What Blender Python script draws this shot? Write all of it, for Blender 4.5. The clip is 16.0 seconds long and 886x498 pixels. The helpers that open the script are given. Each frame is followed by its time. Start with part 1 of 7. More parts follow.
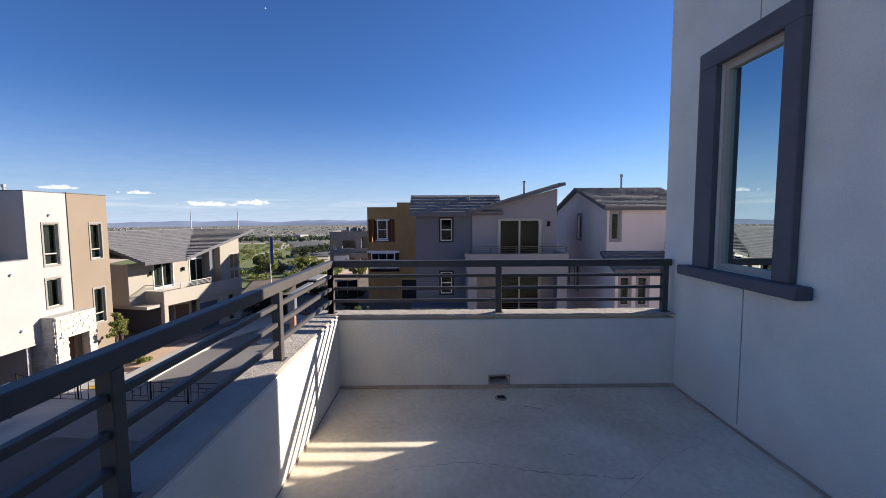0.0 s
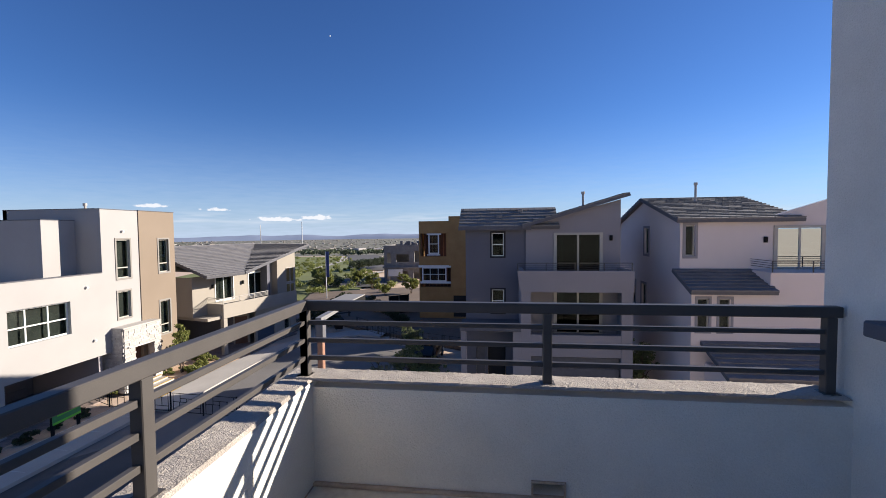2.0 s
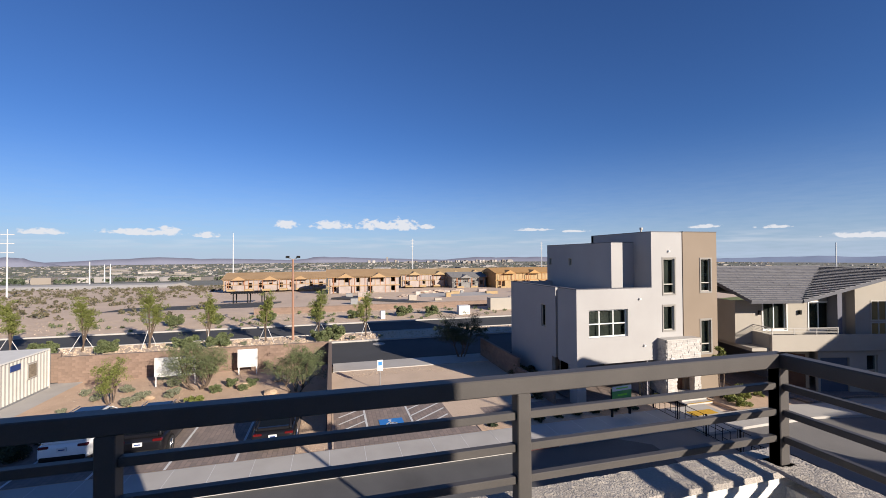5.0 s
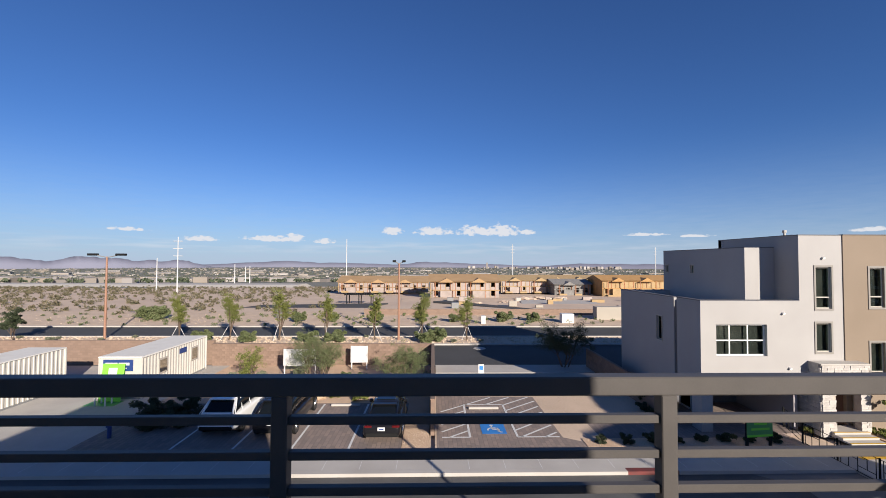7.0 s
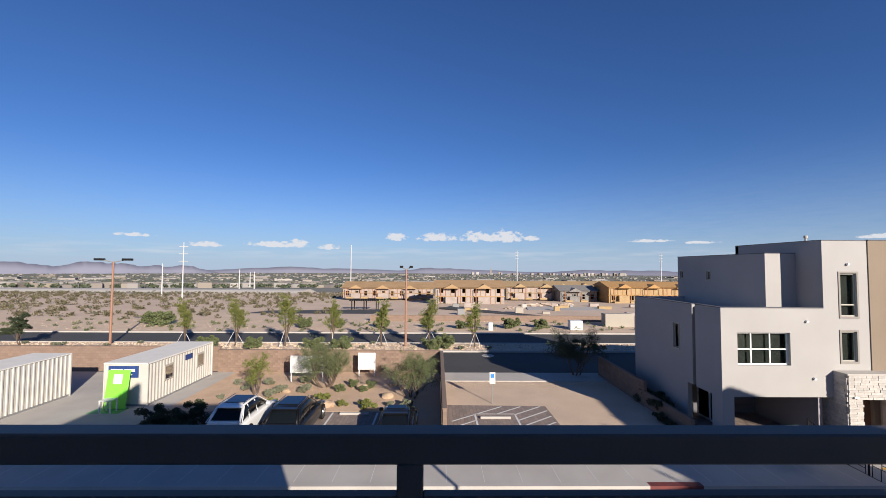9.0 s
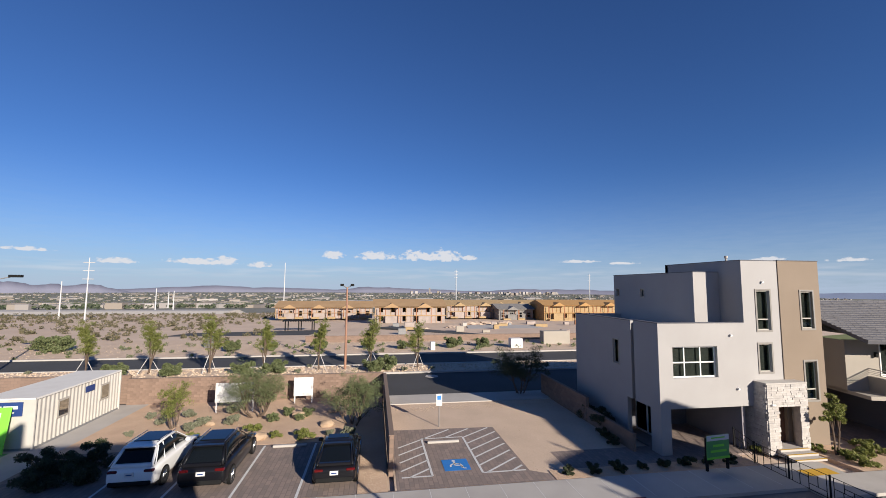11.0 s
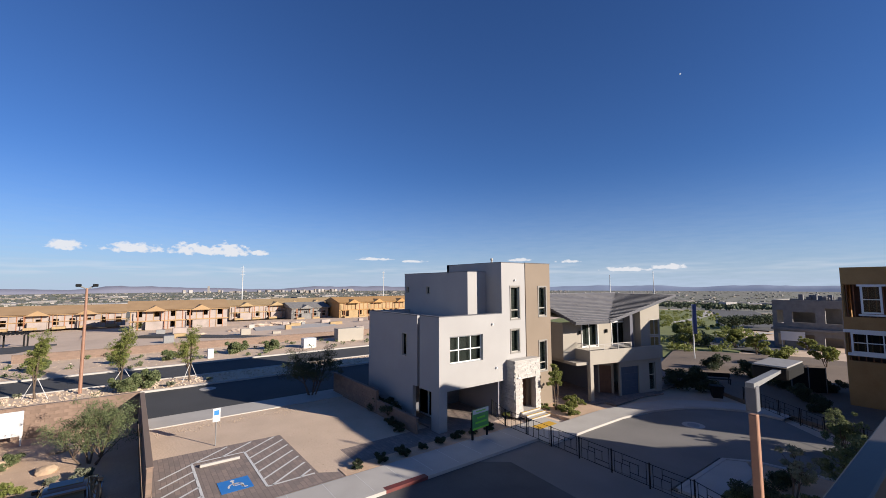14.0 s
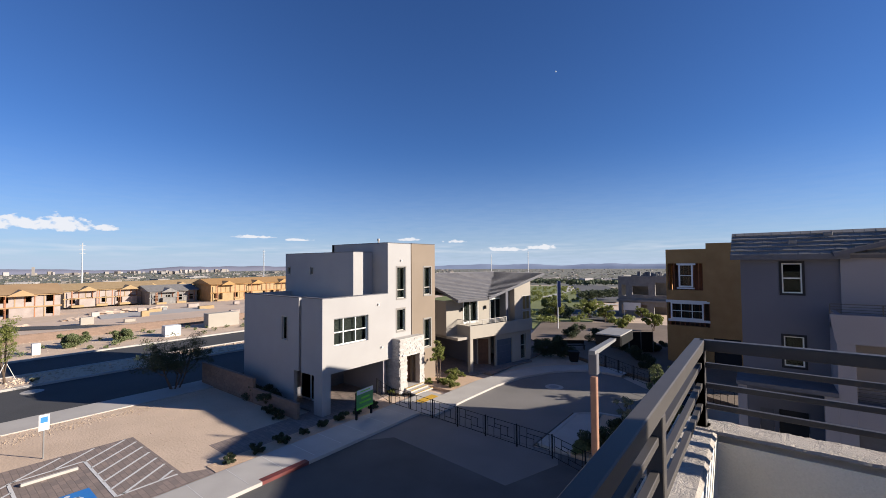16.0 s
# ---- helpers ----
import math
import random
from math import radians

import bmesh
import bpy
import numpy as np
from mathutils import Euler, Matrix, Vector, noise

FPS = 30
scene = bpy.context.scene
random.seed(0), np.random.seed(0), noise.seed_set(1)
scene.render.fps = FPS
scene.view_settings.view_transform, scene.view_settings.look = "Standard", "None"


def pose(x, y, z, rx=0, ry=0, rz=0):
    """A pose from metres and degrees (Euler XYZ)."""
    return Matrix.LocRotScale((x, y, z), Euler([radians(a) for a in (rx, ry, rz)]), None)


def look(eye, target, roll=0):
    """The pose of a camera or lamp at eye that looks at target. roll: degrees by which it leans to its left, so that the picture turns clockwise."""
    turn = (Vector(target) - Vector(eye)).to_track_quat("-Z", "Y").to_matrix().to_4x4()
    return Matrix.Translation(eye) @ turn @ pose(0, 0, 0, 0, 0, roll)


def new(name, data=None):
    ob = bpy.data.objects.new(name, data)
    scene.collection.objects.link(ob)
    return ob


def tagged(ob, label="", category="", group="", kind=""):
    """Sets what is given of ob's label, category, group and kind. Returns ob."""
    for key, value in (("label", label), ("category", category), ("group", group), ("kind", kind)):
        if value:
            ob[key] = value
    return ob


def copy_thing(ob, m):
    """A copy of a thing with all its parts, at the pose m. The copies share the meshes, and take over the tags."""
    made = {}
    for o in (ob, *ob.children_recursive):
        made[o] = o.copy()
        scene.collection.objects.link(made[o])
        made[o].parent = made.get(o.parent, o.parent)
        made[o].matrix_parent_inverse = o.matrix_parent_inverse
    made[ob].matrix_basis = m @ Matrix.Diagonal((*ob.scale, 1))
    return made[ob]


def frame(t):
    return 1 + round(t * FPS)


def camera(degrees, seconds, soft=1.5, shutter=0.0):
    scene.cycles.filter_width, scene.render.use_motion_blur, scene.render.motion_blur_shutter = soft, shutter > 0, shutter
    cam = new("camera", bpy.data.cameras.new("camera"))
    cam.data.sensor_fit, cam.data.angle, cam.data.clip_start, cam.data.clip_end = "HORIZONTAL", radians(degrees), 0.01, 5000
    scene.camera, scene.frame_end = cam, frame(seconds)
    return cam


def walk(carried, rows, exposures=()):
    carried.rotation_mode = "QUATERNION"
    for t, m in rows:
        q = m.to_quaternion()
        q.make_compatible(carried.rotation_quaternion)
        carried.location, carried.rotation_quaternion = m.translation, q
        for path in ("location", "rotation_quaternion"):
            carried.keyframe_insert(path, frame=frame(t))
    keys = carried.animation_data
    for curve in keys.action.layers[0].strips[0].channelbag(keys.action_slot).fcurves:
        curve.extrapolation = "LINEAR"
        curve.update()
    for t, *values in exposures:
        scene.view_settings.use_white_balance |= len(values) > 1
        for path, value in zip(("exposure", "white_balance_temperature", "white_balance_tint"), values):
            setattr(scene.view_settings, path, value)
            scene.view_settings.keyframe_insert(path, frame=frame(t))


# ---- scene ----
cam = camera(94.2, 16.0, soft=0.9)
PATH = [
    (0, (-0.227, 0.357, 8.586), (-0.214, 2.351, 8.434), -0.3),
    (0.5, (-0.183, 0.655, 8.593), (-0.139, 2.648, 8.443), -0.3),
    (1, (-0.107, 0.935, 8.587), (-0.083, 2.93, 8.458), -0.3),
    (1.5, (0.02, 1.236, 8.63), (-0.048, 3.231, 8.514), -0.5),
    (2, (-0.014, 1.518, 8.632), (-0.266, 3.501, 8.547), -0.6),
    (2.5, (-0.059, 1.749, 8.626), (-0.596, 3.675, 8.571), -0.5),
    (3, (-0.029, 1.936, 8.608), (-0.934, 3.72, 8.578), -0.2),
    (3.5, (0.027, 2.081, 8.595), (-1.261, 3.611, 8.576), -0.4),
    (4, (0.13, 2.074, 8.614), (-1.48, 3.26, 8.608), -0.1),
    (4.5, (0.12, 2.096, 8.633), (-1.701, 2.923, 8.643), -0.2),
    (5, (0.134, 2.087, 8.634), (-1.796, 2.61, 8.666), -0.3),
    (7.5, (0.127, 1.903, 8.572), (-1.872, 1.925, 8.637), 0.3),
    (8, (0.035, 1.798, 8.593), (-1.964, 1.803, 8.664), 0.3),
    (10.5, (-0.954, 1.206, 8.439), (-2.938, 1.398, 8.613), 0.5),
    (11, (-1.072, 1.106, 8.45), (-3.038, 1.427, 8.633), 0.4),
    (11.5, (-1.122, 1.041, 8.448), (-3.057, 1.512, 8.638), 0.3),
    (12, (-1.145, 1.035, 8.461), (-3.032, 1.669, 8.653), 0.1),
    (12.5, (-1.107, 1.096, 8.461), (-2.936, 1.882, 8.654), -0.0),
    (13, (-1.086, 1.075, 8.459), (-2.842, 2.014, 8.65), -0.2),
    (13.5, (-1.05, 1.064, 8.508), (-2.726, 2.141, 8.692), -0.2),
    (14, (-1.006, 1.107, 8.574), (-2.597, 2.307, 8.744), -0.2),
    (14.5, (-0.975, 1.207, 8.634), (-2.479, 2.516, 8.784), -0.3),
    (15, (-0.911, 1.251, 8.669), (-2.323, 2.661, 8.798), -0.4),
    (15.5, (-0.919, 1.228, 8.659), (-2.235, 2.731, 8.762), -0.3),
    (16, (-0.896, 1.259, 8.644), (-2.118, 2.841, 8.711), -0.4),
]
walk(cam, [(t, look(eye, target, roll)) for t, eye, target, roll in PATH],
     exposures=((0, 1.22), (2, 1.13), (3, 1.08), (4, 0.93), (8, 0.81), (11, 0.75), (13.5, 0.85), (16, 1.00)))

# ---------------------------------------------------------------- light
SUN_AZ, SUN_EL = 27.8, 18.8          # degrees from +x towards +y, and above the horizon
world = bpy.data.worlds.new("sky")
scene.world = world
world.use_nodes = True
wn = world.node_tree
sky = wn.nodes.new("ShaderNodeTexSky")
sky.sky_type = "NISHITA"
sky.sun_disc = False
sky.sun_elevation = radians(SUN_EL)
sky.sun_rotation = radians(90 - SUN_AZ)
sky.altitude = 700
sky.air_density, sky.dust_density, sky.ozone_density = 1.0, 0.15, 3.0
wn.nodes["Background"].inputs[1].default_value = 0.046
tint = wn.nodes.new("ShaderNodeMix")
tint.data_type, tint.blend_type = "RGBA", "MULTIPLY"
tint.inputs[0].default_value = 1.0
tint.inputs[7].default_value = (0.54, 0.82, 1.31, 1)
wn.links.new(sky.outputs[0], tint.inputs[6])
way = wn.nodes.new("ShaderNodeTexCoord")
split, band, soft_band, haze = wn.nodes.new("ShaderNodeSeparateXYZ"), wn.nodes.new("ShaderNodeMapRange"), wn.nodes.new("ShaderNodeMath"), wn.nodes.new("ShaderNodeMix")
stretch, streak, veil = wn.nodes.new("ShaderNodeMapping"), wn.nodes.new("ShaderNodeTexNoise"), wn.nodes.new("ShaderNodeMath")
wn.links.new(way.outputs["Generated"], split.inputs[0])
wn.links.new(split.outputs["Z"], band.inputs[0])
band.inputs[1].default_value, band.inputs[2].default_value, band.inputs[3].default_value, band.inputs[4].default_value = 0.0, 0.30, 1.0, 0.0
soft_band.operation, soft_band.inputs[1].default_value = "POWER", 2.6
wn.links.new(band.outputs[0], soft_band.inputs[0])
stretch.inputs["Scale"].default_value = (5, 5, 42)
wn.links.new(way.outputs["Generated"], stretch.inputs["Vector"])
wn.links.new(stretch.outputs[0], streak.inputs["Vector"])
streak.inputs["Detail"].default_value = 4
veil.operation = "MULTIPLY_ADD"
wn.links.new(streak.outputs[0], veil.inputs[0])
veil.inputs[1].default_value, veil.inputs[2].default_value = 0.5, 0.6
fade = wn.nodes.new("ShaderNodeMath")
fade.operation, fade.use_clamp = "MULTIPLY", True
wn.links.new(soft_band.outputs[0], fade.inputs[0])
wn.links.new(veil.outputs[0], fade.inputs[1])
haze.data_type = "RGBA"
wn.links.new(fade.outputs[0], haze.inputs[0])
wn.links.new(tint.outputs[2], haze.inputs[6])
haze.inputs[7].default_value = (5.6, 6.8, 8.8, 1)


def sky_math(op, a, b, clamp=False):
    n = wn.nodes.new("ShaderNodeMath")
    n.operation, n.use_clamp = op, clamp
    for i, v in enumerate((a, b)):
        if isinstance(v, (int, float)):
            n.inputs[i].default_value = v
        else:
            wn.links.new(v, n.inputs[i])
    return n.outputs[0]


# small fair-weather clouds low over the horizon: yaw, height, half width, thickness in degrees
bearing = sky_math("ARCTAN2", sky_math("MULTIPLY", split.outputs["X"], -1.0), split.outputs["Y"])
CLOUDS = ((82.2, 3.95, 5.4, 0.95), (80.2, 4.0, 2.4, 1.35), (84.6, 3.95, 1.9, 1.2), (90.0, 3.95, 2.9, 1.0), (95.6, 3.95, 1.6, 0.9), (76.9, 3.9, 1.3, 0.6), (111.0, 2.7, 4.4, 0.6), (108.5, 2.8, 1.3, 0.9), (119, 2.5, 2.0, 0.5),
          (104.7, 2.5, 1.5, 0.6), (126, 3.4, 2.2, 0.35), (62.5, 3.4, 2.6, 0.32), (57, 3.1, 2.0, 0.28), (42.5, 3.2, 1.9, 0.35), (36, 2.9, 1.9, 0.32), (24, 1.9, 2.4, 0.6), (29, 1.7, 3.2, 0.5))
heap = -1.0
for yaw, el, wide, tall in CLOUDS:
    du = sky_math("DIVIDE", sky_math("SUBTRACT", bearing, radians(yaw)), radians(wide))
    dv = sky_math("SUBTRACT", split.outputs["Z"], math.sin(radians(el)))
    up = sky_math("DIVIDE", sky_math("MAXIMUM", dv, 0.0), radians(tall))
    low = sky_math("DIVIDE", sky_math("MINIMUM", dv, 0.0), radians(tall * 0.4))
    off = sky_math("ADD", sky_math("MULTIPLY", du, du), sky_math("ADD", sky_math("MULTIPLY", up, up), sky_math("MULTIPLY", low, low)))
    heap = sky_math("MAXIMUM", heap, sky_math("SUBTRACT", 1.0, off))
puff_map, puffs = wn.nodes.new("ShaderNodeMapping"), wn.nodes.new("ShaderNodeTexNoise")
puff_map.inputs["Scale"].default_value = (75, 75, 120)
wn.links.new(way.outputs["Generated"], puff_map.inputs["Vector"])
wn.links.new(puff_map.outputs[0], puffs.inputs["Vector"])
puffs.inputs["Scale"].default_value, puffs.inputs["Detail"].default_value = 1.0, 3.0
billow = sky_math("ADD", heap, sky_math("MULTIPLY", sky_math("SUBTRACT", puffs.outputs[0], 0.56), 2.9))
cover = sky_math("MULTIPLY", billow, 1.9, True)
cloud_mix = wn.nodes.new("ShaderNodeMix")
cloud_mix.data_type = "RGBA"
veil_off = sky_math("DIVIDE", sky_math("SUBTRACT", split.outputs["Z"], 0.032), 0.016)
veil_map, veil_noise = wn.nodes.new("ShaderNodeMapping"), wn.nodes.new("ShaderNodeTexNoise")
veil_map.inputs["Scale"].default_value = (5, 5, 60)
wn.links.new(way.outputs["Generated"], veil_map.inputs["Vector"])
wn.links.new(veil_map.outputs[0], veil_noise.inputs["Vector"])
veil_noise.inputs["Scale"].default_value = 1.6
veil_band = sky_math("SUBTRACT", 1.0, sky_math("MULTIPLY", veil_off, veil_off), True)
veil = sky_math("MULTIPLY", veil_band, sky_math("MULTIPLY", sky_math("SUBTRACT", veil_noise.outputs[0], 0.45), 1.2, True))
wn.links.new(sky_math("MAXIMUM", sky_math("MULTIPLY", cover, 0.92), veil), cloud_mix.inputs[0])
wn.links.new(haze.outputs[2], cloud_mix.inputs[6])
cloud_mix.inputs[7].default_value = (9.6, 9.7, 10.2, 1)
wn.links.new(cloud_mix.outputs[2], wn.nodes["Background"].inputs[0])
sun = new("sun", bpy.data.lights.new("sun", "SUN"))
sun.data.energy, sun.data.angle, sun.data.color = 4.9, radians(0.5), (1.0, 0.90, 0.78)
ca, sa, ce, se = math.cos(radians(SUN_AZ)), math.sin(radians(SUN_AZ)), math.cos(radians(SUN_EL)), math.sin(radians(SUN_EL))
sun.matrix_world = look((60 * ca * ce, 60 * sa * ce, 60 * se), (0, 0, 0))


# ---------------------------------------------------------------- materials
def material(name, color, rough=0.8, other=None, scale=3.0, fine=60.0, bump=0.2, depth=0.01, metal=0.0, spot=0.0, coat=0.0):
    """Two colours mixed by a large and a small noise, with a fine relief. spot: how far each object's own tone differs."""
    m = bpy.data.materials.new(name)
    m.use_nodes = True
    t = m.node_tree
    b = t.nodes["Principled BSDF"]
    b.inputs["Roughness"].default_value, b.inputs["Metallic"].default_value = rough, metal
    b.inputs["Coat Weight"].default_value = coat
    b.inputs["Coat Roughness"].default_value = 0.05
    other = other or tuple(c * 0.8 for c in color)
    co = t.nodes.new("ShaderNodeTexCoord")
    big, small = t.nodes.new("ShaderNodeTexNoise"), t.nodes.new("ShaderNodeTexNoise")
    big.inputs["Scale"].default_value, big.inputs["Detail"].default_value = scale, 5
    small.inputs["Scale"].default_value, small.inputs["Detail"].default_value = fine, 3
    for n in (big, small):
        t.links.new(co.outputs["Object"], n.inputs["Vector"])
    add = t.nodes.new("ShaderNodeMath")
    add.operation = "MULTIPLY_ADD"
    t.links.new(small.outputs[0], add.inputs[0])
    add.inputs[1].default_value = 0.5
    t.links.new(big.outputs[0], add.inputs[2])
    span = t.nodes.new("ShaderNodeMapRange")
    span.inputs[1].default_value, span.inputs[2].default_value = 0.5, 1.0
    t.links.new(add.outputs[0], span.inputs[0])
    mix = t.nodes.new("ShaderNodeMix")
    mix.data_type = "RGBA"
    t.links.new(span.outputs[0], mix.inputs[0])
    mix.inputs[6].default_value, mix.inputs[7].default_value = (*color, 1), (*other, 1)
    out = mix.outputs[2]
    if spot:
        info, hsv = t.nodes.new("ShaderNodeObjectInfo"), t.nodes.new("ShaderNodeHueSaturation")
        r = t.nodes.new("ShaderNodeMapRange")
        r.inputs[3].default_value, r.inputs[4].default_value = 1 - spot, 1 + spot
        t.links.new(info.outputs["Random"], r.inputs[0])
        t.links.new(r.outputs[0], hsv.inputs["Value"])
        t.links.new(out, hsv.inputs["Color"])
        out = hsv.outputs[0]
    t.links.new(out, b.inputs["Base Color"])
    if bump:
        bp = t.nodes.new("ShaderNodeBump")
        bp.inputs["Strength"].default_value, bp.inputs["Distance"].default_value = bump, depth
        t.links.new(small.outputs[0], bp.inputs["Height"])
        t.links.new(bp.outputs[0], b.inputs["Normal"])
    return m


def island_material(name, colors, rough=0.8, light=0.0, spec=0.5):
    """Each loose piece of the mesh takes a tone of its own between the given colours. light: how much passes through, for leaves."""
    m = bpy.data.materials.new(name)
    m.use_nodes = True
    t = m.node_tree
    b = t.nodes["Principled BSDF"]
    b.inputs["Roughness"].default_value = rough
    b.inputs["Specular IOR Level"].default_value = spec
    geo, ramp = t.nodes.new("ShaderNodeNewGeometry"), t.nodes.new("ShaderNodeValToRGB")
    t.links.new(geo.outputs["Random Per Island"], ramp.inputs[0])
    e = ramp.color_ramp.elements
    while len(e) < len(colors):
        e.new(0.5)
    for i, c in enumerate(colors):
        e[i].position, e[i].color = i / max(1, len(colors) - 1), (*c, 1)
    t.links.new(ramp.outputs[0], b.inputs["Base Color"])
    if light:
        tr, mx = t.nodes.new("ShaderNodeBsdfTranslucent"), t.nodes.new("ShaderNodeMixShader")
        t.links.new(ramp.outputs[0], tr.inputs[0])
        mx.inputs[0].default_value = light
        t.links.new(b.outputs[0], mx.inputs[1])
        t.links.new(tr.outputs[0], mx.inputs[2])
        t.links.new(mx.outputs[0], t.nodes["Material Output"].inputs[0])
    return m


def brick_material(name, a, b2, mortar, w, h, gap=0.012, rough=0.9, vertical=None):
    """Laid blocks or pavers; vertical names the axis along which a wall runs."""
    m = material(name, a, rough, b2, 1.2, 30, 0.3)
    t = m.node_tree
    p = t.nodes["Principled BSDF"]
    co = t.nodes.new("ShaderNodeTexCoord")
    src = co.outputs["Object"]
    if vertical:
        sep, com = t.nodes.new("ShaderNodeSeparateXYZ"), t.nodes.new("ShaderNodeCombineXYZ")
        t.links.new(src, sep.inputs[0])
        t.links.new(sep.outputs[vertical], com.inputs[0])
        t.links.new(sep.outputs["Z"], com.inputs[1])
        src = com.outputs[0]
    br = t.nodes.new("ShaderNodeTexBrick")
    t.links.new(src, br.inputs["Vector"])
    br.inputs["Scale"].default_value = 1.0
    br.inputs["Brick Width"].default_value, br.inputs["Row Height"].default_value = w, h
    br.inputs["Mortar Size"].default_value = gap
    br.inputs["Color1"].default_value, br.inputs["Color2"].default_value = (*a, 1), (*b2, 1)
    br.inputs["Mortar"].default_value = (*mortar, 1)
    br.inputs["Bias"].default_value = 0.0
    old = p.inputs["Base Color"].links[0].from_socket
    mix = t.nodes.new("ShaderNodeMix")
    mix.data_type = "RGBA"
    mix.inputs[0].default_value = 0.65
    t.links.new(old, mix.inputs[6])
    t.links.new(br.outputs[0], mix.inputs[7])
    t.links.new(mix.outputs[2], p.inputs["Base Color"])
    bp = t.nodes.new("ShaderNodeBump")
    bp.invert = True
    bp.inputs["Strength"].default_value, bp.inputs["Distance"].default_value = 0.6, 0.01
    t.links.new(br.outputs["Fac"], bp.inputs["Height"])
    t.links.new(bp.outputs[0], p.inputs["Normal"])
    return m


def glass_material(name, tint, ior, mirror=0.0):
    m = bpy.data.materials.new(name)
    m.use_nodes = True
    t = m.node_tree
    t.nodes.remove(t.nodes["Principled BSDF"])
    tr, gl, mx = t.nodes.new("ShaderNodeBsdfTransparent"), t.nodes.new("ShaderNodeBsdfGlossy"), t.nodes.new("ShaderNodeMixShader")
    fr = t.nodes.new("ShaderNodeFresnel")
    fr.inputs[0].default_value = ior
    tr.inputs[0].default_value = (*tint, 1)
    gl.inputs["Roughness"].default_value = 0.0
    gl.inputs[0].default_value = (0.86, 1, 0.99, 1)
    top = t.nodes.new("ShaderNodeMath")
    top.operation = "MAXIMUM"
    top.inputs[1].default_value = mirror
    t.links.new(fr.outputs[0], top.inputs[0])
    t.links.new(top.outputs[0], mx.inputs[0])
    t.links.new(tr.outputs[0], mx.inputs[1])
    t.links.new(gl.outputs[0], mx.inputs[2])
    t.links.new(mx.outputs[0], t.nodes["Material Output"].inputs[0])
    return m


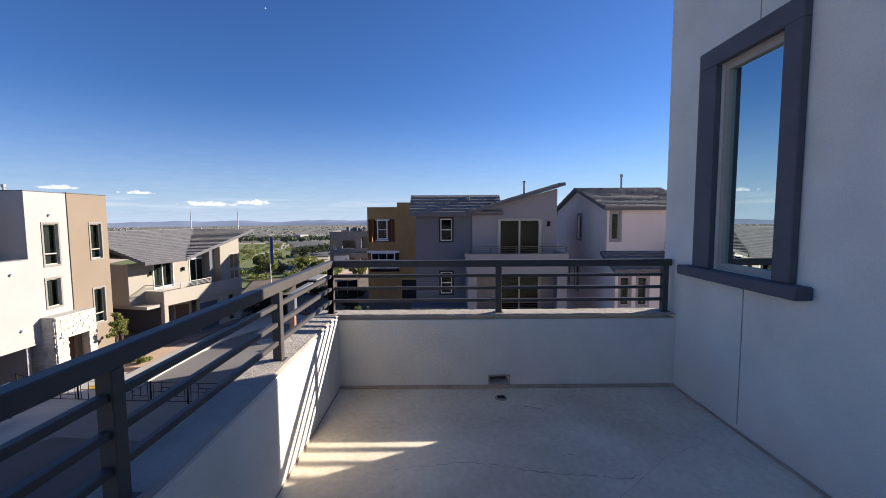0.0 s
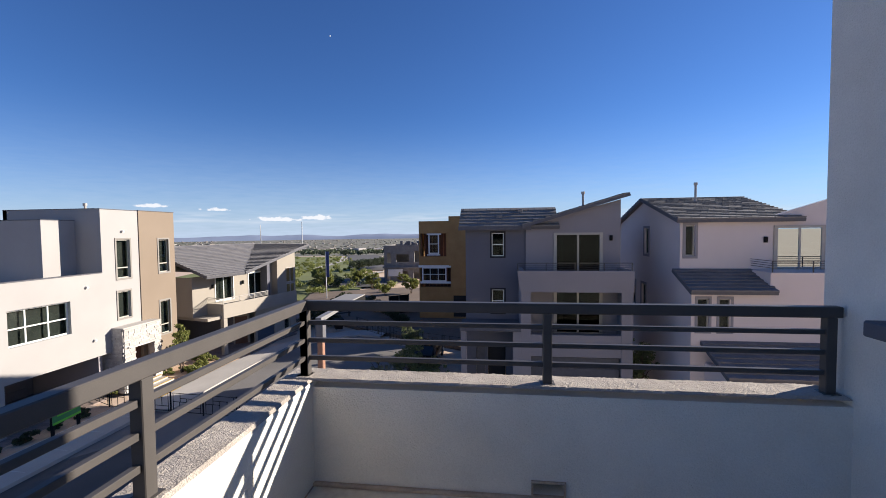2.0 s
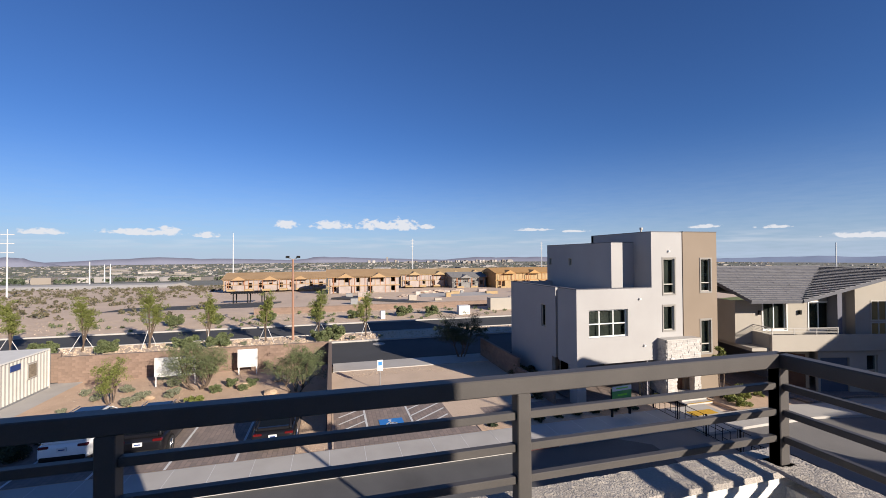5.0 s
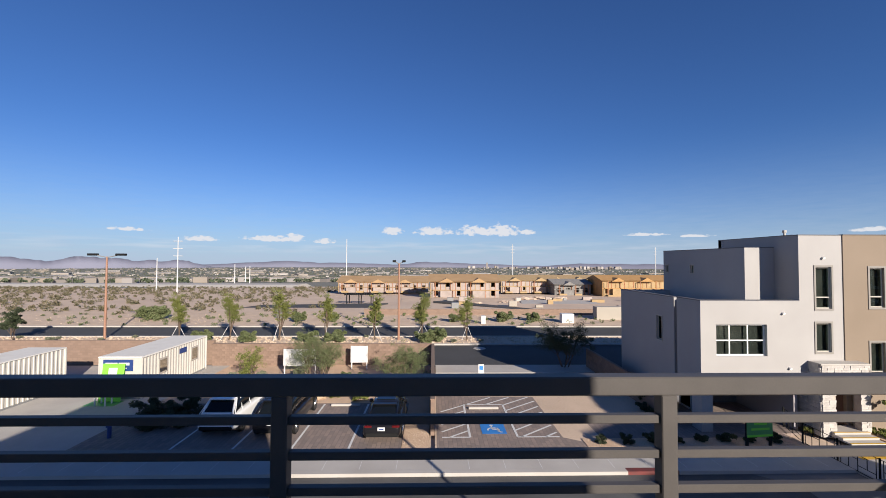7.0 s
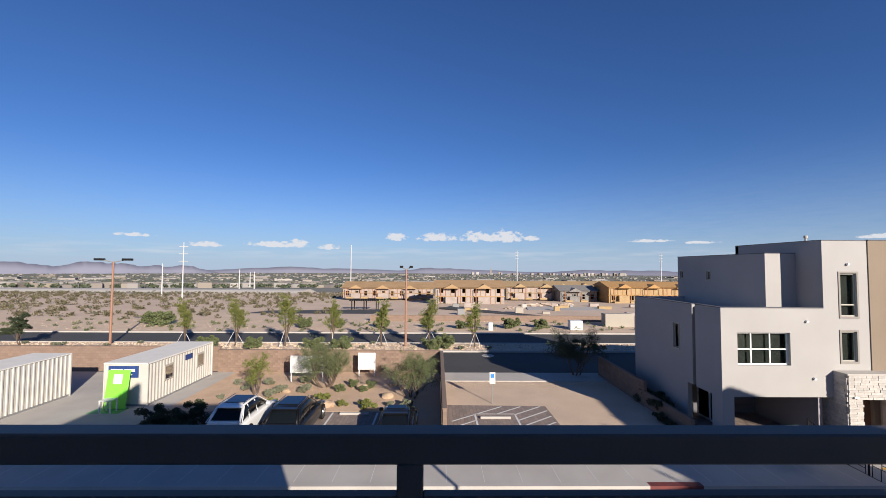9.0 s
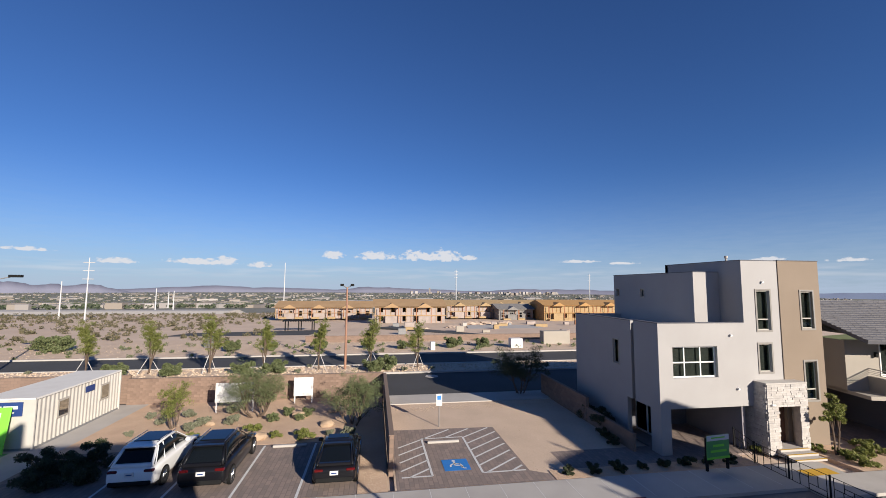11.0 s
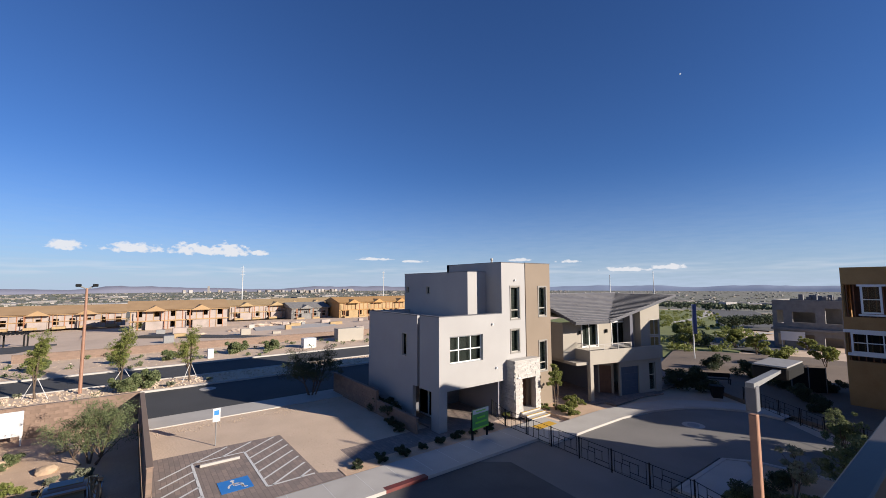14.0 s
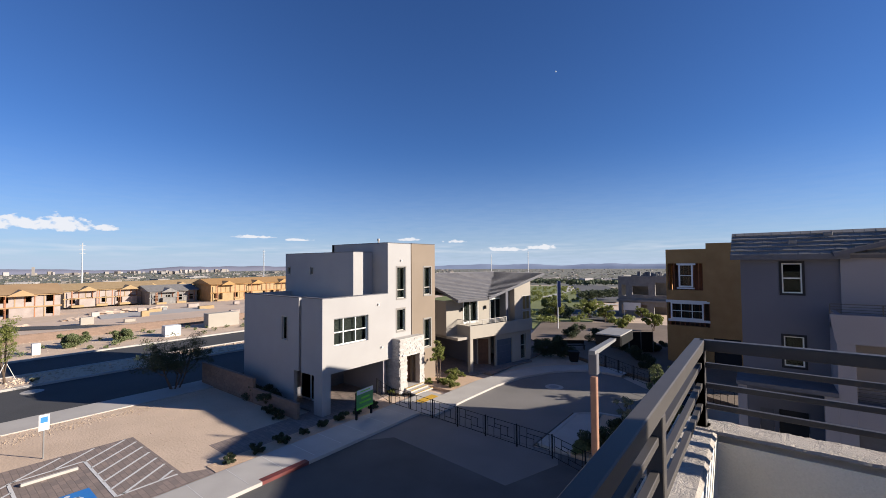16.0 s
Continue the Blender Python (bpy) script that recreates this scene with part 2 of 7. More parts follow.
M = {
    "stucco_own": material("stucco_own", (0.82, 0.78, 0.70), 0.95, (0.67, 0.635, 0.56), 2.2, 120, 0.75, 0.007),
    "coping": material("coping", (0.47, 0.42, 0.365), 0.95, (0.34, 0.30, 0.26), 5, 140, 0.7, 0.008),
    "deck": material("deck", (0.88, 0.79, 0.63), 0.8, (0.60, 0.50, 0.365), 1.5, 25, 0.25, 0.004),
    "skirt": material("skirt", (0.52, 0.41, 0.31), 0.8, (0.34, 0.26, 0.19), 5, 60, 0.3),
    "rail": material("rail", (0.082, 0.074, 0.069), 0.45, (0.066, 0.06, 0.056), 7, 200, 0.08, 0.001),
    "trim_dark": material("trim_dark", (0.115, 0.115, 0.13), 0.8, (0.09, 0.09, 0.10), 5, 150, 0.5, 0.004),
    "vinyl": material("vinyl", (0.40, 0.37, 0.32), 0.5, (0.36, 0.33, 0.29), 4, 80, 0.02),
    "trim_greige": material("trim_greige", (0.25, 0.232, 0.212), 0.9, (0.22, 0.205, 0.188), 2, 70, 0.3),
    "white_vinyl": material("white_vinyl", (0.75, 0.74, 0.71), 0.5, (0.68, 0.67, 0.65), 4, 80, 0.02),
    "dark": material("dark", (0.02, 0.02, 0.022), 0.9, bump=0),
    "interior": material("interior", (0.10, 0.094, 0.085), 0.9, (0.05, 0.048, 0.044), 1.2, 9, 0),
    "lawn": material("lawn", (0.16, 0.18, 0.05), 0.95, (0.11, 0.125, 0.04), 0.15, 3, 0.5, 0.05),
    "room": material("room", (0.25, 0.24, 0.22), 0.9, bump=0),
    "white_stucco": material("white_stucco", (0.352, 0.34, 0.33), 0.95, (0.315, 0.302, 0.293), 0.5, 70, 0.4, 0.01),
    "tan_stucco": material("tan_stucco", (0.223, 0.176, 0.133), 0.95, (0.198, 0.155, 0.115), 0.5, 70, 0.4, 0.01),
    "cream_stucco": material("cream_stucco", (0.353, 0.317, 0.27), 0.95, (0.31, 0.281, 0.238), 0.5, 70, 0.4, 0.01),
    "grey_stucco": material("grey_stucco", (0.135, 0.136, 0.162), 0.95, (0.115, 0.116, 0.14), 0.5, 70, 0.4, 0.01),
    "lilac_stucco": material("lilac_stucco", (0.275, 0.258, 0.272), 0.95, (0.238, 0.224, 0.238), 0.5, 70, 0.4, 0.01),
    "pink_stucco": material("pink_stucco", (0.666, 0.585, 0.558), 0.95, (0.594, 0.522, 0.495), 0.5, 70, 0.4, 0.01),
    "roof_tile": material("roof_tile", (0.228, 0.217, 0.205), 0.85, (0.152, 0.144, 0.137), 1.5, 30, 0.3),
    "roof_slate": material("roof_slate", (0.175, 0.171, 0.179), 0.8, (0.122, 0.118, 0.125), 1.5, 30, 0.3),
    "osb": material("osb", (0.397, 0.232, 0.0889), 0.85, (0.315, 0.171, 0.0616), 1.1, 22, 0.3),
    "lumber": material("lumber", (0.342, 0.15, 0.0752), 0.85, (0.247, 0.103, 0.0479), 3, 25, 0.2),
    "new_wood": material("new_wood", (0.369, 0.26, 0.137), 0.85, (0.287, 0.198, 0.099), 1.1, 22, 0.3),
    "roof_board": material("roof_board", (0.37, 0.24, 0.125), 0.85, (0.30, 0.19, 0.095), 0.3, 5, 0.2),
    "house_wrap": material("house_wrap", (0.36, 0.30, 0.27), 0.7, (0.25, 0.205, 0.18), 0.6, 12, 0.1),
    "asphalt": material("asphalt", (0.0527, 0.0527, 0.0546), 0.9, (0.0403, 0.0403, 0.0415), 0.35, 40, 0.5, 0.01),
    # Street asphalt in two tones: darker for the shaded street, paler for the sunlit circle
    "street": material("street", (0.11, 0.107, 0.104), 0.9, (0.058, 0.055, 0.053), 0.35, 40, 0.4, 0.01),
    "street_pale": material("street_pale", (0.203, 0.189, 0.176), 0.9, (0.142, 0.134, 0.125), 0.3, 40, 0.4, 0.01),
    "concrete": material("concrete", (0.434, 0.409, 0.376), 0.9, (0.363, 0.337, 0.308), 0.7, 30, 0.3),
    "sand": material("sand", (0.60, 0.46, 0.345), 0.95, (0.49, 0.37, 0.275), 0.12, 2.5, 0.35, 0.06),
    "gravel": material("gravel", (0.562, 0.395, 0.27), 0.95, (0.456, 0.315, 0.213), 0.8, 14, 0.5, 0.04),
    "dirt": material("dirt", (0.578, 0.441, 0.327), 0.95, (0.471, 0.357, 0.262), 0.5, 9, 0.5, 0.04),
    "paint": material("paint", (0.654, 0.646, 0.623), 0.7, (0.547, 0.54, 0.524), 3, 30, 0.1),
    "brown_door": material("brown_door", (0.13, 0.062, 0.036), 0.6, (0.09, 0.042, 0.026), 3, 30, 0.1),
    "slate_door": material("slate_door", (0.075, 0.095, 0.13), 0.6, (0.06, 0.078, 0.11), 3, 30, 0.1),
    "yellow": material("yellow", (0.547, 0.319, 0.0228), 0.7, (0.456, 0.258, 0.0228), 3, 30, 0.1),
    "red_paint": material("red_paint", (0.15, 0.028, 0.025), 0.7, (0.10, 0.03, 0.027), 3, 30, 0.1),
    # Brown soil, darkened further for the shade that lies on the bank
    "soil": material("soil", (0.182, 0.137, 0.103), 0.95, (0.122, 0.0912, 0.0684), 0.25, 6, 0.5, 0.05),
    "black_metal": material("black_metal", (0.014, 0.014, 0.014), 0.75, bump=0),
    "paver": brick_material("paver", (0.281, 0.215, 0.183), (0.172, 0.14, 0.125), (0.14, 0.113, 0.0975), 0.42, 0.21, 0.014),
    "block_y": brick_material("block_y", (0.234, 0.16, 0.121), (0.183, 0.125, 0.0936), (0.164, 0.121, 0.0936), 0.4, 0.2, 0.012, vertical="Y"),
    "block_x": brick_material("block_x", (0.234, 0.16, 0.121), (0.183, 0.125, 0.0936), (0.164, 0.121, 0.0936), 0.4, 0.2, 0.012, vertical="X"),
    "glass": glass_material("glass", (0.70, 0.74, 0.73), 1.27),
    "coated_glass": glass_material("coated_glass", (0.35, 0.45, 0.44), 1.6, 0.72),
    "door_glass": glass_material("door_glass", (0.25, 0.28, 0.28), 1.22),
}

M["grey_metal"] = material("grey_metal", (0.22, 0.22, 0.22), 0.5, (0.18, 0.18, 0.18), 8, 60, 0.1)
M["rail"].node_tree.nodes["Principled BSDF"].inputs["Specular IOR Level"].default_value = 0.3
M["black_metal"].node_tree.nodes["Principled BSDF"].inputs["Specular IOR Level"].default_value = 0.12


# ---------------------------------------------------------------- building tools
def mesh_object(name, bm, mat, parent=None, label="", smooth=False):
    me = bpy.data.meshes.new(name)
    bm.to_mesh(me)
    bm.free()
    for m in (mat if isinstance(mat, (list, tuple)) else [mat]):
        me.materials.append(M[m] if isinstance(m, str) else m)
    if smooth:
        me.shade_smooth()
    ob = new(name, me)
    if parent:
        ob.parent = parent
    if label:
        ob["label"] = label
    return ob


def part(name, bm, mat, parent, label="", smooth=False):
    return mesh_object(name, bm, mat, parent, label, smooth)


def empty(name, label, category, m=None, group="", kind=""):
    e = new(name)
    e.empty_display_size = 0.2
    if m is not None:
        e.matrix_world = m
    return tagged(e, label, category, group, kind)


def box(bm, lo, hi, bevel=0.0, mat=0):
    """An upright box between two corners, its edges broken by bevel."""
    x0, y0, z0 = lo
    x1, y1, z1 = hi
    vs = [bm.verts.new(p) for p in ((x0, y0, z0), (x1, y0, z0), (x1, y1, z0), (x0, y1, z0), (x0, y0, z1), (x1, y0, z1), (x1, y1, z1), (x0, y1, z1))]
    fs = [bm.faces.new([vs[i] for i in q]) for q in ((3, 2, 1, 0), (4, 5, 6, 7), (0, 1, 5, 4), (1, 2, 6, 5), (2, 3, 7, 6), (3, 0, 4, 7))]
    for f in fs:
        f.material_index = mat
    if bevel:
        es = list({e for f in fs for e in f.edges})
        bmesh.ops.bevel(bm, geom=es, offset=bevel, segments=1, affect="EDGES", profile=0.5)
    return vs


def boxes(*spans, bevel=0.0):
    bm = bmesh.new()
    for lo, hi in spans:
        box(bm, lo, hi, bevel)
    return bm


def bar(bm, a, b, r, sides=6, r2=None):
    """A round or square bar from a to b."""
    a, b = Vector(a), Vector(b)
    d = b - a
    q = d.to_track_quat("Z", "Y").to_matrix().to_4x4()
    bmesh.ops.create_cone(bm, cap_ends=True, segments=sides, radius1=r, radius2=r if r2 is None else r2, depth=d.length,
                          matrix=Matrix.Translation((a + b) / 2) @ q @ pose(0, 0, 0, 0, 0, 45))


def wall_with_holes(name, parent, origin, u, n, width, height, thick, holes, mat, label=""):
    """An upright wall: origin at its outer lower corner, u along it, n outwards; holes are (u0, v0, u1, v1)."""
    o, u, n = Vector(origin), Vector(u).normalized(), Vector(n).normalized()
    us = sorted({0.0, width, *[min(max(h[i], 0), width) for h in holes for i in (0, 2)]})
    vs = sorted({0.0, height, *[min(max(h[i], 0), height) for h in holes for i in (1, 3)]})
    nu, nv = len(us) - 1, len(vs) - 1

    def solid(i, j):
        if not (0 <= i < nu and 0 <= j < nv):
            return False
        a, b = (us[i] + us[i + 1]) / 2, (vs[j] + vs[j + 1]) / 2
        return not any(h[0] < a < h[2] and h[1] < b < h[3] for h in holes)

    bm = bmesh.new()
    cache = {}

    def v(i, j, k):
        if (i, j, k) not in cache:
            cache[i, j, k] = bm.verts.new(o + u * us[i] + Vector((0, 0, vs[j])) - n * (thick * k))
        return cache[i, j, k]

    for i in range(nu):
        for j in range(nv):
            if not solid(i, j):
                continue
            bm.faces.new((v(i, j, 0), v(i + 1, j, 0), v(i + 1, j + 1, 0), v(i, j + 1, 0)))
            bm.faces.new((v(i, j + 1, 1), v(i + 1, j + 1, 1), v(i + 1, j, 1), v(i, j, 1)))
            for di, dj, a, b in ((-1, 0, (i, j + 1), (i, j)), (1, 0, (i + 1, j), (i + 1, j + 1)), (0, -1, (i, j), (i + 1, j)), (0, 1, (i + 1, j + 1), (i, j + 1))):
                if not solid(i + di, j + dj):
                    bm.faces.new((v(*a, 0), v(*a, 1), v(*b, 1), v(*b, 0)))
    bmesh.ops.recalc_face_normals(bm, faces=bm.faces)
    return part(name, bm, mat, parent, label)


def window(parent, origin, u, n, rect, frame_mat="vinyl", deep=0.09, bars_u=(), bars_v=(), w=0.05, trim=0.0, trim_mat=None, sill=False, kind="window", pane_mat="glass", room=True):
    """A window in the hole rect of a wall: a frame with its bars, set back by deep, its pane, and a raised trim round the hole."""
    o, u, n = Vector(origin), Vector(u).normalized(), Vector(n).normalized()
    u0, v0, u1, v1 = rect
    turn = Matrix((u, -n, Vector((0, 0, 1)))).transposed().to_4x4()
    base = Matrix.Translation(o) @ turn
    W, H, t = u1 - u0, v1 - v0, min(w, 0.06)
    us = [w - t / 2, *[f * W for f in bars_u], W - w + t / 2]
    vs = [w - t / 2, *[f * H for f in bars_v], H - w + t / 2]
    lights = [(a + t / 2, c + t / 2, b - t / 2, d - t / 2) for a, b in zip(us, us[1:]) for c, d in zip(vs, vs[1:])]
    fr = wall_with_holes(kind, parent, o + u * u0 + Vector((0, 0, v0)) - n * deep, u, n, W, H, 0.06, lights, frame_mat)
    part("pane", boxes(((u0 + w * 0.6, deep + 0.025, v0 + w * 0.6), (u1 - w * 0.6, deep + 0.031, v1 - w * 0.6))), pane_mat, fr).matrix_local = base
    if room:
        # Dark panel behind the pane stands in for an unlit room
        part("room_shade", boxes(((u0 - 0.02, deep + 0.22, v0 - 0.02), (u1 + 0.02, deep + 0.24, v1 + 0.02))), "interior", fr).matrix_local = base
    if trim:
        k = trim
        wall_with_holes("window_trim", fr, o + u * (u0 - k) + Vector((0, 0, v0 - k)) + n * 0.035, u, n, W + 2 * k, H + 2 * k, 0.037, [(k, k, W + k, H + k)], trim_mat or frame_mat)
    return fr


def sheet(name, corners, mat, z=0.0, thick=0.1, label="", kind="structure", category=""):
    """A flat slab over a polygon in plan."""
    bm = bmesh.new()
    top = [bm.verts.new((x, y, z)) for x, y in corners]
    low = [bm.verts.new((x, y, z - thick)) for x, y in corners]
    f = bm.faces.new(top)
    for i in range(len(top)):
        j = (i + 1) % len(top)
        bm.faces.new((top[i], low[i], low[j], top[j]))
    bmesh.ops.recalc_face_normals(bm, faces=bm.faces)
    return tagged(mesh_object(name, bm, mat), label, category, "", kind)


def rect(x0, y0, x1, y1):
    return [(x0, y0), (x1, y0), (x1, y1), (x0, y1)]


# ---------------------------------------------------------------- ground
def ground_height(x, y):
    """Level round the houses, falling gently to the west and the north, then down to a plain."""
    d = max(0.0, -x - 56, y - 60)
    if d < 100:
        return -3.0 * (d / 100) ** 1.2
    return -3.0 - 57 * min(1.0, (d - 100) / 1500)


bm = bmesh.new()
xs = sorted({*np.linspace(-200, 100, 61), *np.linspace(-1700, -200, 40), *np.linspace(-4900, -1700, 12), *np.linspace(100, 4900, 12)})
ys = sorted({*np.linspace(-200, 140, 69), *np.linspace(140, 1700, 40), *np.linspace(1700, 4900, 12), *np.linspace(-4900, -200, 20)})
grid = [[bm.verts.new((x, y, ground_height(x, y) - 0.14)) for y in ys] for x in xs]
for i in range(len(xs) - 1):
    for j in range(len(ys) - 1):
        bm.faces.new((grid[i][j], grid[i + 1][j], grid[i + 1][j + 1], grid[i][j + 1]))
for f in bm.faces:
    c = f.calc_center_median()
    f.material_index = 1 if max(-c.x - 56, c.y - 60) > 190 + 60 * noise.noise((c.x * 0.01, c.y * 0.01, 0)) else 0
M["valley"] = material("valley", (0.211, 0.195, 0.164), 0.95, (0.133, 0.136, 0.101), 0.012, 0.06, 0)
tagged(mesh_object("ground", bm, ("sand", "valley"), smooth=True), "sandy desert ground with scattered scrub", "ground", "", "structure")

sheet("road_1", rect(-42.4, -160, -34.0, 62), "asphalt", -0.04, 0.1, "dark asphalt road behind the block wall", category="road")
sheet("road_2", rect(-54.0, -160, -47.0, 62), "asphalt", -0.04, 0.1, "dark asphalt carriageway past the planted median", category="road")
sheet("median", rect(-46.8, -160, -42.6, 62), "dirt", 0.05, 0.2, "stony planted median between two carriageways", category="median")
sheet("verge", rect(-70, -160, -54.25, 62), "dirt", 0.03, 0.2, "bare sandy verge beside the far carriageway", category="verge")
for a, b in ((-42.6, -42.4), (-47.0, -46.8), (-54.25, -54.0)):
    sheet("kerb", rect(a, -160, b, 62), "concrete", 0.12, 0.3, "pale concrete kerb along the road", category="kerb")
sheet("pavement_far", rect(-34.0, 2.2, -31.6, 15.2), "concrete", 0.06, 0.2, "pale concrete pavement beside the road", category="pavement")
sheet("bare_lot", rect(-31.6, 2.1, -19.0, 15.2), "dirt", 0.0, 0.1, "bare sandy lot with loose stones", category="ground")
sheet("planting_bed", rect(-34.2, -14.5, -25.1, 1.8), "gravel", 0.02, 0.1, "brown gravel planting bed with desert shrubs", category="planting bed")
sheet("yard", rect(-34.2, -60, -19.0, -14.5), "concrete", 0.01, 0.1, "pale concrete yard round the site offices", category="yard")
sheet("parking", rect(-25.1, -14.5, -19.0, 1.8), "paver", 0.01, 0.1, "parking bays of grey brown pavers with white lines", category="parking")
sheet("accessible_parking", [(-26.3, 2.2), (-19.0, 2.2), (-19.0, 10.2), (-20.1, 8.35), (-26.1, 8.3)], "paver", 0.012, 0.1, "accessible parking bay of grey brown pavers", category="parking")
sheet("paver_strip", rect(-22.0, 10.2, -19.0, 19.6), "paver", 0.008, 0.1, "dark paver strip in front of the house", category="paving")
sheet("pavement_street", rect(-18.8, -60, -16.9, 19.4), "concrete", 0.10, 0.2, "pale concrete pavement with scored joints", category="pavement")
sheet("street", rect(-16.6, -60, 2, 19.4), "street", -0.03, 0.1, "worn grey asphalt street", category="road")
KERB_LINE = [(-15.7, 19.4), (-15.75, 23), (-15.7, 26.5), (-15.2, 29.5), (-14.2, 31.8), (-13.0, 33.3), (-11.4, 34.3), (-9.4, 34.0)]
sheet("turning_circle", KERB_LINE + [(-7.5, 32.2), (-5.0, 30.5), (-3.6, 28.5), (-3.6, 26.4), (-6.0, 26.0), (-8.4, 25.6), (-9.7, 24.7), (-9.7, 19.4)], "street_pale", -0.02, 0.1, "worn grey asphalt turning circle, sunlight painted into its tone", category="road")


def draped(name, line, mat, label, category, lift=0.05):
    """A strip laid on the falling ground: rows of (left x, right x, y)."""
    bm = bmesh.new()
    prev = None
    for (l0, r0, y0), (l1, r1, y1) in zip(line, line[1:]):
        for k in range(9):
            f = k / 8
            y = y0 + (y1 - y0) * f
            a, b = l0 + (l1 - l0) * f, r0 + (r1 - r0) * f
            row = [bm.verts.new((a + (b - a) * i / 6, y, ground_height(a + (b - a) * i / 6, y) + lift)) for i in range(7)]
            if prev:
                for i in range(6):
                    bm.faces.new((prev[i], prev[i + 1], row[i + 1], row[i]))
            prev = row
    for f in bm.faces:
        if f.normal.z < 0:
            f.normal_flip()
    tagged(mesh_object(name, bm, mat, smooth=True), label, category, "", "structure")


# ---------------------------------------------------------------- own balcony
FZ = 7.12
sheet("floor", rect(-1.2, -3.4, 1.9, 3.9), "deck", FZ, 0.25, "stained cream waterproofed balcony floor", category="floor")
house = empty("own_house", "house with grey stucco walls round the balcony", "house", kind="structure")
# right-hand wall with its window
wall_with_holes("wall_east", house, (1.79, 4.03, 0), (0, -1, 0), (-1, 0, 0), 7.4, 10.86, 0.25, [(0.67, 8.2, 1.25, 9.66)], "stucco_own")
part("wall_block", boxes(((-1.3, -3.6, 0), (2.04, 4.02, FZ - 0.25))), "stucco_own", house)
part("wall_north", boxes(((2.04, 3.83, 0), (14, 4.03, 10.86))), "stucco_own", house)
part("wall_south", boxes(((-1.3, -3.6, FZ - 0.25), (14, -3.37, 10.86))), "stucco_own", house)
part("roof", boxes(((1.9, -3.37, 10.7), (14, 3.83, 10.8))), "concrete", house)
part("room_back", boxes(((5.0, -3.37, FZ), (5.1, 3.83, 10.7))), "room", house)
part("room_floor", boxes(((2.04, -3.37, FZ - 0.2), (14, 3.83, FZ))), "room", house)
part("parapet_west", boxes(((-1.30, -3.37, FZ - 0.25), (-1.10, 4.02, 7.745)), bevel=0.015), "stucco_own", house)
wall_with_holes("parapet_north", house, (1.79, 3.82, FZ - 0.25), (-1, 0, 0), (0, -1, 0), 2.89, 0.845, 0.2, [(1.43, 0.28, 1.60, 0.35)], "stucco_own")


# ---------------------------------------------------------------- balcony details
def rough_top(name, x0, y0, x1, y1, z, cell, parent):
    """A pebbly stucco coping laid on a parapet."""
    nx, ny = max(2, round((x1 - x0) / cell)), max(2, round((y1 - y0) / cell))
    bm = bmesh.new()
    g = []
    for i in range(nx + 1):
        row = []
        for j in range(ny + 1):
            x, y = x0 + (x1 - x0) * i / nx, y0 + (y1 - y0) * j / ny
            edge = i in (0, nx) or j in (0, ny)
            h = 0.0035 * noise.noise((x * 75, y * 75, 0)) + 0.004 * noise.noise((x * 9, y * 9, 3))
            row.append(bm.verts.new((x, y, z - 0.012 if edge else z + h)))
        g.append(row)
    for i in range(nx):
        for j in range(ny):
            bm.faces.new((g[i][j], g[i + 1][j], g[i + 1][j + 1], g[i][j + 1]))
    return part(name, bm, "coping", parent, "pebbly grey stucco coping")


rough_top("coping_west", -1.302, -3.37, -1.098, 3.82, 7.762, 0.017, house)
rough_top("coping_north", -1.302, 3.818, 1.79, 4.022, 7.762, 0.015, house)
# trim and sill of the balcony window, raised from the wall
WY0, WY1, WZ0, WZ1 = 2.78, 3.36, 8.20, 9.66
bm = bmesh.new()
for lo, hi in (((1.74, WY1, WZ0), (1.79, WY1 + 0.19, WZ1)), ((1.74, WY0 - 0.13, WZ0), (1.79, WY0, WZ1)), ((1.74, WY0 - 0.13, WZ1), (1.79, WY1 + 0.19, WZ1 + 0.13))):
    box(bm, lo, hi, 0.006)
part("window_trim", bm, "trim_dark", house, "dark grey raised window surround")
part("window_sill", boxes(((1.68, WY0 - 0.24, WZ0 - 0.075), (1.79, WY1 + 0.29, WZ0)), bevel=0.008), "trim_dark", house, "dark grey projecting window sill")
window(house, (1.79, 4.03, 0), (0, -1, 0), (-1, 0, 0), (4.03 - WY1, WZ0, 4.03 - WY0, WZ1), "vinyl", 0.02, w=0.045, pane_mat="coated_glass", room=False)
# dirty upstand where the floor meets the walls, and the scored joints of the stucco
for lo, hi in (((-1.10, 3.79, FZ), (1.79, 3.82, FZ + 0.024)), ((1.772, -3.3, FZ), (1.79, 3.79, FZ + 0.016)), ((-1.10, -3.3, FZ), (-1.09, 3.79, FZ + 0.012))):
    part("upstand", boxes((lo, hi), bevel=0.006), "skirt", house, "dirty brown upstand round the floor")
for y, z0, z1 in ((3.05, FZ + 0.05, WZ0 - 0.075), (3.02, WZ1 + 0.13, 10.8)):
    part("joint", boxes(((1.786, y, z0), (1.79, y + 0.006, z1))), "coping", house)
wall_with_holes("scupper_frame", house, (0.37, 3.805, FZ + 0.02), (-1, 0, 0), (0, -1, 0), 0.19, 0.09, 0.015, [(0.01, 0.01, 0.18, 0.08)], "skirt")
# Black plate added to stop daylight showing through the scupper hole
part("scupper_flap", boxes(((0.17, 3.96, FZ), (0.38, 3.975, FZ + 0.13))), "black_metal", house)

drain = empty("floor_drain", "small round metal drain let into the floor", "drain", pose(0.26, 3.6, FZ))
bm = bmesh.new()
bmesh.ops.create_cone(bm, cap_ends=True, segments=24, radius1=0.05, radius2=0.045, depth=0.008, matrix=pose(0, 0, 0.004))
part("rim", bm, "skirt", drain)
